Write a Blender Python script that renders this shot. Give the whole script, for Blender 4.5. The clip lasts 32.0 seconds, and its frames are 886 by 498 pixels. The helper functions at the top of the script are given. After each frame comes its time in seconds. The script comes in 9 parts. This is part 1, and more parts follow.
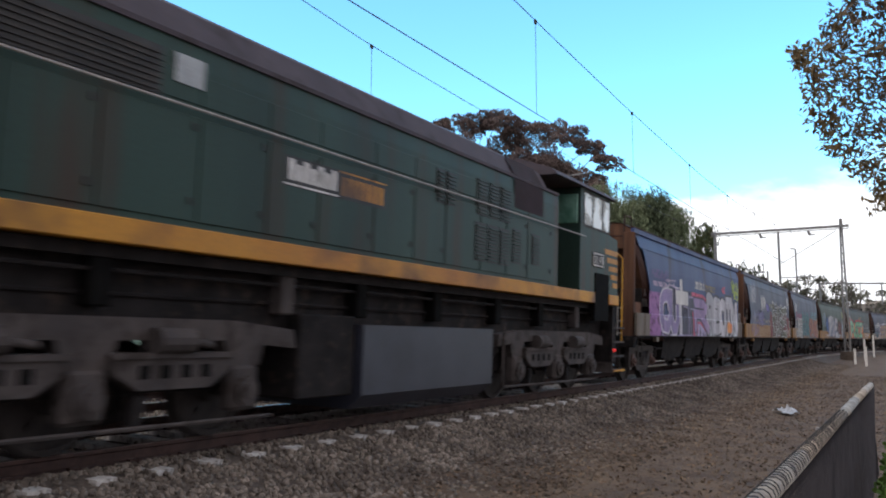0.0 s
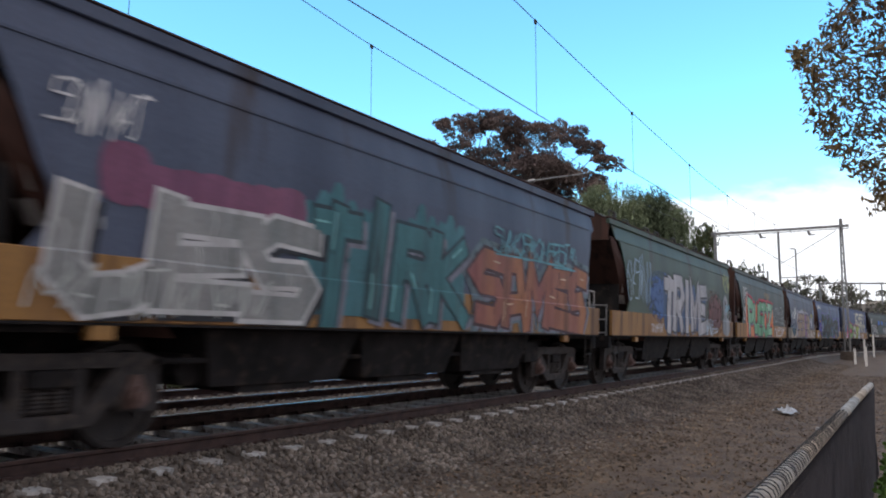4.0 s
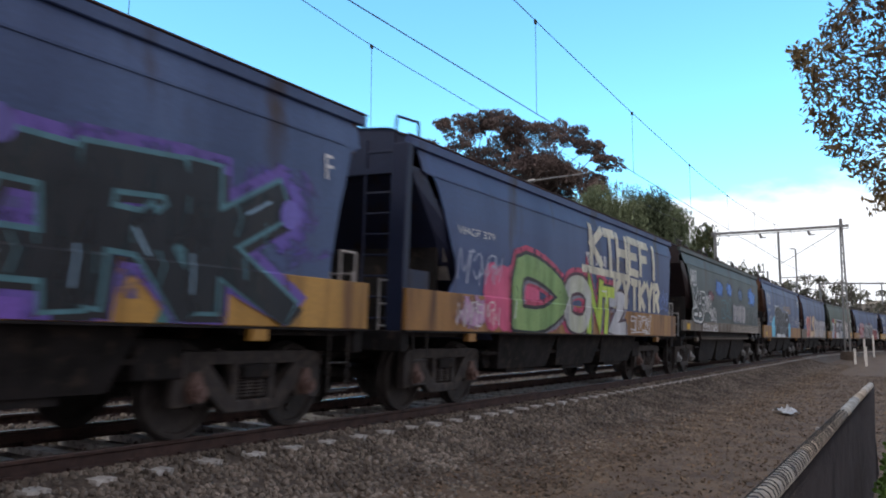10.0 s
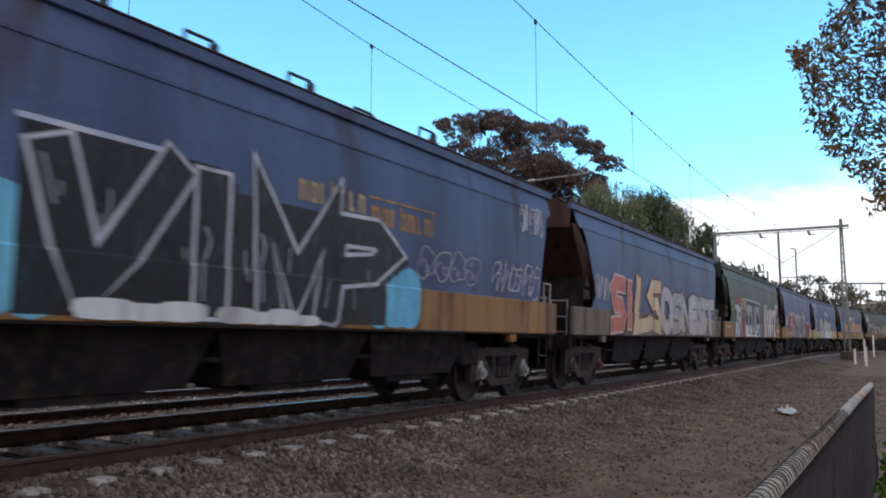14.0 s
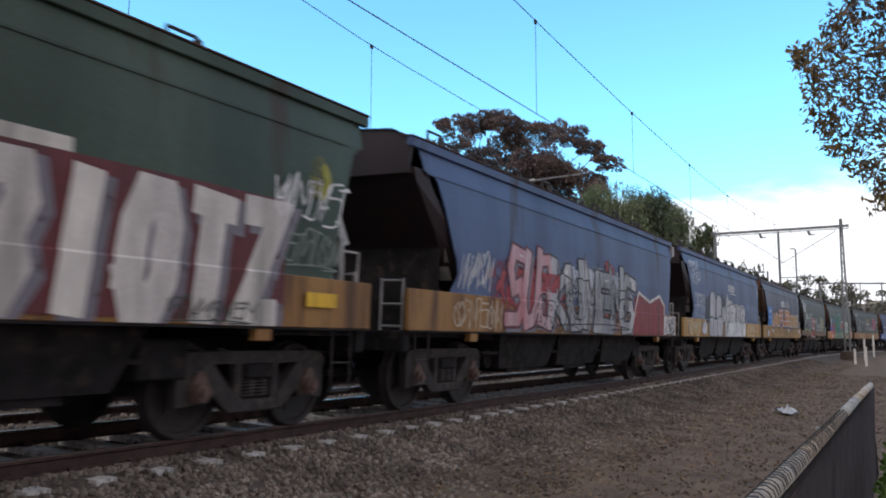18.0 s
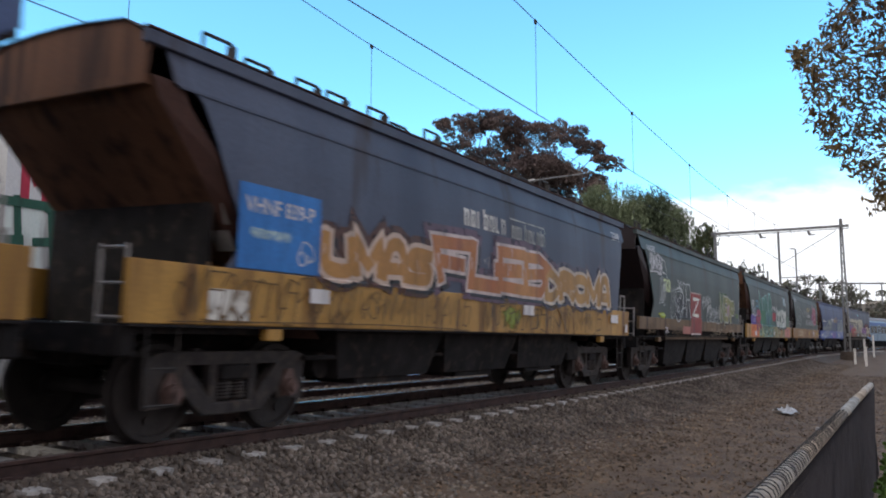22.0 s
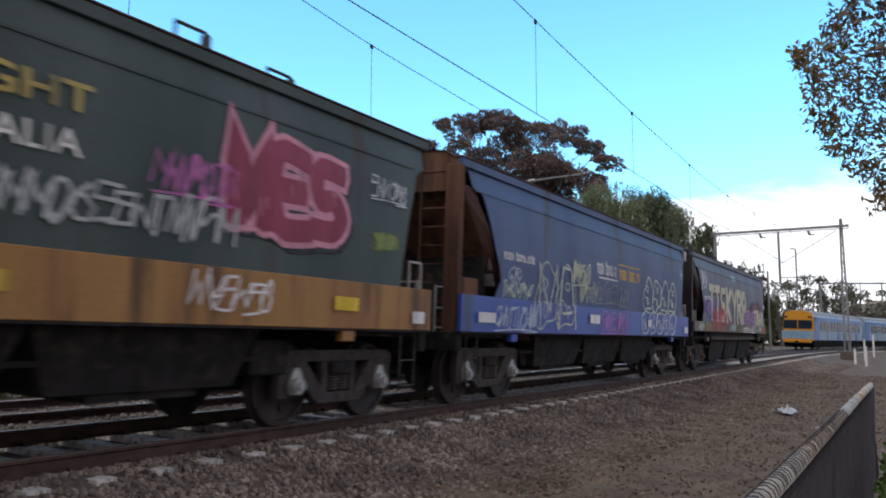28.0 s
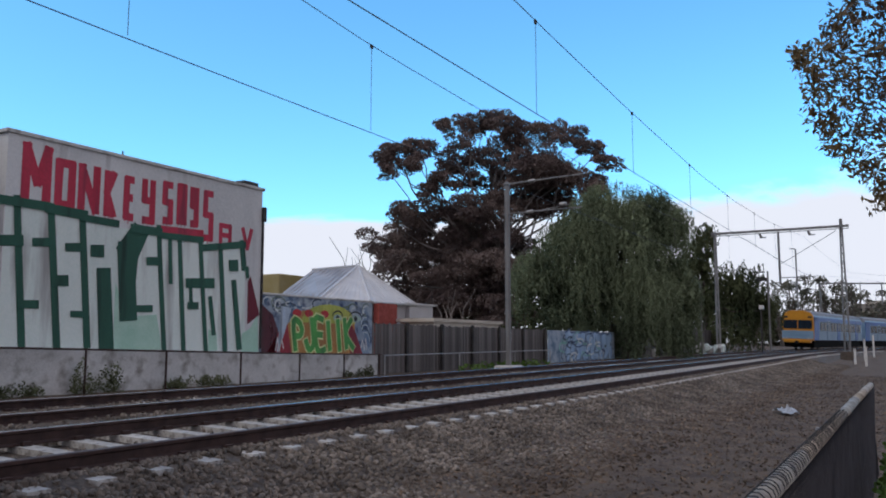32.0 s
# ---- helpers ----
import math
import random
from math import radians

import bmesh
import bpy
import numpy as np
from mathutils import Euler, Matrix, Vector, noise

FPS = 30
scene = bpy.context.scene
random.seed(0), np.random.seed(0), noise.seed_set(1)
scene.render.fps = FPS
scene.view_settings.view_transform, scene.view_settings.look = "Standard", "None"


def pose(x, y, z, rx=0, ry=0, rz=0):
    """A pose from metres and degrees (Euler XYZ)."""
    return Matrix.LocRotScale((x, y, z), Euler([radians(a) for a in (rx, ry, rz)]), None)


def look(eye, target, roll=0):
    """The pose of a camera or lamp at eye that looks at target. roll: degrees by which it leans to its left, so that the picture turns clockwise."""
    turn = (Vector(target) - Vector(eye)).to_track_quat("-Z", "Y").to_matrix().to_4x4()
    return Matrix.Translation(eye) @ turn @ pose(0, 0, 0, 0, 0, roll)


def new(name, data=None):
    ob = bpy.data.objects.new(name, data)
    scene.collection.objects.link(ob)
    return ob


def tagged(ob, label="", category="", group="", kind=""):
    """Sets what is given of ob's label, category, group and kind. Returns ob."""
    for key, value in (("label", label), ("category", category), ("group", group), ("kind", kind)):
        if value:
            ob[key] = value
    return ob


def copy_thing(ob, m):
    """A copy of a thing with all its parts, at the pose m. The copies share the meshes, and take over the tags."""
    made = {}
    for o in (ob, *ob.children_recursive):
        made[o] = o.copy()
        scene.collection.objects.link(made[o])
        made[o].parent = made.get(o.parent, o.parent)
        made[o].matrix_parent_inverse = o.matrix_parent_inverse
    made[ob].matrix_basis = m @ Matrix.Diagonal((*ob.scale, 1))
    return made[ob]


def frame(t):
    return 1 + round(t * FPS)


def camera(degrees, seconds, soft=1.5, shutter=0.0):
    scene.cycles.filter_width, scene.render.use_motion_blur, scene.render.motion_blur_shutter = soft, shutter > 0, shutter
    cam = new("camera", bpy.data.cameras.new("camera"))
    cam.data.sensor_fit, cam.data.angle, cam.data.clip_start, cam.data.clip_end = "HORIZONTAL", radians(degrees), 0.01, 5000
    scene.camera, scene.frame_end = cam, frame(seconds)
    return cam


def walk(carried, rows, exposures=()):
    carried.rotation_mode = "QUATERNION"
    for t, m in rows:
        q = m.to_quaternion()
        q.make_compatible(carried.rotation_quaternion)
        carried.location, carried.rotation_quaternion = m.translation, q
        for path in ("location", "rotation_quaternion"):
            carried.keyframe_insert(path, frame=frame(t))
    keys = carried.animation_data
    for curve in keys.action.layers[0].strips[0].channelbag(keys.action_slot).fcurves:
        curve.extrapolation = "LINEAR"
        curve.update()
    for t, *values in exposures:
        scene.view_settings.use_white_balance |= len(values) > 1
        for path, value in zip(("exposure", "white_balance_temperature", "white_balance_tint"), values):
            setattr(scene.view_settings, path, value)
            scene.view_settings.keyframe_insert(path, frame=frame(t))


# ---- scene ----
import itertools

# World: x runs along the railway away from the camera's end, y across it, z up; z = 0 is the near rail's head.
LENS = 2 * math.degrees(math.atan(784 / 1450))
EYE = Vector((0.0, 0.0, 0.957))
FACING = Vector((0.86382, 0.490778, 0.113807))
cam = camera(LENS, 32.0, soft=1.9, shutter=0.3)
walk(cam, [(0.0, look(EYE, EYE + FACING * 10)), (32.0, look(EYE, EYE + FACING * 10))],
     [(0.0, 0.30, 6500, 10), (1.0, 0.40, 6500, 10), (2.0, 0.24, 6450, 10), (6.0, 0.18, 6400, 10), (9.0, 0.15, 6400, 10), (24.0, 0.16, 6400, 10), (28.0, 0.22, 6400, 10), (31.0, 0.24, 6400, 11), (31.8, -0.32, 6050, 12), (32.0, -0.34, 6050, 12)])

# ---- sky, sun ----
SUN_AZ, SUN_EL = math.radians(152), math.radians(48)   # from back along the line, a little beyond it
world = bpy.data.worlds.new("sky")
scene.world = world
world.use_nodes = True
wn, wl = world.node_tree.nodes, world.node_tree.links
wn.clear()


def wnode(kind, **values):
    n = wn.new(kind)
    for k, v in values.items():
        n.inputs[k].default_value = v
    return n


sky = wn.new("ShaderNodeTexSky")
sky.sky_type, sky.sun_disc = "NISHITA", False
sky.sun_elevation, sky.sun_rotation = SUN_EL, math.radians(90) - SUN_AZ
sky.air_density, sky.dust_density, sky.ozone_density = 1.0, 0.3, 2.2
tc = wn.new("ShaderNodeTexCoord")
mapn = wn.new("ShaderNodeMapping")
mapn.inputs["Scale"].default_value = (1.6, 1.6, 5.5)
wl.new(tc.outputs["Generated"], mapn.inputs[0])
cloud_noise = wnode("ShaderNodeTexNoise", Scale=1.7, Detail=7.0, Roughness=0.55, Distortion=0.25)
wl.new(mapn.outputs[0], cloud_noise.inputs["Vector"])
low = wn.new("ShaderNodeMapRange")          # clouds bank up towards the horizon
low.inputs["From Min"].default_value, low.inputs["From Max"].default_value = 0.385, 0.135
low.inputs["To Min"].default_value, low.inputs["To Max"].default_value = -0.60, 0.36
height = wn.new("ShaderNodeVectorMath")      # the bank stands higher along the line than across it
height.operation = "DOT_PRODUCT"
height.inputs[1].default_value = (0.0, 0.05, 1.0)
wl.new(tc.outputs["Generated"], height.inputs[0])
wl.new(height.outputs["Value"], low.inputs["Value"])
addc = wn.new("ShaderNodeMath")
addc.operation = "ADD"
wl.new(cloud_noise.outputs["Fac"], addc.inputs[0])
over = wn.new("ShaderNodeVectorMath")          # the sky ahead is clear, overhead and behind it is overcast
over.operation = "DOT_PRODUCT"
over.inputs[1].default_value = (-0.62, -0.50, 0.60)
wl.new(tc.outputs["Generated"], over.inputs[0])
cover = wn.new("ShaderNodeMapRange")
cover.inputs["From Min"].default_value, cover.inputs["From Max"].default_value = -0.45, 0.45
cover.inputs["To Min"].default_value, cover.inputs["To Max"].default_value = -0.25, 0.45
wl.new(over.outputs["Value"], cover.inputs["Value"])
both = wn.new("ShaderNodeMath")
both.operation = "MAXIMUM"
wl.new(low.outputs["Result"], both.inputs[0])
wl.new(cover.outputs["Result"], both.inputs[1])
wl.new(both.outputs[0], addc.inputs[1])
cramp = wn.new("ShaderNodeMapRange")
cramp.interpolation_type = "SMOOTHSTEP"
cramp.inputs["From Min"].default_value, cramp.inputs["From Max"].default_value = 0.56, 0.70
wl.new(addc.outputs[0], cramp.inputs["Value"])
tint = wn.new("ShaderNodeMixRGB")
tint.blend_type = "MULTIPLY"
tint.inputs[0].default_value = 1.0
tint.inputs[2].default_value = (1.36, 2.34, 2.46, 1)
wl.new(sky.outputs[0], tint.inputs[1])
clouds = wn.new("ShaderNodeMixRGB")
greyer = wn.new("ShaderNodeMixRGB")           # bright at the horizon, grey overhead
greyer.inputs[1].default_value, greyer.inputs[2].default_value = (8.2, 8.3, 8.6, 1), (5.05, 4.65, 4.95, 1)
shade = wn.new("ShaderNodeMapRange")
shade.inputs["From Min"].default_value, shade.inputs["From Max"].default_value = 0.02, 0.3
wl.new(cover.outputs["Result"], shade.inputs["Value"])
wl.new(shade.outputs["Result"], greyer.inputs[0])
wl.new(greyer.outputs[0], clouds.inputs[2])
wl.new(cramp.outputs["Result"], clouds.inputs[0])
wl.new(tint.outputs[0], clouds.inputs[1])
bg = wn.new("ShaderNodeBackground")
bg.inputs["Strength"].default_value = 0.13
wl.new(clouds.outputs[0], bg.inputs["Color"])
wout = wn.new("ShaderNodeOutputWorld")
wl.new(bg.outputs[0], wout.inputs[0])

sun = new("sun", bpy.data.lights.new("sun", "SUN"))
sun.data.energy, sun.data.angle, sun.data.color = 0.9, math.radians(12), (1.0, 0.92, 0.82)
sun_from = Vector((math.cos(SUN_AZ) * math.cos(SUN_EL), math.sin(SUN_AZ) * math.cos(SUN_EL), math.sin(SUN_EL)))
sun.matrix_world = look(sun_from * 50, Vector((0, 0, 0)))


# ---- materials ----
def lin(c):
    return tuple((v / 12.92 if v <= 0.04045 else ((v + 0.055) / 1.055) ** 2.4) for v in c)


def rgb(h):
    return lin(tuple(int(h[i:i + 2], 16) / 255 for i in (0, 2, 4)))


MATS = {}


def surface(name, a, b, scale=3.0, rough=0.7, metal=0.0, bump=0.15, fine=40.0, dirt=None, dirt_amount=0.0, streak=False, vary=0.0, ramp=(0.35, 0.65), island=False):
    """Two colours mixed by coarse and fine noise, with dirt, bump and roughness that follow the grain."""
    if name in MATS:
        return MATS[name]
    m = bpy.data.materials.new(name)
    m.use_nodes = True
    n, l = m.node_tree.nodes, m.node_tree.links
    bsdf = n["Principled BSDF"]
    co = n.new("ShaderNodeTexCoord")
    vec = co.outputs["Object"]
    if streak:
        mp = n.new("ShaderNodeMapping")
        mp.inputs["Scale"].default_value = (1.0, 1.0, 0.12)
        l.new(vec, mp.inputs[0])
        svec = mp.outputs[0]
    else:
        svec = vec
    n1 = n.new("ShaderNodeTexNoise")
    n1.inputs["Scale"].default_value, n1.inputs["Detail"].default_value = scale, 6
    l.new(svec, n1.inputs["Vector"])
    n2 = n.new("ShaderNodeTexNoise")
    n2.inputs["Scale"].default_value, n2.inputs["Detail"].default_value = fine, 4
    l.new(vec, n2.inputs["Vector"])
    r = n.new("ShaderNodeMapRange")
    r.inputs["From Min"].default_value, r.inputs["From Max"].default_value = ramp
    l.new(n1.outputs["Fac"], r.inputs["Value"])
    mix = n.new("ShaderNodeMixRGB")
    mix.inputs[1].default_value, mix.inputs[2].default_value = (*a, 1), (*b, 1)
    l.new(r.outputs["Result"], mix.inputs[0])
    out = mix.outputs[0]
    grain = n.new("ShaderNodeMixRGB")
    grain.blend_type = "OVERLAY"
    grain.inputs[0].default_value = 0.35
    l.new(out, grain.inputs[1])
    l.new(n2.outputs["Fac"], grain.inputs[2])
    out = grain.outputs[0]
    if dirt:
        n3 = n.new("ShaderNodeTexNoise")
        n3.inputs["Scale"].default_value, n3.inputs["Detail"].default_value = scale * 2.3, 8
        l.new(svec, n3.inputs["Vector"])
        r3 = n.new("ShaderNodeMapRange")
        r3.inputs["From Min"].default_value, r3.inputs["From Max"].default_value = 0.62 - 0.35 * dirt_amount, 0.78 - 0.3 * dirt_amount
        l.new(n3.outputs["Fac"], r3.inputs["Value"])
        mx = n.new("ShaderNodeMixRGB")
        mx.inputs[2].default_value = (*dirt, 1)
        l.new(r3.outputs["Result"], mx.inputs[0])
        l.new(out, mx.inputs[1])
        out = mx.outputs[0]
    if vary:
        info = n.new("ShaderNodeNewGeometry" if island else "ShaderNodeObjectInfo")
        vr = n.new("ShaderNodeMapRange")
        vr.inputs["To Min"].default_value, vr.inputs["To Max"].default_value = 1 - vary, 1 + vary
        l.new(info.outputs["Random Per Island" if island else "Random"], vr.inputs["Value"])
        hsv = n.new("ShaderNodeHueSaturation")
        l.new(vr.outputs["Result"], hsv.inputs["Value"])
        l.new(out, hsv.inputs["Color"])
        out = hsv.outputs[0]
    l.new(out, bsdf.inputs["Base Color"])
    rr = n.new("ShaderNodeMapRange")
    rr.inputs["To Min"].default_value, rr.inputs["To Max"].default_value = max(0.05, rough - 0.12), min(1, rough + 0.12)
    l.new(n2.outputs["Fac"], rr.inputs["Value"])
    l.new(rr.outputs["Result"], bsdf.inputs["Roughness"])
    bsdf.inputs["Metallic"].default_value = metal
    if bump:
        bp = n.new("ShaderNodeBump")
        bp.inputs["Strength"].default_value, bp.inputs["Distance"].default_value = bump, 0.02
        l.new(n2.outputs["Fac"], bp.inputs["Height"])
        l.new(bp.outputs[0], bsdf.inputs["Normal"])
    MATS[name] = m
    return m


RUST = rgb("5a3a26")
GRIME = (0.035, 0.03, 0.027)
m_rail_side = surface("rusty_rail", rgb("30221f"), rgb("463430"), 6, 0.9, 0.0)
m_rail_top = surface("polished_rail_head", (0.42, 0.43, 0.46), (0.55, 0.55, 0.58), 8, 0.22, 1.0, 0.02)
m_rail_dull = surface("brown_rail_head", (0.10, 0.075, 0.065), (0.17, 0.13, 0.115), 8, 0.55, 0.4, 0.05)
m_sleeper = surface("weathered_concrete", (0.42, 0.41, 0.39), (0.57, 0.56, 0.53), 5, 0.9, 0, 0.4, 60, (0.16, 0.14, 0.12), 0.25, vary=0.12)
m_ballast = surface("ballast_bed", (0.056, 0.044, 0.035), (0.125, 0.102, 0.083), 14, 0.95, 0, 1.0, 28)
m_stone = surface("ballast_stones", (0.096, 0.080, 0.066), (0.222, 0.192, 0.160), 1.3, 0.92, 0, 0.3, 50, vary=0.45, island=True)
m_dirtstone = surface("brown_gravel", (0.066, 0.050, 0.038), (0.175, 0.140, 0.108), 1.3, 0.92, 0, 0.3, 50, vary=0.45, island=True)
m_dirt = surface("bare_dirt", (0.070, 0.047, 0.033), (0.145, 0.102, 0.068), 1.7, 0.97, 0, 1.0, 60, (0.12, 0.088, 0.06), 0.35)
m_concrete = surface("stained_concrete", (0.50, 0.51, 0.50), (0.64, 0.65, 0.64), 1.2, 0.9, 0, 0.3, 30, (0.26, 0.25, 0.23), 0.3)
m_render = surface("painted_wall", (0.57, 0.59, 0.59), (0.68, 0.70, 0.70), 0.8, 0.85, 0, 0.2, 25, (0.30, 0.29, 0.29), 0.2, streak=True)
m_steel = surface("galvanised_steel", (0.30, 0.31, 0.31), (0.42, 0.43, 0.43), 4, 0.55, 0.6, 0.05)
m_mast = surface("weathered_mast_steel", (0.17, 0.17, 0.17), (0.26, 0.26, 0.255), 4, 0.75, 0.2, 0.05, streak=True)
m_darksteel = surface("dark_steel", (0.03, 0.03, 0.032), (0.06, 0.055, 0.05), 5, 0.7, 0.3, 0.1)
# brake-dusty steel; its near-black also holds the shade beneath the vehicles
m_under = surface("dusty_shade_dark_steel", (0.009, 0.0082, 0.0085), (0.021, 0.0185, 0.019), 3, 0.97, 0.0, 0.3, 30, (0.045, 0.035, 0.028), 0.2)
m_bogie = surface("grimy_cast_steel", (0.022, 0.0195, 0.0195), (0.047, 0.041, 0.040), 4, 0.9, 0.0, 0.3, 30, (0.075, 0.06, 0.05), 0.25)
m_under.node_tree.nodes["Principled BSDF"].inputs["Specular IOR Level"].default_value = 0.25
m_wheel = surface("brown_wheel_steel", (0.022, 0.019, 0.019), (0.042, 0.036, 0.034), 5, 0.8, 0.2, 0.2)
m_bearing = surface("rusty_bearing_cap", rgb("54423c"), rgb("6c5650"), 8, 0.8, 0.0, 0.2)
m_rust = surface("rusty_slope_sheet", rgb("543828"), rgb("6e4c36"), 1.6, 0.9, 0, 0.25, 30, rgb("3a2419"), 0.45, streak=True)
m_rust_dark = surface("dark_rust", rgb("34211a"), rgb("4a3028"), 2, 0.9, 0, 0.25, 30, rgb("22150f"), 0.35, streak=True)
m_roof = surface("dark_dusty_roof", rgb("282226"), rgb("3a3032"), 2.0, 0.9, 0, 0.2, 30, rgb("50443e"), 0.12)
m_black = surface("black_paint", (0.012, 0.012, 0.013), (0.03, 0.03, 0.03), 3, 0.6)
m_white = surface("white_paint", (0.62, 0.62, 0.60), (0.78, 0.78, 0.76), 3, 0.6, 0, 0.1, 40, (0.35, 0.33, 0.3), 0.2)
m_yellow = surface("safety_yellow", rgb("c89018"), rgb("dca824"), 3, 0.6, 0, 0.1, 40, rgb("7a5418"), 0.3)
m_ladder = surface("pale_steel_ladder", (0.32, 0.31, 0.30), (0.45, 0.44, 0.42), 6, 0.6, 0.3, 0.05)
m_glass = surface("dark_glass", (0.02, 0.025, 0.03), (0.035, 0.04, 0.045), 1, 0.06, 0.0, 0.0)
m_wire = surface("dark_copper_wire", (0.05, 0.05, 0.055), (0.08, 0.08, 0.085), 2, 0.6, 0.5, 0.0)
m_wood = surface("grey_paling", (0.085, 0.078, 0.076), (0.165, 0.155, 0.150), 3, 0.95, 0, 0.4, 40, (0.05, 0.045, 0.04), 0.3, streak=True, vary=0.45)
# near-black without sheen: shade in recesses and undersides, given as colour
m_shade_black = surface("painted_shade_black", (0.004, 0.004, 0.004), (0.008, 0.008, 0.008), 3, 1.0, 0, 0)
m_shade_black.node_tree.nodes["Principled BSDF"].inputs["Specular IOR Level"].default_value = 0.1


# ---- mesh helpers ----
class Shape:
    """Collects vertices and faces for one mesh."""

    def __init__(self):
        self.v, self.f = [], []

    def add(self, verts, faces):
        o = len(self.v)
        self.v.extend(tuple(p) for p in verts)
        self.f.extend(tuple(i + o for i in f) for f in faces)
        return self

    def box(self, x0, x1, y0, y1, z0, z1, c=0.0):
        if c <= 0:
            p = [(x, y, z) for z in (z0, z1) for y in (y0, y1) for x in (x0, x1)]
            return self.add(p, [(0, 2, 3, 1), (4, 5, 7, 6), (0, 1, 5, 4), (2, 6, 7, 3), (0, 4, 6, 2), (1, 3, 7, 5)])
        bm = bmesh.new()
        bmesh.ops.create_cube(bm, size=1)
        for v in bm.verts:
            v.co = Vector(((x0 + x1) / 2 + v.co.x * (x1 - x0), (y0 + y1) / 2 + v.co.y * (y1 - y0), (z0 + z1) / 2 + v.co.z * (z1 - z0)))
        bmesh.ops.bevel(bm, geom=bm.edges[:], offset=c, segments=1, affect="EDGES", profile=0.5)
        return self.take(bm)

    def take(self, bm):
        bm.verts.index_update()
        self.add([v.co[:] for v in bm.verts], [[v.index for v in f.verts] for f in bm.faces])
        bm.free()
        return self

    def rod(self, a, b, r, n=8, r2=None):
        a, b = Vector(a), Vector(b)
        d = (b - a).normalized()
        s = d.orthogonal().normalized()
        t = d.cross(s)
        r2 = r if r2 is None else r2
        ring = [(s * math.cos(2 * math.pi * i / n) + t * math.sin(2 * math.pi * i / n)) for i in range(n)]
        p = [a + q * r for q in ring] + [b + q * r2 for q in ring]
        f = [(i, (i + 1) % n, n + (i + 1) % n, n + i) for i in range(n)] + [tuple(range(n - 1, -1, -1)), tuple(range(n, 2 * n))]
        return self.add(p, f)

    def pipe(self, pts, r, n=6):
        for a, b in zip(pts[:-1], pts[1:]):
            self.rod(a, b, r, n)
        return self

    def prism(self, poly, axis, a, b):
        """A polygon given in the two other axes, pushed from a to b along axis."""
        def at(p, w):
            q = list(p)
            q.insert(axis, w)
            return tuple(q)
        n = len(poly)
        return self.add([at(p, a) for p in poly] + [at(p, b) for p in poly],
                        [(i, (i + 1) % n, n + (i + 1) % n, n + i) for i in range(n)] + [tuple(range(n - 1, -1, -1)), tuple(range(n, 2 * n))])

    def sheet(self, rows):
        """A grid of points, row by row."""
        h, w = len(rows), len(rows[0])
        return self.add([p for r in rows for p in r], [(i * w + j, i * w + j + 1, (i + 1) * w + j + 1, (i + 1) * w + j) for i in range(h - 1) for j in range(w - 1)])

    def mesh(self, name, smooth=False):
        me = bpy.data.meshes.new(name)
        me.from_pydata(self.v, [], self.f)
        bm = bmesh.new()
        bm.from_mesh(me)
        bmesh.ops.recalc_face_normals(bm, faces=bm.faces)
        bm.to_mesh(me)
        bm.free()
        if smooth:
            me.polygons.foreach_set("use_smooth", [True] * len(me.polygons))
        me.update()
        return me


def part(name, shape, material, parent, label="", smooth=False, at=None):
    """Links a shape or a mesh as one mesh object under a thing or a part."""
    me = shape.mesh(name, smooth) if isinstance(shape, Shape) else shape
    if not me.materials:
        me.materials.append(material)
    ob = new(name, me)
    if me.materials[0] != material:
        ob.material_slots[0].link = "OBJECT"
        ob.material_slots[0].material = material
    ob.parent = parent
    if at is not None:
        ob.matrix_basis = at
    if label:
        ob["label"] = label
    return ob


def thing(name, m, label, category, group="", kind=""):
    ob = new(name)
    ob.matrix_basis = m
    ob.empty_display_size = 0.2
    return tagged(ob, label, category, group, kind)


def solid(name, shape, material, label, category, group="", kind="", smooth=False, m=None):
    ob = part(name, shape, material, None, "", smooth, m)
    return tagged(ob, label, category, group, kind)


# ---- the line of the railway ----
BEND_FROM, BEND_TO, BEND = 58.1, 150.0, 3.235e-3
NEAR, FAR, GAUGE, CANT = 7.25, 11.45, 1.6, 0.04
SS = np.arange(-420, 700, 0.5)
TURN = BEND * np.clip(SS - BEND_FROM, 0, BEND_TO - BEND_FROM)
PX = np.cumsum(np.cos(TURN)) * 0.5
PY = -np.cumsum(np.sin(TURN)) * 0.5
ZERO = int(np.argmin(abs(SS)))
PX, PY = PX - PX[ZERO], PY - PY[ZERO]
PZ = 0.0035 * np.clip(SS - 18, 0, 70)


def line(s, y, w=0.0, h=0.0):
    """A point of the line at s along it; y is its track's centre, w across, h over its rails, canted."""
    a = float(np.interp(s, SS, TURN))
    e = y + w * math.cos(CANT) - h * math.sin(CANT)
    up = (w + GAUGE / 2) * math.sin(CANT) + h * math.cos(CANT)
    return Vector((float(np.interp(s, SS, PX)) + e * math.sin(a), float(np.interp(s, SS, PY)) + e * math.cos(a), up + float(np.interp(s, SS, PZ))))


def ride(s0, s1, y):
    """The pose of a vehicle whose bogies stand at s0 and s1, its origin at s0, on the rails."""
    a, b = line(s0, y), line(s1, y)
    d = (b - a).normalized()
    side = Vector((0, 0, 1)).cross(d).normalized()
    m = Matrix((d, side, d.cross(side))).transposed().to_4x4()
    return Matrix.Translation(a) @ m @ pose(0, 0, 0, math.degrees(CANT))


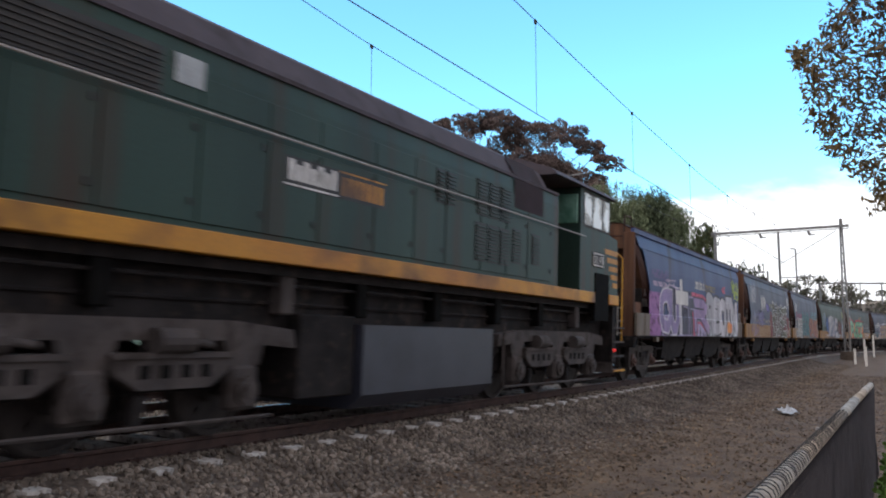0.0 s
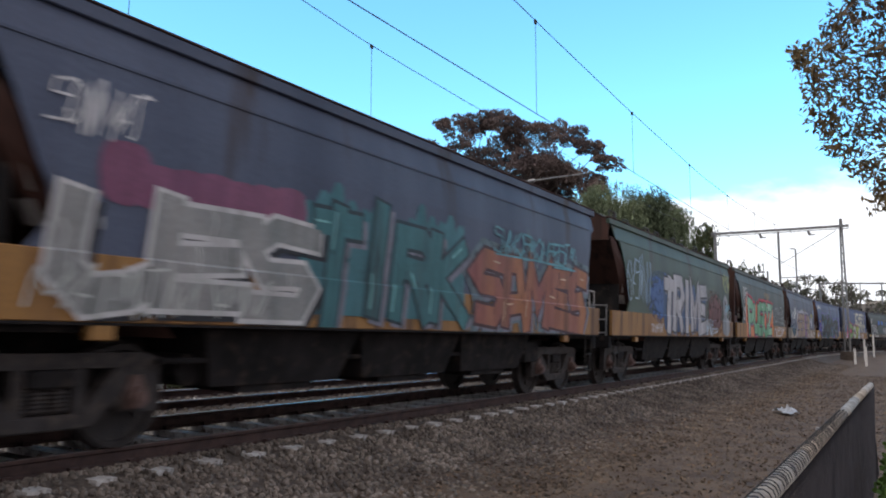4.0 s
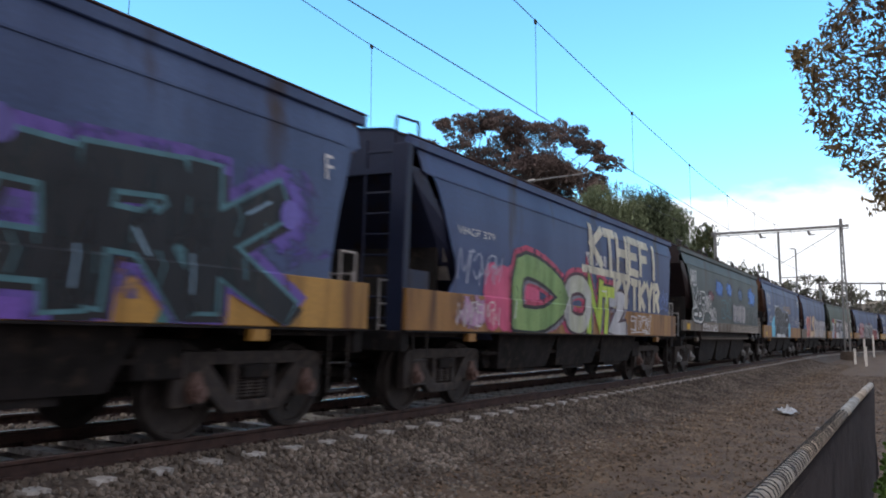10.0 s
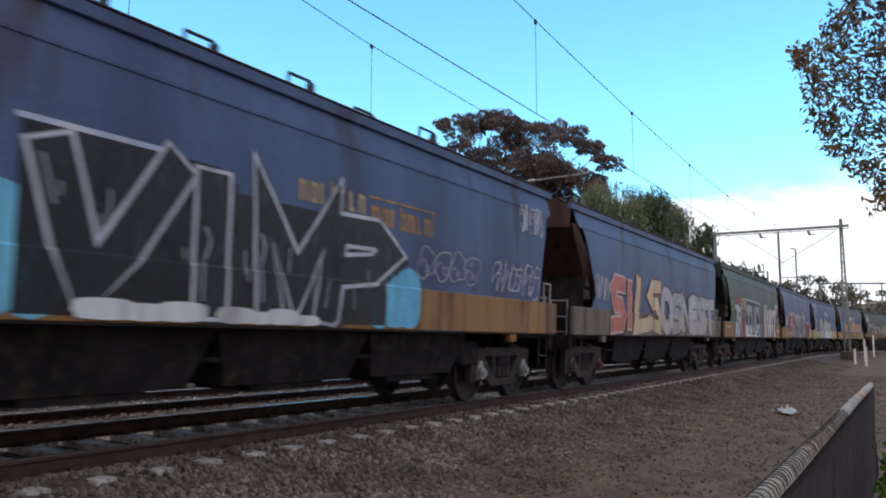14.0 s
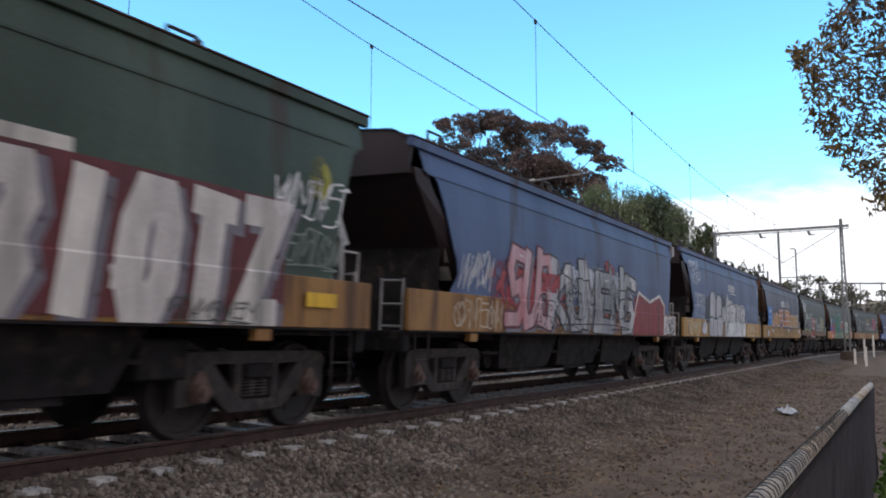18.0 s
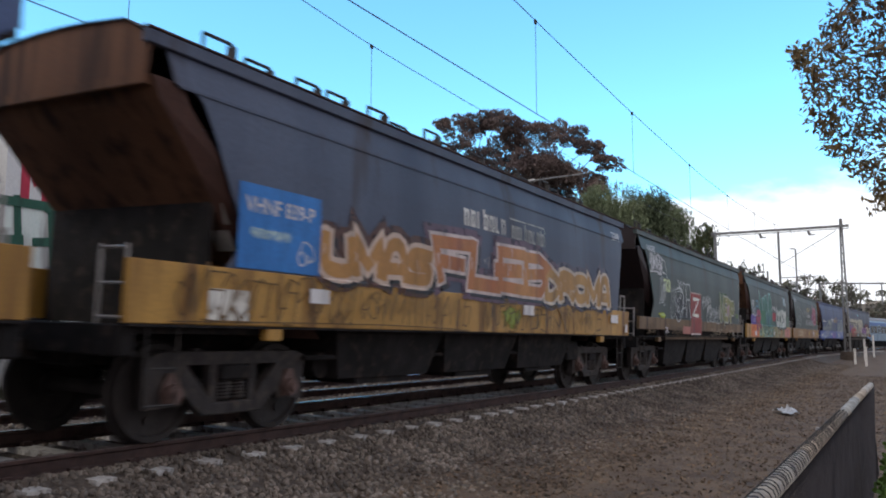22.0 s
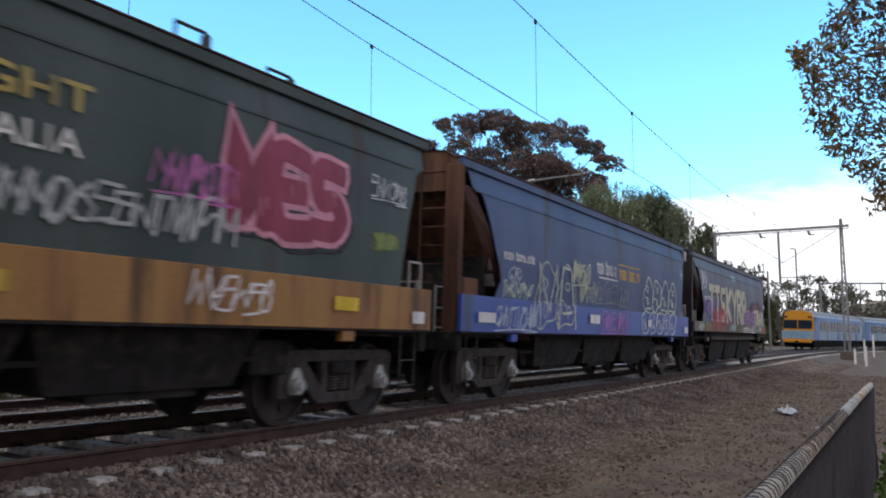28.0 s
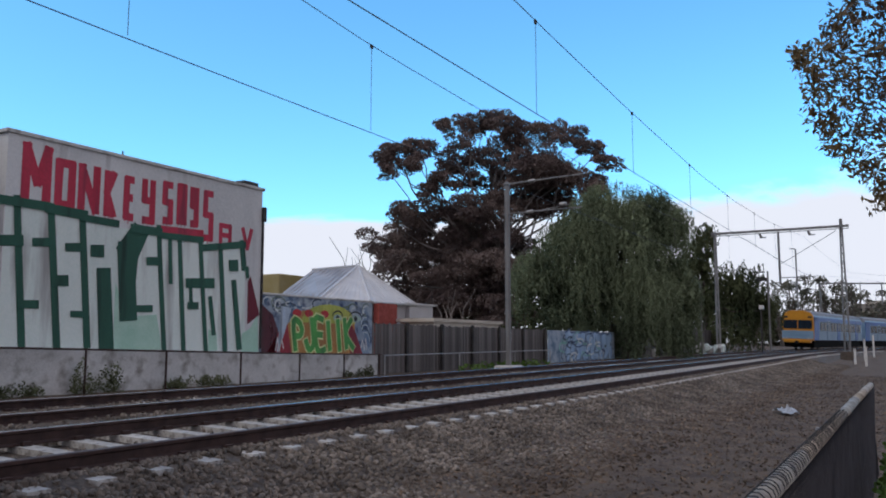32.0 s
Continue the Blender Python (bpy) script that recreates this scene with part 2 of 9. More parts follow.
# ---- ground ----
def ground_height(x, y):
    """The lie of the land: a low trackside strip, the ballast formation, level ground behind."""
    rise = float(np.interp(x, SS, PZ))
    bend = float(np.interp(x, SS, PY)) if x > BEND_FROM else 0.0
    e = y - bend
    prof = np.interp(e, [-60, -3, 0.2, 2.2, 4.6, 5.7, 6.2, 12.9, 13.4, 14.6, 60], [-0.75, -0.72, -0.70, -0.64, -0.52, -0.34, -0.30, -0.22, -0.26, -0.10, -0.05])
    return prof + rise * 1.0


def make_ground():
    xs = sorted(set(np.round(np.concatenate([np.arange(-6, 40, 0.25), np.arange(40, 130, 2.0), np.arange(-60, -6, 4), np.array([-3000, -1000, -400, -200, -120, 160, 200, 280, 400, 700, 1200, 2500, 4000])]), 3)))
    ys = sorted(set(np.round(np.concatenate([np.arange(0, 7, 0.2), np.arange(7, 16, 0.5), np.arange(-20, 0, 2), np.arange(16, 60, 4), np.array([-3000, -1000, -300, -120, -60, 80, 120, 200, 400, 1000, 3000])]), 3)))
    rows = []
    for x in xs:
        rows.append([(x, y, ground_height(x, y) + 0.02 * noise.noise((x * 1.3, y * 1.3, 0)) + 0.012 * noise.noise((x * 5, y * 5, 3))) for y in ys])
    return Shape().sheet(rows)


solid("ground", make_ground(), m_dirt, "brown bare earth with dry leaf litter beside the tracks", "ground", kind="structure", smooth=True)


def make_ballast():
    rows = []
    for s in np.concatenate([np.arange(-14, 36, 0.25), np.arange(36, 170, 1.5)]):
        row = []
        for y, z in ((4.55, -0.545), (5.0, -0.44), (5.5, -0.29), (5.75, -0.235), (5.97, -0.225), (6.14, -0.16), (6.32, -0.165), (6.5, -0.21), (7.25, -0.19), (8.0, -0.16), (8.6, -0.13), (9.4, -0.19), (10.1, -0.17), (10.7, -0.14), (11.45, -0.12), (12.3, -0.09), (12.9, -0.12), (13.5, -0.3)):
            p = line(s, y, 0, 0)
            bump = 0.03 * noise.noise((s * 4, y * 4, 1)) + 0.02 * noise.noise((s * 11, y * 11, 5))
            row.append((p.x, p.y, z + float(np.interp(s, SS, PZ)) + bump))
        rows.append(row)
    return Shape().sheet(rows)


solid("ballast", make_ballast(), m_ballast, "grey-brown crushed stone ballast under both tracks", "ballast", kind="structure", smooth=True)


def make_stones():
    """Loose stones on the shoulder and between the rails, denser near the camera."""
    rng = np.random.default_rng(4)
    phi = (1 + 5 ** 0.5) / 2
    base = np.array([(-1, 0, phi), (1, 0, phi), (-1, 0, -phi), (1, 0, -phi), (0, phi, 1), (0, phi, -1), (0, -phi, 1), (0, -phi, -1), (phi, 1, 0), (-phi, 1, 0), (phi, -1, 0), (-phi, -1, 0)]) / 1.9
    tris = np.array([(0, 1, 4), (0, 4, 9), (9, 4, 5), (4, 8, 5), (4, 1, 8), (8, 1, 10), (8, 10, 3), (5, 8, 3), (5, 3, 2), (2, 3, 7), (7, 3, 10), (7, 10, 6), (7, 6, 11), (11, 6, 0), (0, 6, 1), (6, 10, 1), (9, 11, 0), (9, 2, 11), (9, 5, 2), (7, 11, 2)])
    n = 46000
    s = 1.2 + 42 * rng.random(n) ** 1.6
    y = 0.7 + 5.7 * rng.random(n) ** 0.62
    n2 = 9000
    n3, n4 = 4500, 5000
    s = np.concatenate([s, 1 + 26 * rng.random(n2), 40 + 18 * rng.random(n3), -9 + 11 * rng.random(n4)])
    y = np.concatenate([y, 6.3 + 6.5 * rng.random(n2), 3.0 + 3.3 * rng.random(n3), 0.6 + 5.8 * rng.random(n4)])
    sets = {True: ([], []), False: ([], [])}
    for a, b in zip(s, y):
        if b < 4.0 and rng.random() > 0.34 + 0.5 * max(0, b - 2.6) / 1.4:
            continue
        if min(abs(b - (NEAR - 0.8)), abs(b - (NEAR + 0.8)), abs(b - (FAR - 0.8)), abs(b - (FAR + 0.8))) < 0.1:
            continue
        if 5.78 < b < 6.10 and rng.random() < 0.6:
            continue
        z = np.interp(b, (0.2, 2.2, 4.55, 5.0, 5.5, 5.75, 5.97, 6.14, 6.32, 6.5, 7.25, 8.0, 8.6, 9.4, 10.1, 10.7, 11.45, 12.3, 12.9), (-0.70, -0.64, -0.545, -0.44, -0.29, -0.235, -0.225, -0.16, -0.165, -0.21, -0.19, -0.16, -0.13, -0.19, -0.17, -0.14, -0.12, -0.09, -0.12)) + float(np.interp(a, SS, PZ))
        r = rng.uniform(0.018, 0.038) if b > 3.2 else rng.uniform(0.008, 0.026)
        sc = rng.uniform(0.65, 1.3, 3) * r
        q = rng.normal(size=(3, 3))
        q, _ = np.linalg.qr(q)
        p = (base * rng.uniform(0.75, 1.2, (12, 1)) * sc) @ q.T + (a, b, z + r * 0.35)
        verts, faces = sets[bool(b + rng.normal() * 0.25 > 4.0)]
        faces.append(tris + 12 * len(verts))
        verts.append(p)
    for clean, name, mat, label, cat in ((True, "ballast_stones", m_stone, "loose grey angular crushed ballast stones", "ballast"), (False, "gravel", m_dirtstone, "brown gravel scattered on the dirt", "gravel")):
        v, f = np.concatenate(sets[clean][0]), np.concatenate(sets[clean][1])
        me = bpy.data.meshes.new(name)
        me.from_pydata(v.tolist(), [], f.tolist())
        me.materials.append(mat)
        tagged(new(name, me), label, cat, kind="stuff")


make_stones()


def make_litter():
    """Dry leaves and bark flakes scattered on the dirt."""
    rng = np.random.default_rng(8)
    n = 26000
    x, y = 2 + 40 * rng.random(n) ** 1.5, 0.5 + 4.2 * rng.random(n) ** 1.25
    x[:5000], y[:5000] = -9 + 13 * rng.random(5000), -4 + 8 * rng.random(5000)
    z = np.array([ground_height(a, b) for a, b in zip(x, y)]) + 0.016
    p = np.stack([x, y, z], 1)
    a = rng.normal(size=(n, 3)) * (1, 1, 0.35)
    a /= np.linalg.norm(a, axis=1)[:, None]
    b = np.cross(a, (0, 0, 1.0) + rng.normal(size=(n, 3)) * 0.3)
    s = rng.uniform(0.012, 0.045, n)[:, None]
    v = np.stack([p - a * s, p + b * s * 0.4, p + a * s, p - b * s * 0.4], 1).reshape(-1, 3)
    me = bpy.data.meshes.new("leaf_litter")
    me.from_pydata(v.tolist(), [], np.arange(len(v)).reshape(-1, 4).tolist())
    me.materials.append(surface("dry_leaves", (0.055, 0.032, 0.020), (0.17, 0.115, 0.07), 1.5, 0.9, 0, 0, 8, vary=0.6, island=True))
    tagged(new("leaf_litter", me), "dry brown leaves scattered on the dirt", "leaf litter", kind="stuff")


make_litter()


# ---- tracks ----
def rail_shape(y, w, s0, s1):
    prof = [(-0.07, -0.155), (0.07, -0.155), (0.07, -0.143), (0.012, -0.125), (0.012, -0.045), (0.036, -0.03), (0.036, -0.002), (-0.036, -0.002), (-0.036, -0.03), (-0.012, -0.045), (-0.012, -0.125), (-0.07, -0.143)]
    sh = Shape()
    st = np.concatenate([np.arange(s0, 50, 4.0), np.arange(50, s1, 2.0)])
    n = len(prof)
    v = [line(s, y, w + a, h) for s in st for a, h in prof]
    f = [(i * n + j, i * n + (j + 1) % n, (i + 1) * n + (j + 1) % n, (i + 1) * n + j) for i in range(len(st) - 1) for j in range(n)]
    sh.add(v, f)
    head = Shape().sheet([[line(s, y, w + a, h) for a, h in ((-0.034, -0.003), (-0.030, 0.003), (0.030, 0.003), (0.034, -0.003))] for s in st])
    return sh, head


def make_track(name, y, label):
    t = thing(name, Matrix.Identity(4), label, "railway track", "tracks", "structure")
    for w in (-0.8, 0.8):
        sh, head = rail_shape(y, w, -60, 240)
        r = part("rail", sh, m_rail_side, t, "rust-brown flat-bottomed steel rail")
        dull = y == NEAR and w < 0
        part("rail_head", head, m_rail_dull if dull else m_rail_top, r, "dull brown rail head" if dull else "rail head polished bright by wheels")
    return t


near_track = make_track("track_1", NEAR, "broad-gauge track with concrete sleepers in stone ballast")
far_track = make_track("track_2", FAR, "second broad-gauge track with concrete sleepers beyond the first")


# ---- hopper wagons ----
BODY, PITCH = 13.97, 15.17
PROFILE = [(1.40, 1.10), (1.405, 1.70), (1.40, 2.35), (1.37, 2.95), (1.325, 3.36), (1.23, 3.70), (1.17, 3.76)]
REACH = 0.16         # how far sills and roof run past the nominal body at either end


def half_width(z):
    zs = [p[1] for p in PROFILE]
    return float(np.interp(z, zs, [p[0] for p in PROFILE]))


def end_cut(z, foot):
    """How far in from the headstock the side sheet ends, at the height z."""
    return float(np.interp(z, [foot, 1.84, 1.98, 2.19, 2.4, 2.9, 3.26, 3.34, 3.37, 3.8], [1.00, 1.12, 1.22, 1.18, 1.06, 0.84, 0.66, 0.56, 0.30, 0.24]))


def tail_cut(z):
    """The same at the trailing end, where the side sheet runs closer to the headstock."""
    return float(np.interp(z, [1.6, 1.9, 2.5, 3.30, 3.37, 3.8], [0.62, 0.60, 0.48, 0.20, 0.02, -0.04]))


def wagon_meshes(foot, kind):
    """The shared meshes of one kind of wagon; foot is the height where the hull meets the side sill."""
    out = {}
    zs = [foot, 1.84, 1.98, 2.19, 2.4, 2.65, 2.9, 3.08, 3.26, 3.34, 3.37, 3.55, 3.70]
    for sgn, nm in ((-1, "near"), (1, "far")):
        rows = []
        for z in zs:
            a = end_cut(z, foot)
            xs = [a] + [1.4 + (BODY - 2.8) * i / 8 for i in range(9)] + [BODY - tail_cut(z)]
            rows.append([(x, sgn * half_width(z), z) for x in xs])
        rows2 = [[(p[0], p[1] - sgn * 0.02, p[2]) for p in r] for r in rows]
        sh = Shape().sheet(rows).sheet(rows2)
        w = len(rows[0])
        for r, r2 in ((rows, rows2),):
            for j in (0, w - 1):
                col = [[r[i][j], r2[i][j]] for i in range(len(r))]
                sh.sheet(col)
        out["side_" + nm] = sh.mesh("side_sheet", False)
    cr = Shape()
    for sgn in (-1, 1):
        y0 = sgn * (half_width(3.36) + 0.004)
        cr.box(0.34, BODY - 0.34, min(y0, y0 + sgn * 0.012), max(y0, y0 + sgn * 0.012), 3.335, 3.362)
    out["crease"] = cr.mesh("side_crease")
    cross = [(-1.27, 3.71), (-1.24, 3.78), (-1.16, 3.83), (-0.95, 3.95), (-0.4, 3.99), (0, 4.00), (0.4, 3.99), (0.95, 3.95), (1.16, 3.83), (1.24, 3.78), (1.27, 3.71)]
    roof = Shape().sheet([[(x, y, z) for y, z in cross] for x in (-0.02, 4, 7, 10, BODY + REACH)])
    out["roof"] = roof.mesh("roof", True)
    rim = Shape()
    for sgn in (-1, 1):
        rim.box(-0.01, BODY + REACH, min(sgn * 1.20, sgn * 1.282), max(sgn * 1.20, sgn * 1.282), 3.685, 3.815, 0.01)
    out["rim"] = rim.mesh("roof_rim")
    lip = Shape()
    for sgn in (-1, 1):
        lip.box(-0.02, BODY + REACH + 0.01, min(sgn * 1.16, sgn * 1.292), max(sgn * 1.16, sgn * 1.292), 3.817, 3.842, 0.006)
    out["lip"] = lip.mesh("roof_lip")
    # end sheets above, slope sheets below, seen between the wagons
    out["end_beam"], out["bulkhead"] = [], []
    for mir in (0, 1):
        end = Shape()
        fx = (lambda x: BODY - x) if mir else (lambda x: x)
        prof = [(y * 0.99, z - 0.01) for y, z in cross] + [(1.22, 3.36), (-1.22, 3.36)]
        end.prism(prof, 0, min(fx(0.02), fx(0.07)), max(fx(0.02), fx(0.07)))
        end.box(min(fx(0.0), fx(0.16)), max(fx(0.0), fx(0.16)), -1.24, 1.24, 3.31, 3.40)
        out["end_beam"].append(end.mesh("end_sheet"))
        out["bulkhead"].append(Shape().box(min(fx(0.92), fx(0.98)), max(fx(0.92), fx(0.98)), -1.22, 1.22, 1.13, 2.36).mesh("bulkhead"))
    out["slope"], out["gusset"] = [], []
    for mir in (0, 1):
        slope = Shape()
        fx = (lambda x: BODY - x) if mir else (lambda x: x)
        st = [(0.07, 3.40, 1.28), (0.16, 3.20, 1.28), (0.72, 2.60, 1.26), (1.20, 2.05, 1.18), (1.70, 1.55, 0.85), (2.20, 1.02, 0.30)]
        slope.sheet([[(fx(x), -w, z), (fx(x), -w * 0.4, z), (fx(x), 0, z), (fx(x), w * 0.4, z), (fx(x), w, z)] for x, z, w in st])
        out["slope"].append(slope.mesh("slope_sheet"))
        for sgn in (-1, 1):        # gusset between slope sheet and side
            slope = Shape()
            slope.sheet([[(fx(x), sgn * w, z), (fx(x + 0.35), sgn * (half_width(max(z, 1.7)) - 0.03), z)] for x, z, w in st])
            slope.box(min(fx(1.45), fx(1.55)), max(fx(1.45), fx(1.55)), min(sgn * 0.85, sgn * 0.97), max(sgn * 0.85, sgn * 0.97), 1.05, 2.0)
            out["gusset"].append(slope.mesh("end_gusset"))
    out["sill"] = []
    for sgn in (-1, 1):
        sill = Shape()
        y1, y0 = sgn * 1.425, sgn * 1.36
        sill.box(-REACH, BODY + REACH, min(y0, y1), max(y0, y1), 1.15 if kind == "A" else foot - 0.30, foot + 0.012, 0.008)
        if kind == "B":
            sill.box(2.6, BODY - 2.6, min(sgn * 1.30, sgn * 1.36), max(sgn * 1.30, sgn * 1.36), 1.06, 1.16)
        out["sill"].append(sill.mesh("side_sill"))
    flange = Shape()
    for sgn in (-1, 1):
        flange.box(0.02 - REACH, BODY - 0.02 + REACH, min(sgn * 1.30, sgn * 1.435), max(sgn * 1.30, sgn * 1.435), 1.125, 1.149)
    out["flange"] = flange.mesh("sill_flange")
    out["headstock"] = []
    for x in (-REACH, BODY - 0.18 + REACH):
        head = Shape()
        head.box(x, x + 0.18, -1.355, 1.355, 0.86, 1.14, 0.015)
        head.box(x + (0.18 if x < 1 else -1.9), x + (2.08 if x < 1 else 0.0), -1.30, 1.30, 1.06, 1.12)
        out["headstock"].append(head.mesh("headstock"))
    centre = Shape().box(0.2, BODY - 0.2, -0.28, 0.28, 0.72, 1.04, 0.02)
    if kind == "B":
        centre.box(2.0, BODY - 2.0, -1.27, 1.27, 1.13, 1.36)
    out["centre_sill"] = centre.mesh("centre_sill")
    # three discharge hoppers under the floor
    out["pocket"] = []
    hang = 0.53 if kind == "A" else 0.36
    for cx in (4.35, 6.98, 9.61):
        for sgn in (-1, 1):
            pocket = Shape()
            a, b = (0.05, 1.24) if sgn > 0 else (-1.24, -0.05)
            top = [(cx - 1.30, a), (cx + 1.30, a), (cx + 1.30, b), (cx - 1.30, b)]
            m = (a + b) / 2
            low = [(cx - 1.05, m - 0.46), (cx + 1.05, m - 0.46), (cx + 1.05, m + 0.46), (cx - 1.05, m + 0.46)]
            pocket.add([(x, y, 1.12) for x, y in top] + [(x, y, hang) for x, y in low], [(0, 1, 5, 4), (1, 2, 6, 5), (2, 3, 7, 6), (3, 0, 4, 7), (7, 6, 5, 4)])
            pocket.box(cx - 0.62, cx + 0.62, m - 0.42, m + 0.42, hang - 0.08, hang + 0.01)
            out["pocket"].append(pocket.mesh("discharge_hopper"))
    gear = Shape()
    gear.pipe([(2.6, -1.12, 0.80), (BODY - 2.6, -1.12, 0.80)], 0.03)
    gear.rod((3.1, -1.0, 0.70), (3.1, -0.45, 0.70), 0.16, 12)
    gear.box(10.9, 11.5, -1.15, -0.75, 0.62, 1.0, 0.02)
    out["brake_gear"] = gear.mesh("brake_gear")
    out["jacking_pad"] = [Shape().box(x, x + 0.24, -1.43, -1.33, 1.0, 1.15, 0.01).mesh("jacking_pad") for x in (1.62, BODY - 1.86)]
    coup = Shape()
    coup2 = Shape()
    coup.box(-0.52, 0.0, -0.09, 0.09, 0.78, 0.98, 0.02).box(-0.62, -0.42, -0.17, 0.17, 0.74, 1.02, 0.03)
    coup2.box(BODY, BODY + 0.52, -0.09, 0.09, 0.78, 0.98, 0.02).box(BODY + 0.42, BODY + 0.58, -0.17, 0.17, 0.74, 1.02, 0.03)
    out["post"] = []
    for sgn in (-1, 1):        # corner posts from headstock to roof, with a plate at the foot
        post = Shape()
        post.box(-0.10, 0.05, min(sgn * 1.05, sgn * 1.31), max(sgn * 1.05, sgn * 1.31), 1.13, 3.70, 0.012)
        post.box(0.09, 0.62, min(sgn * 1.24, sgn * 1.29), max(sgn * 1.24, sgn * 1.29), 1.60, 1.98, 0.008)
        out["post"].append(post.mesh("end_post"))
    out["platform"] = Shape().box(BODY + 0.02, BODY + 0.20, -1.34, -0.85, 3.40, 3.69, 0.01).mesh("end_platform")
    out["coupler"] = [coup.mesh("coupler"), coup2.mesh("coupler")]
    out["hose"] = []
    for x, d in ((0, -1), (BODY, 1)):
        hose = Shape()
        hose.pipe([(x, 0.45, 0.95), (x + d * 0.25, 0.5, 0.75), (x + d * 0.38, 0.42, 0.55), (x + d * 0.5, 0.30, 0.62)], 0.025)
        out["hose"].append(hose.mesh("brake_hose"))
    lad = Shape()
    if kind == "A":      # tall ladder up the end, hand rails at the corner
        for y in (-1.02, -0.55):
            lad.pipe([(0.02, y, 1.15), (0.02, y, 3.85), (0.05, y, 4.12), (0.62, y, 4.16), (0.64, y, 3.92)] if y < -0.9 else [(0.02, y, 1.15), (0.02, y, 3.80)], 0.020)
        for i in range(9):
            lad.rod((0.02, -1.02, 1.3 + 0.29 * i), (0.02, -0.55, 1.3 + 0.29 * i), 0.014)
    else:
        lad.prism([(BODY - 0.62, 2.98), (BODY - 0.50, 3.02), (BODY + 0.02, 2.20), (BODY - 0.12, 2.14)], 1, -1.16, -0.98)
        lad.box(BODY - 0.08, BODY + 0.0, -1.10, -1.02, 1.2, 2.2)
    out["ladder"] = lad.mesh("end_ladder")
    out["grab"], out["step"] = [], []
    for x, d in ((0.10, 1), (BODY - 0.10, -1)):
        grab = Shape()
        if d < 0:
            grab.pipe([(x, -1.39, foot), (x, -1.39, foot + 0.36), (x - 0.30, -1.39, foot + 0.36), (x - 0.30, -1.39, foot)], 0.016)
        for y in (-1.25, -0.90):
            grab.rod((x - d * 0.14, y, 1.12), (x - d * 0.14, y, 1.85), 0.018)
        for z in (1.2, 1.5, 1.82):
            grab.rod((x - d * 0.14, -1.25, z), (x - d * 0.14, -0.90, z), 0.014)
        out["grab"].append(grab.mesh("hand_rail"))
        step = Shape().pipe([(x + d * 0.04, -1.36, 1.14), (x + d * 0.04, -1.36, 0.42), (x + d * 0.40, -1.36, 0.42), (x + d * 0.40, -1.36, 1.14)], 0.012)
        step.rod((x + d * 0.04, -1.36, 0.75), (x + d * 0.40, -1.36, 0.75), 0.010)
        out["step"].append(step.mesh("step"))
    hatch = Shape()
    hatch.box(0.8, BODY - 0.8, -0.34, 0.34, 3.96, 4.06, 0.02)
    out["hatch"] = hatch.mesh("roof_hatch")
    loops = Shape().pipe([(0, -0.95, 3.92), (0, -0.95, 4.13), (0.40, -0.95, 4.13), (0.40, -0.95, 3.92)], 0.020).box(0.38, 0.45, -0.98, -0.90, 3.90, 4.11)
    out["roof_loop"] = loops.mesh("roof_hand_hold")
    out["stencil"] = []
    for i in range(3):
        z = 2.62 - 0.26 * i
        x = end_cut(z, foot) - 0.05
        out["stencil"].append(Shape().add([(x - 0.02, -1.03, z), (x - 0.02, -1.28, z), (x + 0.10, -1.28, z - 0.2), (x + 0.10, -1.03, z - 0.2)], [(0, 1, 2, 3)]).mesh("step_plate"))
    return out


AXLE, RADIUS = 0.85, 0.48     # half the wheelbase of a bogie, and the wheels


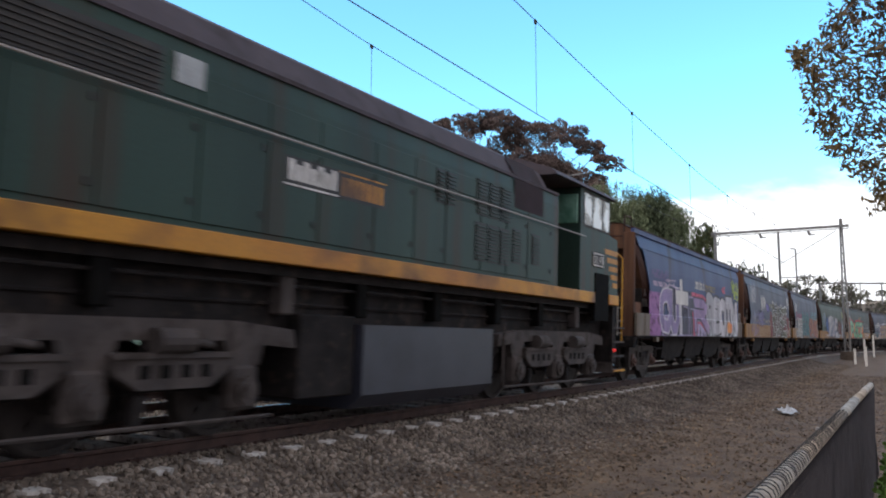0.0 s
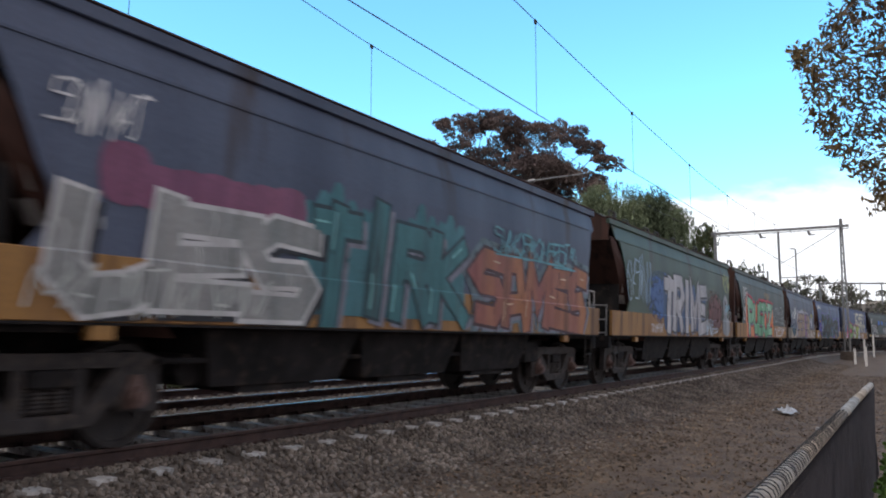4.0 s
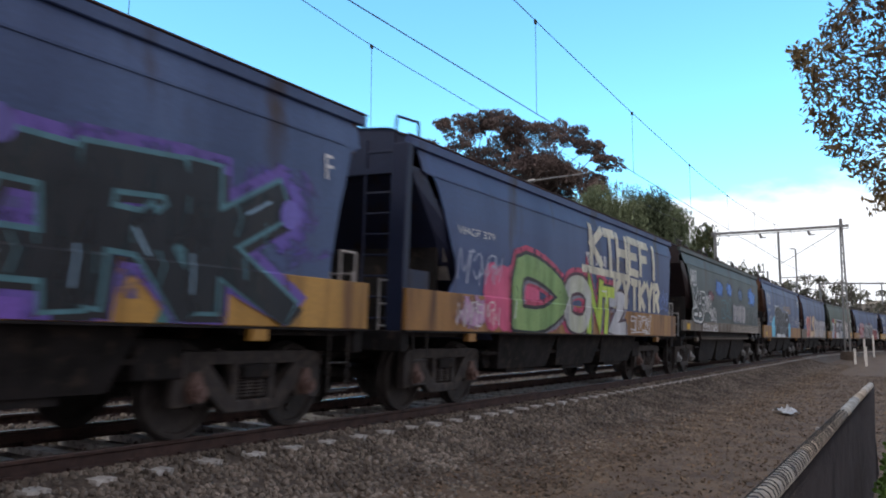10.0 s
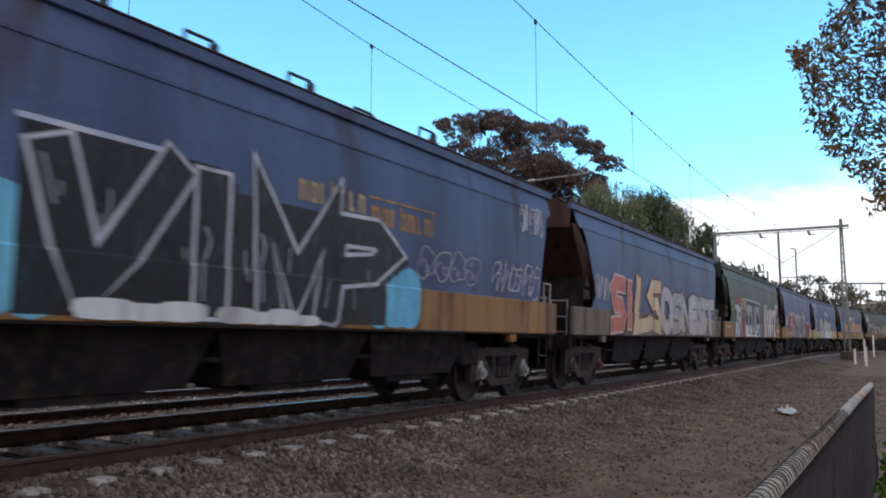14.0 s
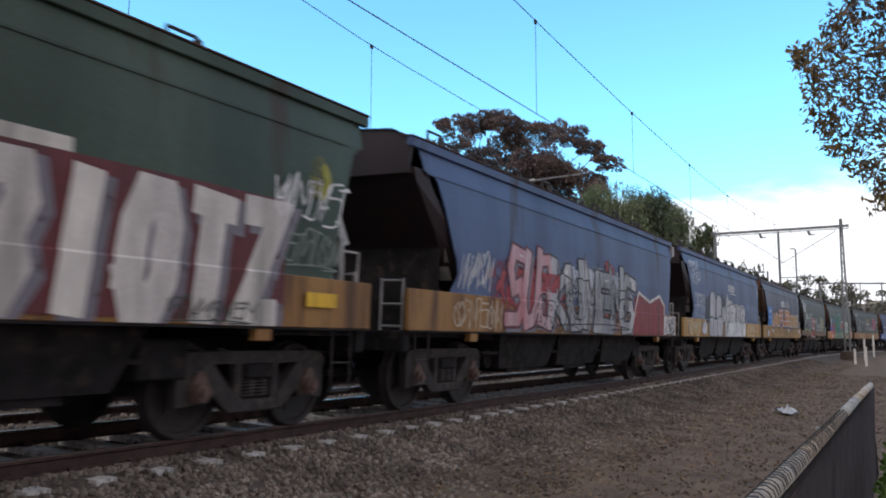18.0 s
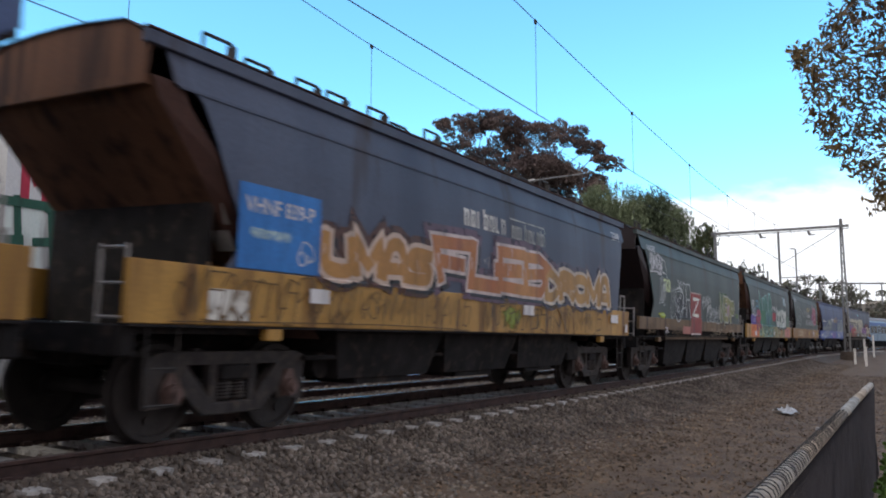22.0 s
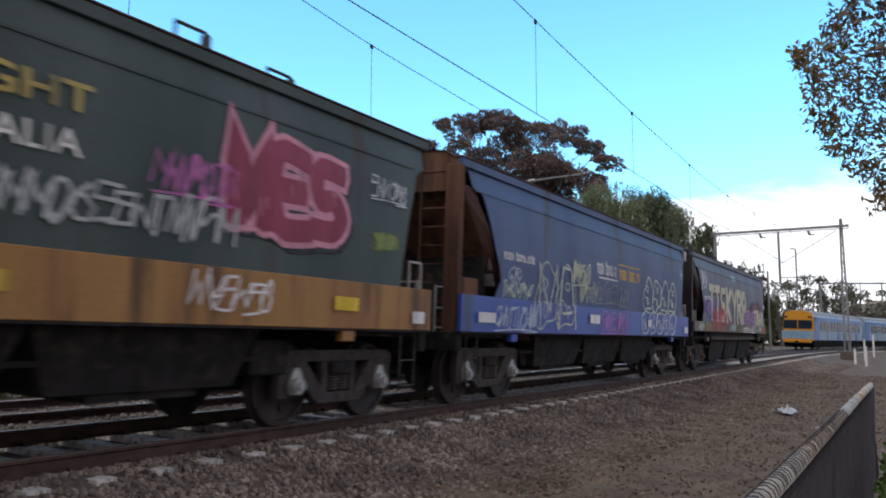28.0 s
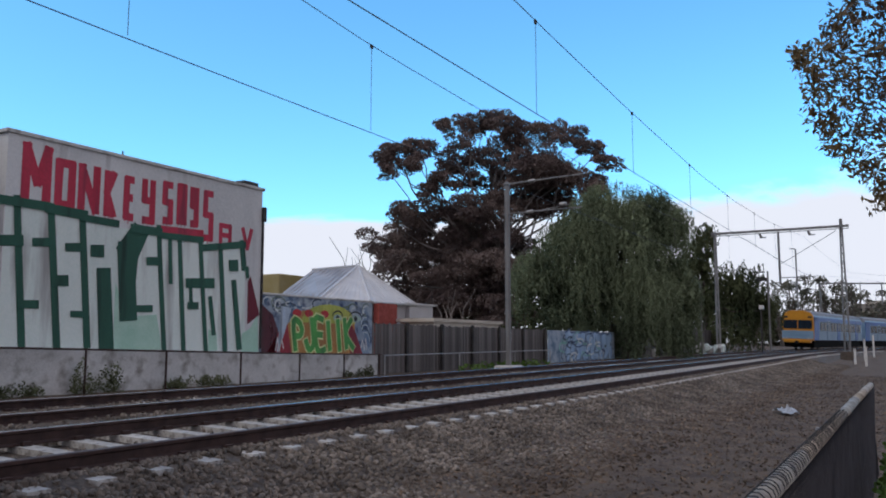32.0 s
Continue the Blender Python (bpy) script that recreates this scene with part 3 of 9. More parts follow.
def bogie_meshes():
    out = {}
    fr = []
    for sgn in (-1, 1):
        y0, y1 = sgn * 1.06, sgn * 0.93
        lo, hi = min(y0, y1), max(y0, y1)
        sh = Shape()
        sh.prism([(-1.14, 0.72), (-1.12, 0.83), (-0.96, 0.88), (0.96, 0.88), (1.12, 0.83), (1.14, 0.72), (0.70, 0.75), (-0.70, 0.75)], 1, lo, hi)      # top chord
        for d in (-1, 1):
            sh.prism([(d * 1.13, 0.76), (d * 0.64, 0.78), (d * 0.62, 0.60), (d * 0.70, 0.36), (d * 1.12, 0.34)], 1, lo + 0.01, hi - 0.01)      # pedestal
            sh.prism([(d * 0.80, 0.56), (d * 0.66, 0.76), (d * 0.30, 0.38), (d * 0.40, 0.24)], 1, lo, hi)                # diagonal
            sh.box(d * 0.28 - 0.05, d * 0.28 + 0.05, lo + 0.01, hi - 0.01, 0.30, 0.78)
            sh.box(d * 0.50 - 0.05, d * 0.50 + 0.05, lo + 0.03, hi - 0.03, 0.86, 0.91, 0.008)
        sh.box(-0.42, 0.42, lo, hi, 0.24, 0.37, 0.015)
        fr.append(sh)
    out["frame_near"], out["frame_far"] = fr[0].mesh("side_frame"), fr[1].mesh("side_frame")
    out["spring"] = []
    for sgn in (-1, 1):
        for x in (-0.10, 0.10):
            coil = [(x + 0.07 * math.cos(q * 0.9), sgn * 1.0 + 0.07 * math.sin(q * 0.9), 0.385 + 0.0050 * q) for q in range(41)]
            rows = []
            for q, (cx, cy, cz) in enumerate(coil):
                ca, sa = math.cos(q * 0.9), math.sin(q * 0.9)
                rows.append([(cx + 0.019 * math.cos(w) * ca, cy + 0.019 * math.cos(w) * sa, cz + 0.019 * math.sin(w)) for w in (0, 1.26, 2.51, 3.77, 5.03, 0)])
            out["spring"].append(Shape().sheet(rows).mesh("spring"))
    bo = Shape().box(-0.22, 0.22, -1.10, 1.10, 0.59, 0.74, 0.02).box(-0.3, 0.3, -0.4, 0.4, 0.66, 0.80, 0.02)
    out["bolster"] = bo.mesh("bolster")
    out["cap"] = []
    for sgn in (-1, 1):
        for x in (-AXLE, AXLE):
            cap = Shape()
            lo, hi = min(sgn * 1.055, sgn * 1.09), max(sgn * 1.055, sgn * 1.09)
            cap.prism([(x - 0.13, 0.50), (x - 0.05, 0.68), (x + 0.05, 0.68), (x + 0.13, 0.50), (x + 0.09, 0.38), (x - 0.09, 0.38)], 1, lo, hi)
            cap.rod((x, sgn * 0.98, RADIUS), (x, sgn * 1.14, RADIUS), 0.10, 12).rod((x, sgn * 1.14, RADIUS), (x, sgn * 1.18, RADIUS), 0.055, 12)
            out["cap"].append(cap.mesh("bearing_cap"))
    out["wheelset"] = wheelset(RADIUS)
    return out


def wheelset(r):
    """Two spoked-web wheels on an axle along y."""
    sh = Shape()
    n = 28
    for sgn in (-1, 1):
        prof = [(0.735, r + 0.028), (0.765, r + 0.026), (0.775, r), (0.865, r - 0.006), (0.868, r - 0.06), (0.83, r - 0.075), (0.815, 0.16), (0.88, 0.13), (0.88, 0.0)]
        back = [(0.735, r + 0.028), (0.735, r - 0.07), (0.78, r - 0.08), (0.78, 0.15), (0.70, 0.12), (0.70, 0.0)]
        for pr in (prof, back):
            rows = [[(q * math.cos(2 * math.pi * i / n), sgn * y, q * math.sin(2 * math.pi * i / n)) for i in range(n + 1)] for y, q in pr]
            sh.sheet(rows)
        for k in range(3):
            a = 2 * math.pi * k / 3
            c, s_ = math.cos(a) * 0.27, math.sin(a) * 0.27
            sh.rod((c, sgn * 0.80, s_), (c, sgn * 0.845, s_), 0.045, 8)
    sh.rod((0, -1.05, 0), (0, 1.05, 0), 0.075, 12)
    return sh.mesh("wheelset", False)


BOGIE = bogie_meshes()
KINDS = {"A": wagon_meshes(1.70, "A"), "B": wagon_meshes(1.62, "B")}
WHEELS = []      # (wheelset, wagon index, x along its wagon)


def add_bogie(parent, x, index):
    b = new("bogie")
    b.parent = parent
    b.matrix_basis = pose(x, 0, 0)
    part("side_frame", BOGIE["frame_near"], m_bogie, b)
    part("side_frame", BOGIE["frame_far"], m_bogie, b)
    for me in BOGIE["spring"]:
        part("spring", me, m_bogie, b)
    part("bolster", BOGIE["bolster"], m_under, b)
    for me in BOGIE["cap"]:
        part("bearing_cap", me, m_bearing if index not in (9, 10, 18, 19) else m_steel, b, "rusty bearing end cap" if index not in (9, 10, 18, 19) else "pale steel bearing end cap")
    for dx in (-AXLE, AXLE):
        w = part("wheelset", BOGIE["wheelset"], m_wheel, b, "brown steel wheels with worn treads", at=pose(dx, 0, RADIUS))
        WHEELS.append((w, index, x + dx))
    return b


def wagon(index, kind, hull, sill, label, ends=None, roofmat=None, ladder_mat=None):
    """One hopper wagon at rest at its own origin; returns the thing and its near side sheet."""
    k = KINDS[kind]
    t = thing("hopper_wagon", Matrix.Identity(4), label, "railway wagon", "grain hopper wagons of the train")
    near = part("side_sheet", k["side_near"], hull, t)
    part("side_sheet", k["side_far"], hull, t)
    part("roof", k["roof"], roofmat or m_roof, t, "dark dusty roof")
    part("roof_rim", k["rim"], hull, t)
    part("roof_lip", k["lip"], m_rust_dark, t, "rusty brown roof edge")
    part("side_crease", k["crease"], hull, t)
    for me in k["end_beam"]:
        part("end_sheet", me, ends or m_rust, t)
    # bulkheads share the underframe's near-black: the darkness between wagons is colour
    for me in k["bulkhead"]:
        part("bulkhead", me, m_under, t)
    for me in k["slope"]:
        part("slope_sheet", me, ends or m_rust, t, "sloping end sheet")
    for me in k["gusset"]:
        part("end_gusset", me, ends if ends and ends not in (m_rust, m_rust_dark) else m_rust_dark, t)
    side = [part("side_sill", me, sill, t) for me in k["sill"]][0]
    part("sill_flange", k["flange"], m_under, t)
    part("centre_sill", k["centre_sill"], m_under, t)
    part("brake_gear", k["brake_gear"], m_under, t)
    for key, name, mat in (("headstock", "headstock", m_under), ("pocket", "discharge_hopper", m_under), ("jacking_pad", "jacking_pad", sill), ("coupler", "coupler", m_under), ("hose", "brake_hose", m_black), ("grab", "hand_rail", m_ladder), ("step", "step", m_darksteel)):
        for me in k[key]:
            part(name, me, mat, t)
    rusty = index in (1, 2, 3, 5, 7, 10, 17)
    if index in (8, 12, 13, 14, 15, 16):
        part("end_rail", KINDS["B"]["ladder"], m_ladder, t, "pale sloping end rail")
    if index in (1, 2, 3, 5, 6, 7, 8, 18, 19, 20):
        for me in k["post"]:
            part("end_post", me, ends or m_rust, t, "steel corner post at the open end")
        part("end_ladder", KINDS["A"]["ladder"], m_rust_dark if rusty else ends, t)
    if index in (13, 19, 20):
        part("end_platform", k["platform"], m_ladder, t, "pale galvanised end platform")
    part("roof_hatch", k["hatch"], m_roof, t)
    if index not in (1, 2, 3, 5, 7, 8, 19):
        step = 0.735 if index in (13, 14, 15) else 1.47
        for i in range(int(12.4 / step)):
            part("roof_hand_hold", k["roof_loop"], m_darksteel, t, at=pose(0.95 + i * step, 0.12 * (i % 2), -0.03 * (i % 3)))
    if kind == "A":
        for me in k["stencil"]:
            part("step_plate", me, m_ladder, t, "pale stencilled plate on the end")
    add_bogie(t, 1.56, index)
    add_bogie(t, BODY - 1.39, index)
    return t, near, side


# ---- lettering and graffiti ----
def text_mesh(words, bold=0.0):
    """The outline of some words in the built-in font as a flat mesh, in x and y."""
    cu = bpy.data.curves.new("lettering", "FONT")
    cu.body, cu.size, cu.offset, cu.resolution_u = words, 1.0, bold, 3
    ob = new("lettering", cu)
    me = bpy.data.meshes.new_from_object(ob)
    bpy.data.objects.remove(ob)
    bpy.data.curves.remove(cu)
    v = np.array([p.co[:] for p in me.vertices])
    f = [tuple(p.vertices) for p in me.polygons]
    bpy.data.meshes.remove(me)
    return v, f


def text_shape(words, x0, x1, z0, z1, y, bold=0.0, lean=0.0):
    v, f = text_mesh(words, bold)
    a, b = v.min(0), v.max(0)
    out = []
    for p in v:
        h = (p[1] - a[1]) / (b[1] - a[1])
        out.append((x0 + (x1 - x0) * (p[0] - a[0]) / (b[0] - a[0]) + lean * h, y, z0 + (z1 - z0) * h))
    return Shape().add(out, f)


PAINTS = {}


def paint(c, d=None, wear=0.0):
    """Spray paint of one or two colours, patchy; wear lets the hull show through."""
    key = (c, d, wear)
    if key in PAINTS:
        return PAINTS[key]
    a = tuple(min(0.82, 1.3 * v) for v in rgb(c))
    b = tuple(min(0.82, 1.3 * v) for v in rgb(d)) if d else tuple(v * 0.78 for v in a)
    m = surface("spray_paint_" + c + (d or "") + str(int(wear * 10)), a, b, 1.1 if d else 2.0, 0.62, 0, 0.03, 22, tuple(0.45 * v + 0.02 for v in a), 0.2, streak=True)
    n, l = m.node_tree.nodes, m.node_tree.links
    co = n.new("ShaderNodeTexCoord")
    mp = n.new("ShaderNodeMapping")           # thin coats and wiped streaks
    mp.inputs["Scale"].default_value = (1.0, 1.0, 1.0 if wear else 0.35)
    l.new(co.outputs["Object"], mp.inputs[0])
    no = n.new("ShaderNodeTexNoise")
    no.inputs["Scale"].default_value, no.inputs["Detail"].default_value = 5.0, 8
    l.new(mp.outputs[0], no.inputs["Vector"])
    r = n.new("ShaderNodeMapRange")
    if wear:
        r.inputs["From Min"].default_value, r.inputs["From Max"].default_value = 0.30 + 0.35 * wear - 0.12, 0.30 + 0.35 * wear + 0.12
    else:
        r.inputs["From Min"].default_value, r.inputs["From Max"].default_value = 0.34, 0.62
        r.inputs["To Min"].default_value = 0.80
    l.new(no.outputs["Fac"], r.inputs["Value"])
    l.new(r.outputs["Result"], n["Principled BSDF"].inputs["Alpha"])
    PAINTS[key] = m
    return m


def skin(z):
    """Half width of a wagon's outer skin, with its side sill."""
    return float(np.interp(z, [1.0, 1.700, 1.722, 2.35, 2.95, 3.36, 3.70, 3.8], [1.426, 1.426, 1.405, 1.40, 1.37, 1.325, 1.23, 1.20]))


floor_z = 1.156


def decal(name, polys, material, parent, layer=0, label=""):
    """Flat polygons in (x, z), laid on the near side of a wagon; later ones lie a hair above earlier ones."""
    bm = bmesh.new()
    lift = bm.verts.layers.float.new("lift")
    for k, poly in enumerate(polys):
        if isinstance(poly, tuple):
            vs = [bm.verts.new((p[0], 0, p[1])) for p in poly[0]]
            for m, v in enumerate(vs):
                v[lift] = 0.0002 * (k % 12) + (0.00004 * m if len(poly) > 2 else 0.0)
            for f in poly[1]:
                if len(set(f)) == len(f):
                    bm.faces.new([vs[i] for i in f])
        else:
            vs = [bm.verts.new((p[0], 0, p[1])) for p in poly]
            for v in vs:
                v[lift] = 0.0002 * (k % 12)
            bm.faces.new(vs)
    for z in (1.700, 1.722, 2.35, 2.95, 3.36):
        bmesh.ops.bisect_plane(bm, geom=bm.verts[:] + bm.edges[:] + bm.faces[:], plane_co=(0, 0, z), plane_no=(0, 0, 1))
    for v in bm.verts:
        v.co.z = max(floor_z, min(v.co.z, 3.68))
        v.co.y = -(skin(v.co.z) + 0.005 + 0.0025 * layer + v[lift])
    bm.normal_update()
    me = bpy.data.meshes.new(name)
    bm.to_mesh(me)
    bm.free()
    return part(name, me, material, parent, label)


def blob(rng, cx, cz, rx, rz, n=14, rough=0.12, square=2.6, lean=0.0):
    out = []
    for i in range(n):
        a = 2 * math.pi * i / n
        c, s = math.cos(a), math.sin(a)
        x = math.copysign(abs(c) ** (2 / square), c) * rx * (1 + rng.uniform(-rough, rough))
        z = math.copysign(abs(s) ** (2 / square), s) * rz * (1 + rng.uniform(-rough, rough))
        out.append((cx + x + lean * z, cz + z))
    return out


def grow(poly, d):
    cx, cz = sum(p[0] for p in poly) / len(poly), sum(p[1] for p in poly) / len(poly)
    out = []
    for x, z in poly:
        r = math.hypot(x - cx, z - cz) + 1e-6
        out.append((cx + (x - cx) * (r + d) / r, cz + (z - cz) * (r + d) / r))
    return out


def spiky(rng, cx, cz, rx, rz):
    """An angular, slanting form with notches, like a wild-style letter."""
    j = lambda s: rng.uniform(-s, s)
    base = [(-1, 1), (0.1, 0.9), (0.25, 1.1), (1, 0.95), (0.9, 0.45), (0.45, 0.4), (0.35, 0.1), (0.9, 0.05), (1.05, -0.5), (0.8, -1), (0.3, -0.95), (0.1, -0.5), (-0.15, -0.95), (-0.9, -1), (-0.75, -0.3), (-1.05, 0.1)]
    sx = rng.choice((-1, 1))
    lean = rng.uniform(-0.15, 0.25)
    return [(cx + (sx * x + j(0.10)) * rx + lean * z * rx, cz + (z + j(0.08)) * rz) for x, z in base]


def rounded(pts, closed=False):
    """More points along a smooth curve through the given ones."""
    n = len(pts)
    out = []
    for i in range(n if closed else n - 1):
        p = [Vector(pts[(i + k) % n] if closed else pts[min(n - 1, max(0, i + k))]) for k in (-1, 0, 1, 2)]
        for t in (0.0, 0.33, 0.66):
            out.append(tuple(0.5 * (2 * p[1] + (p[2] - p[0]) * t + (2 * p[0] - 5 * p[1] + 4 * p[2] - p[3]) * t * t + (3 * p[1] - p[0] - 3 * p[2] + p[3]) * t ** 3)))
    out.append(out[0] if closed else tuple(pts[-1]))
    return out


def ribbon(pts, w):
    """One mitred stroke of even width along some points."""
    ps = [Vector(p) for p in pts]
    ps = [p for i, p in enumerate(ps) if i == 0 or (p - ps[i - 1]).length > 1e-4]
    if len(ps) < 2:
        return []
    vs = []
    for i, p in enumerate(ps):
        d0 = (p - ps[i - 1]).normalized() if i else (ps[1] - p).normalized()
        d1 = (ps[i + 1] - p).normalized() if i < len(ps) - 1 else d0
        d = d0 + d1
        d = d.normalized() if d.length > 0.2 else d1
        n = Vector((-d.y, d.x))
        k = w / 2 / max(0.45, n.dot(Vector((-d1.y, d1.x))))
        e = d * (w * 0.4 if i == len(ps) - 1 else -w * 0.4 if i == 0 else 0.0)
        vs += [tuple(p + e + n * k), tuple(p + e - n * k)]
    return [(vs, [(2 * i, 2 * i + 1, 2 * i + 3, 2 * i + 2) for i in range(len(ps) - 1)], True)]


def scribble(rng, u0, u1, z0, z1, n, w):
    """A hand-style scrawl of slanting loops and strokes, no real letters, now and then underlined."""
    polys = []
    n = max(3, int(n * 1.5))
    step, h = (u1 - u0) / n, z1 - z0
    w = max(0.017, w * 0.72)
    lean = rng.uniform(0.05, 0.3) * h
    forms = ("01 23 41 63 81 90", "00 13 40 63 93 50", "92 63 22 11 40 80 91 42 12", "03 00 42 80 93", "03 93 43 40 20", "90 93 03 01 52 92", "00 03 51 93 90", "93 03 02 92 90 00", "03 50 93 62 41 91", "02 43 82 50 01 40 91")
    for i in range(n):
        x, b, t = u0 + step * i, z0 + h * rng.uniform(-0.06, 0.14), z1 - h * rng.uniform(-0.06, 0.16)
        s = step * rng.uniform(0.85, 1.35)
        pts = []
        for p in rng.choice(forms).split():
            k = int(p[1]) / 3 + rng.uniform(-0.07, 0.07)
            pts.append((x + s * (int(p[0]) / 9 + rng.uniform(-0.08, 0.08)) + lean * k, b + (t - b) * k))
        polys += ribbon(rounded(pts) if rng.random() < 0.6 else pts, w)
    if rng.random() < 0.45:
        polys += ribbon(rounded([(u0 + 0.1 * step, z0 - 0.10 * h), (u0 + 0.6 * (u1 - u0), z0 - 0.03 * h), (u1 + 0.2 * step, z0 - 0.12 * h), (u0 + 0.7 * (u1 - u0), z0 - 0.16 * h)]), w * 0.8)
    return polys


# skeletons of block letters on a grid 0-4 across and 0-4 up
BONES = {
    "A": "00-14-34-40 11-31", "B": "00-04-34-43-32-02 32-41-30-00", "C": "43-34-14-03-01-10-30-41", "D": "00-04-24-42-20-00", "E": "44-04-00-40 02-32", "F": "00-04-44 02-32",
    "G": "43-34-14-03-01-10-30-41-42-22", "H": "00-04 40-44 02-42", "I": "20-24", "J": "44-41-30-10-01", "K": "00-04 44-02-40", "L": "04-00-40", "M": "00-04-21-44-40", "N": "00-04-40-44",
    "O": "01-03-14-34-43-41-30-10-01", "P": "00-04-34-43-32-02", "R": "00-04-34-43-32-02 22-40", "S": "44-14-03-12-32-41-30-00", "T": "04-44 24-20", "U": "04-01-10-30-41-44", "V": "04-20-44",
    "W": "04-10-22-30-44", "X": "04-40 00-44", "Y": "04-22-44 22-20", "Z": "04-44-00-40",
}


SPLASHES = itertools.count()


def g_splash(rng, side, u0, u1, z0, z1, c, d=None):
    cx, cz, rx, rz = (u0 + u1) / 2, (z0 + z1) / 2, (u1 - u0) / 2, (z1 - z0) / 2
    n = 0.08 * (next(SPLASHES) % 10)
    for k, (f, wear) in enumerate(((1.0, 0.75), (0.82, 0.5), (0.62, 0.2))):
        decal("sprayed_patch", [blob(rng, cx, cz, rx * f, rz * f, 18, 0.10, 2.3)], paint(c, d, wear), side, k + n)


def g_panel(rng, side, u0, u1, z0, z1, c, d=None, layer=3, wear=0.0):
    decal("painted_panel", [[(u0, z0), (u1, z0), (u1, z1), (u0, z1)]], paint(c, d, wear), side, layer)


def letter_paths(rng, ch, x0, x1, z0, z1, loose, lean):
    """The strokes of a block letter in its box, each node shifted by hand."""
    spot = {}
    for path in BONES[ch.upper()].split():
        pts = []
        for p in path.split("-"):
            if p not in spot:
                spot[p] = (int(p[0]) / 4 + rng.uniform(-loose, loose), int(p[1]) / 4 + rng.uniform(-loose, loose) * 0.7)
            a, b = spot[p]
            pts.append((x0 + (x1 - x0) * a + lean * (b - 0.5) * (z1 - z0), z0 + (z1 - z0) * b))
        yield pts


def fat_letters(rng, side, word, u0, u1, z0, z1, style, c, d, line_c, under, shine, wear):
    """Block or swollen letters built of broad strokes: halo, cast block, outline, fill, inner lines, drips and glints."""
    step, h = (u1 - u0) / len(word), z1 - z0
    wild = style == "wild"
    fat = min(0.36 * step, 0.27 * h) * (0.9 if wild else 1.08)
    rim = 0.05 if wild else 0.065
    dark = sum(int(line_c[k:k + 2], 16) for k in (0, 2, 4)) < 260
    block = "70707c" if dark else "14141a"
    halo, cast, edge, fill, lines, glints = [], [], [], [], [], []
    for i, ch in enumerate(word):
        lean = rng.uniform(-0.05, 0.18) if wild else rng.uniform(-0.06, 0.06)
        x0, x1 = u0 + step * i + fat * 0.42, u0 + step * (i + 1) - fat * 0.42 + (0.12 * step if wild else 0.05 * step)
        lo, hi = z0 + fat * 0.5 + rng.uniform(0, 0.06) * h, z1 - fat * 0.5 - rng.uniform(0, 0.10) * h
        group = ([], [], [], [])
        for pts in letter_paths(rng, ch, x0, x1, lo, hi, 0.09 if wild else 0.05, lean):
            if len(pts) == 2 or wild:      # strokes end in slanting serifs
                (ax, az), (bx, bz) = pts[-2], pts[-1]
                k = 0.25 if wild else 0.1
                pts = pts[:-1] + [(bx + (bx - ax) * k * 0.3, bz + (bz - az) * k * 0.3)]
            if not wild:
                pts = rounded(pts)
            f = fat * rng.uniform(0.88, 1.14)
            group[0].extend(ribbon(pts, f + 0.32))
            group[1].extend(ribbon([(x + 0.10, z - 0.08) for x, z in pts], f + rim))
            group[2].extend(ribbon(pts, f + 2 * rim))
            group[3].extend(ribbon(pts, f))
            if not wild:
                for x, z in (pts[0], pts[-1]):
                    group[2].append(blob(rng, x, z, f / 2 + rim, f / 2 + rim, 12, 0.02, 2.0))
                    group[3].append(blob(rng, x, z, f / 2, f / 2, 12, 0.02, 2.0))
            a, b = pts[0], pts[min(len(pts) - 1, 3 if not wild else 1)]
            if rng.random() < 0.55:
                m = ((a[0] + b[0]) / 2, (a[1] + b[1]) / 2)
                lines.extend(ribbon([(m[0] - 0.2 * f, m[1] - 0.1 * h), (m[0] - 0.05 * f, m[1] + 0.02 * h), (m[0] - 0.22 * f, m[1] + 0.1 * h)], 0.02))
            if shine:
                glints.extend(ribbon([(a[0] - 0.28 * f, a[1]), ((a[0] * 2 + b[0]) / 3 - 0.28 * f, (a[1] * 2 + b[1]) / 3)], 0.028))
        for k in range(3):                 # paint runs
            x, z = rng.uniform(x0, x1), lo + rng.uniform(0.3, 0.9) * (hi - lo)
            lines.extend(ribbon([(x, z), (x + 0.004, z - rng.uniform(0.06, 0.2) * h)], 0.014))
        for store, made in zip((halo, cast, edge, fill), group):
            store.append(made)
    for i in range(len(word)):
        q = 0.22 * (i % 4)
        if under:
            decal("mural_glow", halo[i], paint(under, None, 0.25), side, 3 + q)
        decal("mural_shadow", cast[i], paint(block, None, 0.1), side, 4.0 + 0.2 * (i % 4))
        decal("mural_outline", edge[i], paint(line_c), side, 5 + q)
        decal("mural_fill", fill[i], paint(c, d, wear), side, 6.2 + q)
    if lines:
        decal("mural_line", lines, paint(line_c), side, 7.6)
    if glints:
        decal("mural_highlight", glints, paint(shine), side, 8)


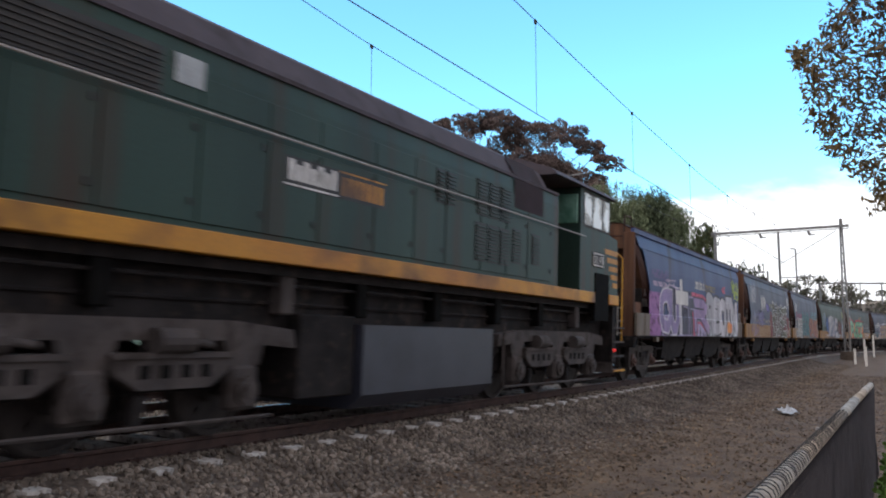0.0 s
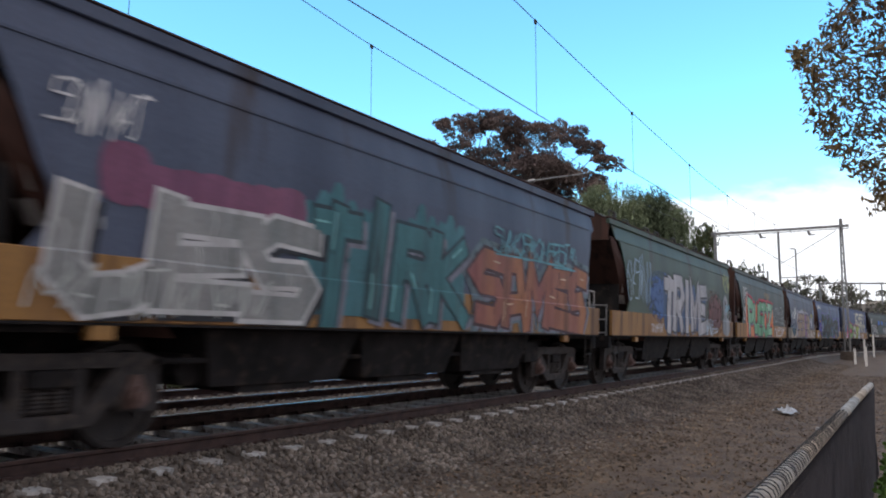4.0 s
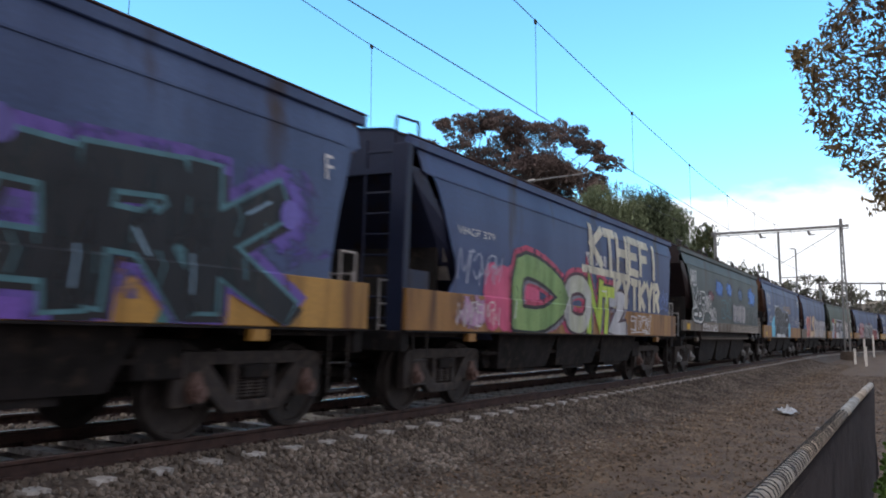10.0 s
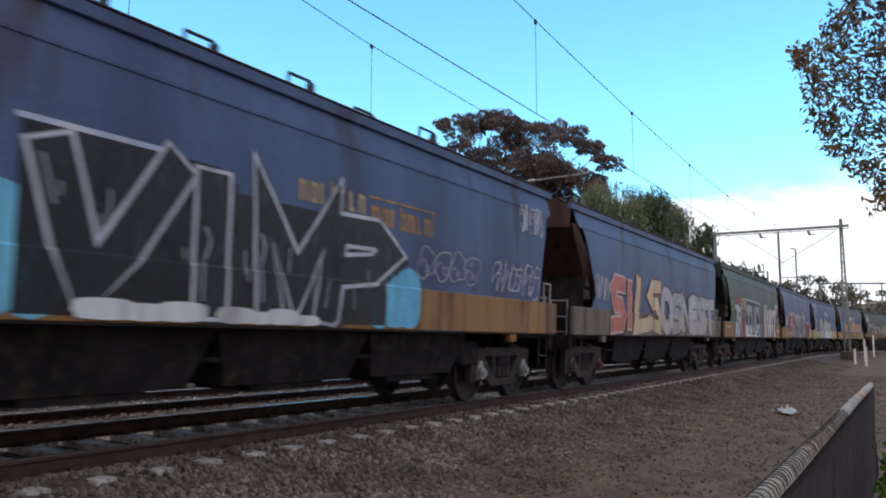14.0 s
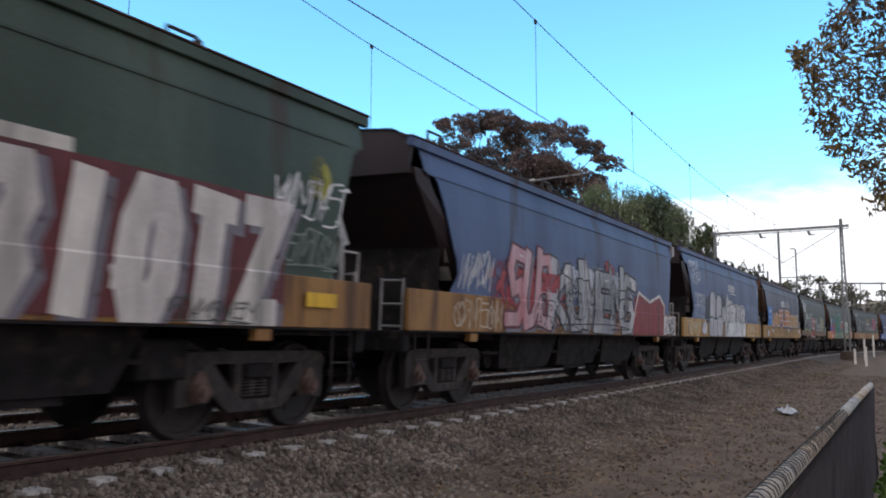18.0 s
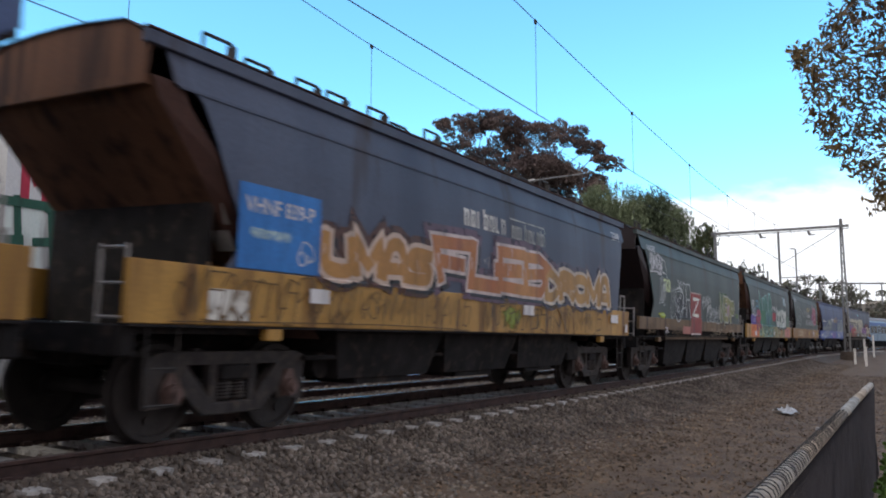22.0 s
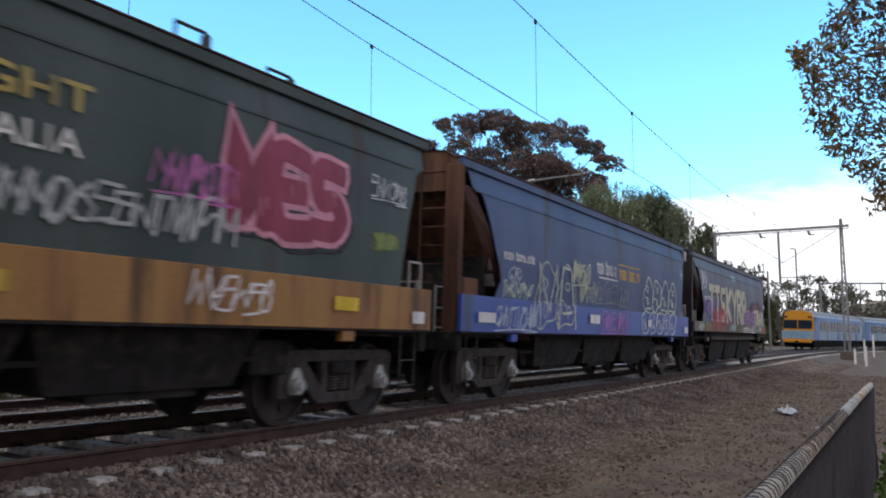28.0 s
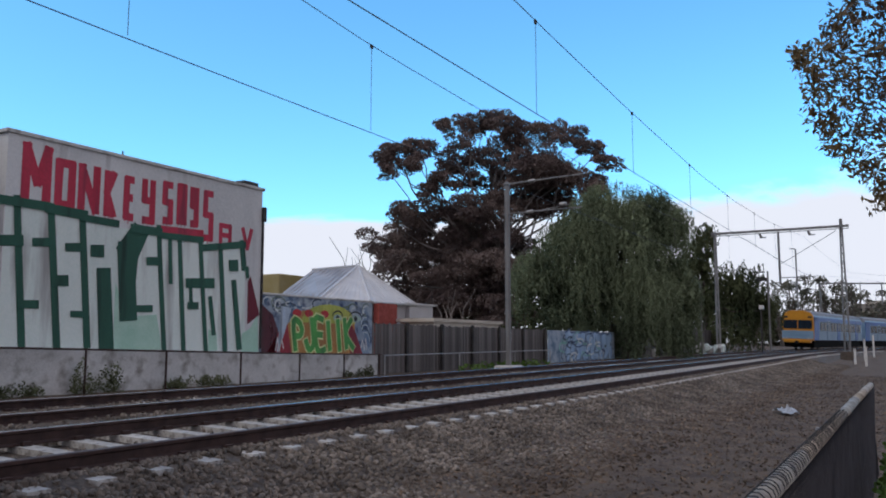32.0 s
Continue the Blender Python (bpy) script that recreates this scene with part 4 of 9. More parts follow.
def g_flames(rng, side, u0, u1, z0, z1, c, d=None, layer=2.5):
    """A band whose upper edge breaks into rounded tongues."""
    n = max(4, int((u1 - u0) / 0.26))
    top = []
    for i in range(n):
        x, w = u0 + (u1 - u0) * i / n, (u1 - u0) / n
        z = z1 - (z1 - z0) * rng.uniform(0.0, 0.22)
        top += [(x, z - 0.13), (x + 0.3 * w, z - 0.02), (x + 0.55 * w, z), (x + 0.8 * w, z - 0.05)]
    top.append((u1, z1 - 0.15))
    strip = [(p, (p[0], z0)) for p in top]
    vs = [q for pair in strip for q in pair]
    decal("sprayed_flame_band", [(vs, [(2 * i, 2 * i + 1, 2 * i + 3, 2 * i + 2) for i in range(len(top) - 1)])], paint(c, d), side, layer)


def g_piece(rng, side, u0, u1, z0, z1, n, style, c, d, line_c, under=None, shine=None, wear=0.0, lean=0.0, word=""):
    """A mural of n swollen or angular forms with outline, fill, inner strokes and highlights, or of fat letters."""
    if word:
        return fat_letters(rng, side, word, u0, u1, z0, z1, style, c, d, line_c, under, shine, wear)
    step = (u1 - u0) / n
    h = z1 - z0
    shapes = []
    for i in range(n):
        cx, cz = u0 + step * (i + 0.5), (z0 + z1) / 2 + rng.uniform(-0.04, 0.04) * h
        rx, rz = step * rng.uniform(0.50, 0.60), h / 2 * rng.uniform(0.86, 1.0)
        shapes.append(spiky(rng, cx, cz, rx, rz) if style == "wild" else blob(rng, cx, cz, rx, rz, 16, 0.09, 3.4 if style == "block" else 2.5, lean))
    for i, p in enumerate(shapes):
        if under:
            decal("mural_glow", [grow(p, 0.13 + 0.08 * rng.random())], paint(under, None, 0.3), side, 3 + 0.15 * (i % 4))
        decal("mural_outline", [grow(p, 0.04 if style == "wild" else 0.055)], paint(line_c), side, 4 + 0.2 * (i % 3))
        decal("mural_fill", [grow(p, -0.02)], paint(c, d, wear), side, 5 + 0.15 * (i % 4))
    inner = []
    for i, p in enumerate(shapes):
        cx, cz = u0 + step * (i + 0.5), (z0 + z1) / 2
        for q in range(2):
            x, z = cx + rng.uniform(-0.2, 0.2) * step, cz + (0.22 if q else -0.22) * h + rng.uniform(-0.08, 0.08) * h
            if style == "wild":
                inner += ribbon([(x - 0.2 * step, z - 0.12 * h), (x, z + 0.15 * h), (x + 0.15 * step, z - 0.05 * h), (x + 0.3 * step, z + 0.1 * h)], 0.045)
            else:
                inner.append(blob(rng, x, z, step * rng.uniform(0.05, 0.12), h * rng.uniform(0.04, 0.11), 8, 0.2, 2.2, 0.2))
        inner += ribbon([(cx - 0.45 * step, z0 + 0.2 * h), (cx - 0.35 * step, z0 + 0.55 * h), (cx - 0.42 * step, z0 + 0.8 * h)], 0.04)
    decal("mural_line", inner, paint(line_c), side, 6)
    if shine:
        hl = []
        for i in range(n):
            cx = u0 + step * (i + 0.5)
            hl += ribbon([(cx - 0.30 * step, z1 - 0.22 * h), (cx - 0.05 * step, z1 - 0.12 * h), (cx + 0.2 * step, z1 - 0.16 * h)], 0.05)
            hl += ribbon([(cx + 0.25 * step, z0 + 0.35 * h), (cx + 0.3 * step, z0 + 0.15 * h)], 0.05)
        decal("mural_highlight", hl, paint(shine), side, 7)


def g_roller(rng, side, word, u0, u1, z0, z1, w, c, d=None, lean=0.0, layer=6, wear=0.0, block=None):
    """Letters rolled on in broad square strokes, with an optional dark block behind."""
    step = (u1 - u0) / len(word)
    for i, ch in enumerate(word):
        if ch == " ":
            continue
        paths = list(letter_paths(rng, ch, u0 + step * i + w * 0.5, u0 + step * (i + 1) - w * 0.62, z0 + w * 0.4, z1 - w * 0.4, 0.035, lean))
        if block:
            decal("mural_shadow", [q for p in paths for q in ribbon([(x + 0.09, z - 0.06) for x, z in p], w + 0.05)], paint(block, None, 0.1), side, layer - 1.2 + 0.2 * (i % 3))
        decal("roller_letter", [q for p in paths for q in ribbon(p, w * rng.uniform(0.9, 1.1))], paint(c, d, wear), side, layer + 0.2 * (i % 3))


def g_cloud(rng, side, u0, u1, z0, z1, c, d=None, layer=2.8):
    """A solid patch of swollen lobes."""
    n = max(2, int((u1 - u0) / 0.35))
    for i in range(n):
        x, r = u0 + (u1 - u0) * (i + 0.5) / n, (u1 - u0) / n * 0.75
        top = z1 - (z1 - z0) * rng.uniform(0, 0.35)
        decal("sprayed_patch", [blob(rng, x, (z0 + top) / 2, r, (top - z0) / 2, 16, 0.05, 3.2)], paint(c, d), side, layer + 0.08 * (i % 5))


def g_outline(rng, side, u0, u1, z0, z1, n, c, w=0.05):
    """A throw-up: hollow swollen letters in one running line, each with a hole and a fold."""
    step, h = (u1 - u0) / n, z1 - z0
    w *= 0.75
    for i in range(n):
        cx, cz = u0 + step * (i + 0.5), (z0 + z1) / 2
        turn = rng.uniform(0, 6.28)
        ring = []
        for k in range(15):
            a = 2 * math.pi * k / 15
            f = 1.0 + 0.13 * math.sin(3 * a + turn) + 0.07 * math.sin(5 * a + 2 * turn)
            ring.append((cx + math.cos(a) * step * 0.54 * f + 0.12 * math.sin(a) * h, cz + math.sin(a) * h * 0.47 * f))
        polys = ribbon(rounded(ring, True), w)
        for q in range(rng.randrange(1, 3)):
            x, z = cx + rng.uniform(-0.15, 0.15) * step, cz + (0.2 if q else -0.18) * h
            polys += ribbon(rounded(blob(rng, x, z, step * rng.uniform(0.07, 0.14), h * rng.uniform(0.06, 0.12), 7, 0.2, 2.0), True), w * 0.8)
        polys += ribbon(rounded([(cx - 0.4 * step, cz - 0.1 * h), (cx - 0.15 * step, cz + rng.uniform(-0.1, 0.15) * h), (cx + 0.1 * step, cz - 0.3 * h)]), w * 0.8)
        decal("throw_up", polys, paint(c), side, 8 + 0.2 * (i % 3))


def g_tag(rng, side, u0, u1, z0, z1, c, n=5, w=0.03):
    for stroke in scribble(rng, u0, u1, z0, z1, n, w):
        decal("tag", [stroke], paint(c), side, 9)


def g_word(rng, side, words, u0, u1, z0, z1, c, bold=0.0, lean=0.0, layer=10):
    v, f = text_mesh(words, bold)
    a, b = v.min(0), v.max(0)
    pts = [(u0 + (u1 - u0) * (p[0] - a[0]) / (b[0] - a[0]) + lean * (p[1] - a[1]) / (b[1] - a[1]), z0 + (z1 - z0) * (p[1] - a[1]) / (b[1] - a[1])) for p in v]
    decal("lettering", [(pts, f)], paint(c), side, layer)


def g_bars(rng, side, u0, u1, z0, z1, c, n=7, rule=False):
    """A company name as plain shapes of its size and colour."""
    step, h = (u1 - u0) / n, z1 - z0
    polys = []
    for i in range(n):
        x, w = u0 + step * i, step * 0.74
        top = z1 - (0.0 if i % 4 == 3 else 0.2 * h)
        polys += [[(x, z0), (x + 0.34 * w, z0), (x + 0.34 * w, top), (x, top)]]
        if i % 3 != 2:
            polys += [[(x + 0.66 * w, z0), (x + w, z0), (x + w, z1 - 0.22 * h), (x + 0.66 * w, z1 - 0.22 * h)], [(x + 0.3 * w, z1 - 0.38 * h), (x + 0.7 * w, z1 - 0.38 * h), (x + 0.7 * w, z1 - 0.22 * h), (x + 0.3 * w, z1 - 0.22 * h)]]
        if i % 2:
            polys += [[(x + 0.3 * w, z0), (x + 0.75 * w, z0), (x + 0.75 * w, z0 + 0.16 * h), (x + 0.3 * w, z0 + 0.16 * h)]]
    if rule:
        polys += [[(u0 - 0.05, z1 + 0.03), (u1 + 0.03, z1 + 0.03), (u1 + 0.03, z1 + 0.055), (u0 - 0.05, z1 + 0.055)], [(u1 + 0.01, z0), (u1 + 0.03, z0), (u1 + 0.03, z1 + 0.03), (u1 + 0.01, z1 + 0.03)]]
    decal("logo", polys, paint(c), side, 2)


# ---- the wagons of the train ----
def hull(name, a, b, dirt="3a2a20", amount=0.10):
    m = surface(name, tuple(1.65 * v for v in rgb(a)), tuple(1.65 * v for v in rgb(b)), 0.8, 0.58, 0, 0.05, 25, rgb(dirt), amount, streak=True)
    m.node_tree.nodes["Principled BSDF"].inputs["Specular IOR Level"].default_value = 0.3
    return m


h_navy = hull("faded_navy_paint", "2a3658", "364364")
h_slate = hull("slate_blue_paint", "323f5c", "40506f")
h_dark = hull("dark_slate_paint", "323848", "414858")
h_green = hull("dark_green_paint", "2a372f", "37453b")
h_grey = hull("charcoal_green_paint", "283230", "363f3e")
s_yellow = surface("yellow_sill_paint", rgb("a88038"), rgb("ba9044"), 1.5, 0.6, 0, 0.05, 30, rgb("6e4c22"), 0.35, streak=True)
s_brown = surface("brown_yellow_sill_paint", rgb("8c6434"), rgb("9c743c"), 1.5, 0.65, 0, 0.05, 30, rgb("54381e"), 0.35, streak=True)
s_dull = surface("dull_brown_sill_paint", rgb("6a5438"), rgb("7e664a"), 1.5, 0.7, 0, 0.05, 30, rgb("443220"), 0.35, streak=True)
s_grey = surface("grey_sill_paint", rgb("5e564c"), rgb("787064"), 1.5, 0.7, 0, 0.05, 30, rgb("4a3826"), 0.35, streak=True)
s_blue = surface("bright_blue_sill_paint", rgb("26429a"), rgb("2c4ca4"), 1.0, 0.5, 0, 0.03, 30, rgb("26365e"), 0.2, streak=True)
# end paints are darkened: the shadow between wagons is put into them
e_dark = hull("shaded_brown_end_paint", "191416", "261e20")
e_navy = hull("shaded_navy_end_paint", "161c30", "1e2438")
e_green = hull("shaded_green_end_paint", "131a16", "1a221c")

WAGON_LOOKS = [
    # kind, hull, sill, ends, label
    ("A", h_navy, s_grey, m_rust, "navy hopper wagon with pink and silver graffiti, rusty end"),
    ("A", h_dark, s_brown, m_rust, "dark slate hopper wagon with white outlined graffiti and tan sill"),
    ("A", h_dark, s_brown, m_rust_dark, "dark grey hopper wagon with pink, teal and orange graffiti"),
    ("A", h_green, s_brown, m_rust_dark, "dark green hopper wagon with tall white graffiti letters"),
    ("A", h_grey, s_brown, m_rust_dark, "charcoal hopper wagon with green and orange graffiti"),
    ("A", h_dark, s_grey, m_rust_dark, "dark slate hopper wagon with gold and purple graffiti"),
    ("A", h_slate, s_yellow, m_rust, "slate blue hopper wagon with dark teal mural and yellow sill"),
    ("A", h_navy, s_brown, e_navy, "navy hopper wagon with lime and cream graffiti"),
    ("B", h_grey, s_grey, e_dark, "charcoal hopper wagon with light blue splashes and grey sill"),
    ("A", h_slate, s_brown, m_rust, "slate hopper wagon with black and silver graffiti"),
    ("A", h_slate, s_grey, m_rust_dark, "slate hopper wagon with silver and pink graffiti"),
    ("A", h_green, s_brown, e_green, "dark green hopper wagon with red and white graffiti"),
    ("A", h_slate, s_brown, e_dark, "blue-grey hopper wagon with silver and red mural"),
    ("A", h_slate, s_yellow, e_dark, "steel blue hopper wagon with silver bubble graffiti and yellow sill"),
    ("A", h_dark, s_yellow, m_rust, "slate hopper wagon with golden graffiti and yellow sill"),
    ("B", h_grey, s_dull, e_dark, "charcoal green hopper wagon with white tags and red panel"),
    ("A", h_grey, s_yellow, m_rust, "green-grey hopper wagon with purple, red and teal graffiti"),
    ("A", h_grey, s_brown, e_dark, "dark green hopper wagon with pink tag and tan sill"),
    ("A", h_navy, s_blue, m_rust, "navy hopper wagon with bright blue sill and white tags"),
    ("B", h_dark, s_grey, e_dark, "dark navy hopper wagon with cream block graffiti, last of train"),
]
WAGONS = []
for i, (kind, hu, si, en, label) in enumerate(WAGON_LOOKS):
    WAGONS.append(wagon(i + 1, kind, hu, si, label, en))


# ---- what is painted on each wagon ----


def paint_wagon_1(rng, side):
    g_panel(rng, side, 0.95, 2.1, 1.16, 2.30, "8c5c94", "7c5088", 2, 0.2)
    g_panel(rng, side, 2.0, 7.6, 1.16, 1.72, "9090b0", "9c88b0", 2, 0.3)
    g_panel(rng, side, 2.9, 6.1, 1.2, 2.5, "282a3a", "3a3850", 2.4, 0.2)
    g_piece(rng, side, 2.0, 3.8, 1.2, 2.55, 2, "wild", "5c5880", "8c7ca8", "c8c4dc", None, "a8a0c8", word="CU")
    g_piece(rng, side, 4.5, 5.9, 1.2, 2.3, 1, "wild", "303040", "50506c", "9088a8", word="T")
    g_piece(rng, side, 5.9, 7.6, 1.2, 2.5, 1, "wild", "6c5c88", "a088b0", "282438", "b84868", "c8b8d8", word="R")
    g_panel(rng, side, 3.6, 5.05, 2.06, 2.46, "d6d6da", None, 11)
    g_panel(rng, side, 4.1, 4.4, 2.46, 2.80, "d6d6da", None, 11)
    g_panel(rng, side, 3.95, 4.25, 1.2, 2.06, "b4b4be", None, 11)
    g_splash(rng, side, 7.2, 7.9, 1.5, 2.4, "d0602c", "c83c50")
    g_cloud(rng, side, 7.6, 12.9, 1.17, 1.75, "c8ccd0", "a8acb4", 4.5)
    g_piece(rng, side, 7.7, 12.9, 1.18, 2.56, 5, "bubble", "c4c4ca", "8c8c96", "20202a", None, "ececf0", word="REOTN")
    g_cloud(rng, side, 11.1, 11.8, 1.28, 1.76, "c83420", "e0a050", 9)
    g_splash(rng, side, 12.2, 12.9, 1.2, 1.8, "d06030")
    g_bars(rng, side, 6.2, 7.5, 2.62, 2.92, "d6d6da", 7)
    g_bars(rng, side, 7.65, 9.15, 2.62, 2.88, "8a7440", 7)
    g_outline(rng, side, 10.3, 10.8, 2.70, 2.90, 1, "d0506c", 0.07)
    g_tag(rng, side, 12.1, 13.4, 2.85, 3.2, "a0b43c", 4, 0.055)
    g_tag(rng, side, 12.4, 13.3, 2.55, 2.85, "a0b43c", 4, 0.055)
    g_bars(rng, side, 1.35, 2.7, 2.46, 2.62, "c8b4d0", 8)
    g_tag(rng, side, 1.2, 2.8, 2.65, 2.9, "7a5c94", 6)
    g_tag(rng, side, 2.6, 3.6, 2.55, 2.7, "c8b8d8", 3)


def paint_wagon_2(rng, side):
    g_tag(rng, side, 1.1, 2.4, 2.6, 3.3, "d6d6da", 5)
    g_tag(rng, side, 3.6, 4.8, 2.4, 2.95, "d6d6da", 4)
    g_splash(rng, side, 2.6, 5.0, 1.6, 2.4, "54507a")
    g_tag(rng, side, 1.5, 4.6, 1.8, 2.3, "9a9ac0", 8, 0.02)
    g_outline(rng, side, 1.5, 6.5, 1.2, 1.95, 6, "b8a890", 0.035)
    g_tag(rng, side, 3.9, 5.0, 2.3, 3.0, "e0e0e4", 2, 0.06)
    g_splash(rng, side, 5.0, 6.5, 2.3, 2.75, "5a5490")
    g_bars(rng, side, 6.3, 7.2, 2.56, 2.8, "8a8458", 5)
    g_cloud(rng, side, 6.5, 13.2, 1.2, 2.45, "74202a", "541c28")
    g_piece(rng, side, 7.2, 12.3, 1.18, 2.80, 6, "wild", "30382c", "4c4a36", "d8d8d8", None, "8c9484", word="RIDGES")
    g_tag(rng, side, 12.6, 13.5, 2.7, 3.3, "d6d6da", 3, 0.04)
    g_tag(rng, side, 1.0, 3.0, 1.2, 1.65, "7a70a8", 5)
    g_tag(rng, side, 11.2, 13.8, 1.2, 1.6, "c8c0b0", 7)


def paint_wagon_3(rng, side):
    g_cloud(rng, side, 1.7, 4.2, 2.15, 2.75, "7c4860", "683c58")
    g_flames(rng, side, 4.2, 8.0, 1.3, 2.9, "2c5c64", "3c6c74")
    g_piece(rng, side, 1.2, 4.4, 1.2, 2.35, 4, "wild", "5c6464", "8c8c8a", "c0c0c0", word="UES")
    g_piece(rng, side, 4.3, 7.9, 1.18, 2.7, 4, "wild", "2a585e", "386c70", "1c3038", None, "7ab8b8", word="TIRK")
    g_piece(rng, side, 8.3, 13.2, 1.2, 2.5, 5, "wild", "94603c", "7c4844", "402428", "586870", "d8b090", word="SAMES")
    g_tag(rng, side, 9.0, 12.6, 2.45, 2.85, "5c98a4", 9, 0.05)
    g_tag(rng, side, 1.1, 2.0, 2.7, 3.1, "d6d6da", 4)
    g_tag(rng, side, 1.0, 3.6, 1.22, 1.6, "b8bcb8", 7, 0.035)


def paint_wagon_4(rng, side):
    g_splash(rng, side, 2.6, 5.8, 1.5, 2.9, "2c4a7c", "38588c")
    g_splash(rng, side, 4.2, 9.4, 1.2, 2.7, "3a5478", "2a3a58")
    g_cloud(rng, side, 4.3, 9.4, 1.3, 2.9, "2c4468", "344e74")
    g_piece(rng, side, 4.2, 9.4, 1.17, 2.84, 5, "wild", "b8b8bc", "94949a", "0e0e12", None, None, word="TRIME")
    g_panel(rng, side, 7.05, 7.2, 1.3, 1.5, "c89c28", None, 9)
    g_splash(rng, side, 9.6, 12.4, 1.2, 2.7, "5c2a28", "4a2020")
    decal("sprayed_patch", [blob(rng, 12.8, 1.52, 0.68, 0.34, 18, 0.04, 2.4)], paint("84888c", "70787c"), side, 4)
    decal("sprayed_patch", [blob(rng, 12.72, 2.22, 0.40, 0.40, 18, 0.05, 2.2)], paint("888c90", "74787e"), side, 4.3)
    decal("sprayed_patch", [blob(rng, 12.75, 2.28, 0.13, 0.17, 12, 0.05, 2.2)], paint("34383c"), side, 4.6)
    g_roller(rng, side, "BEAR", 10.0, 11.3, 1.24, 1.44, 0.035, "b4c4d4")
    g_tag(rng, side, 12.4, 13.5, 2.8, 3.35, "a8b060", 5)
    g_tag(rng, side, 9.4, 10.4, 1.25, 1.7, "a8c0d4", 5)
    g_tag(rng, side, 12.6, 13.4, 2.0, 2.3, "7ab0c8", 4)
    g_tag(rng, side, 2.9, 4.1, 1.25, 1.45, "d6d6da", 6)
    g_tag(rng, side, 0.9, 3.0, 2.0, 3.0, "9ab4c8", 4, 0.05)


def paint_wagon_5(rng, side):
    g_flames(rng, side, 1.85, 5.6, 1.2, 2.85, "cc6c48", "d88858")
    g_flames(rng, side, 5.4, 8.4, 1.2, 2.92, "cc6440", "d88450", 2.6)
    g_flames(rng, side, 8.2, 9.3, 1.2, 2.6, "c86430", "d0803c", 2.7)
    g_piece(rng, side, 2.3, 8.7, 1.17, 2.74, 5, "wild", "1f7a42", "84b094", "101416", "a82438", "d8e8dc", word="PUSCZ")
    g_word(rng, side, "FREIGHT", 6.8, 8.35, 2.9, 3.17, "8c6c34", 0.02)
    g_splash(rng, side, 8.5, 9.0, 2.3, 3.0, "8c6c34")
    g_tag(rng, side, 9.0, 12.8, 1.95, 2.6, "9a9ea4", 7, 0.04)
    g_tag(rng, side, 1.25, 2.2, 2.6, 3.2, "d6d6da", 4, 0.035)
    g_tag(rng, side, 9.6, 11.7, 1.25, 1.66, "d6d6da", 5, 0.04)
    g_tag(rng, side, 11.8, 13.0, 1.3, 1.66, "d6d6da", 4, 0.04)
    g_panel(rng, side, 13.1, 13.5, 1.33, 1.46, "c88c3c", None, 11)
    g_tag(rng, side, 1.1, 1.7, 1.9, 2.4, "d6d6da", 3)


def paint_wagon_6(rng, side):
    g_tag(rng, side, 1.1, 2.8, 2.3, 2.66, "c8ccd4", 5, 0.04)
    g_tag(rng, side, 1.3, 3.2, 1.8, 2.3, "8a90a0", 6)
    g_tag(rng, side, 2.4, 3.2, 2.3, 2.85, "d6d6da", 4, 0.06)
    g_splash(rng, side, 1.3, 3.4, 1.2, 2.0, "2c4c5c")
    g_piece(rng, side, 3.7, 10.3, 1.17, 2.70, 5, "wild", "98884c", "70507c", "1c1624", "a4a4b4", "d8d09c", word="SEGER")
    g_splash(rng, side, 3.8, 5.2, 1.2, 2.3, "6c4880")
    g_bars(rng, side, 5.8, 7.2, 2.6, 2.92, "d6d6da", 7)
    g_bars(rng, side, 7.25, 8.6, 2.55, 2.85, "8a7440", 7, True)
    g_tag(rng, side, 3.3, 4.3, 2.25, 2.6, "d6d6da", 5)
    g_tag(rng, side, 10.7, 12.0, 1.9, 2.5, "a8b0c0", 6, 0.05)
    g_tag(rng, side, 11.0, 12.0, 2.45, 2.75, "b8b448", 4, 0.045)
    g_tag(rng, side, 12.3, 13.2, 2.5, 3.0, "7c98c0", 5)
    g_panel(rng, side, 1.0, 13.4, 1.16, 1.66, "a08c78", "b0a498", 1, 0.4)
    g_tag(rng, side, 11.0, 13.4, 1.2, 1.5, "d6d6da", 8)


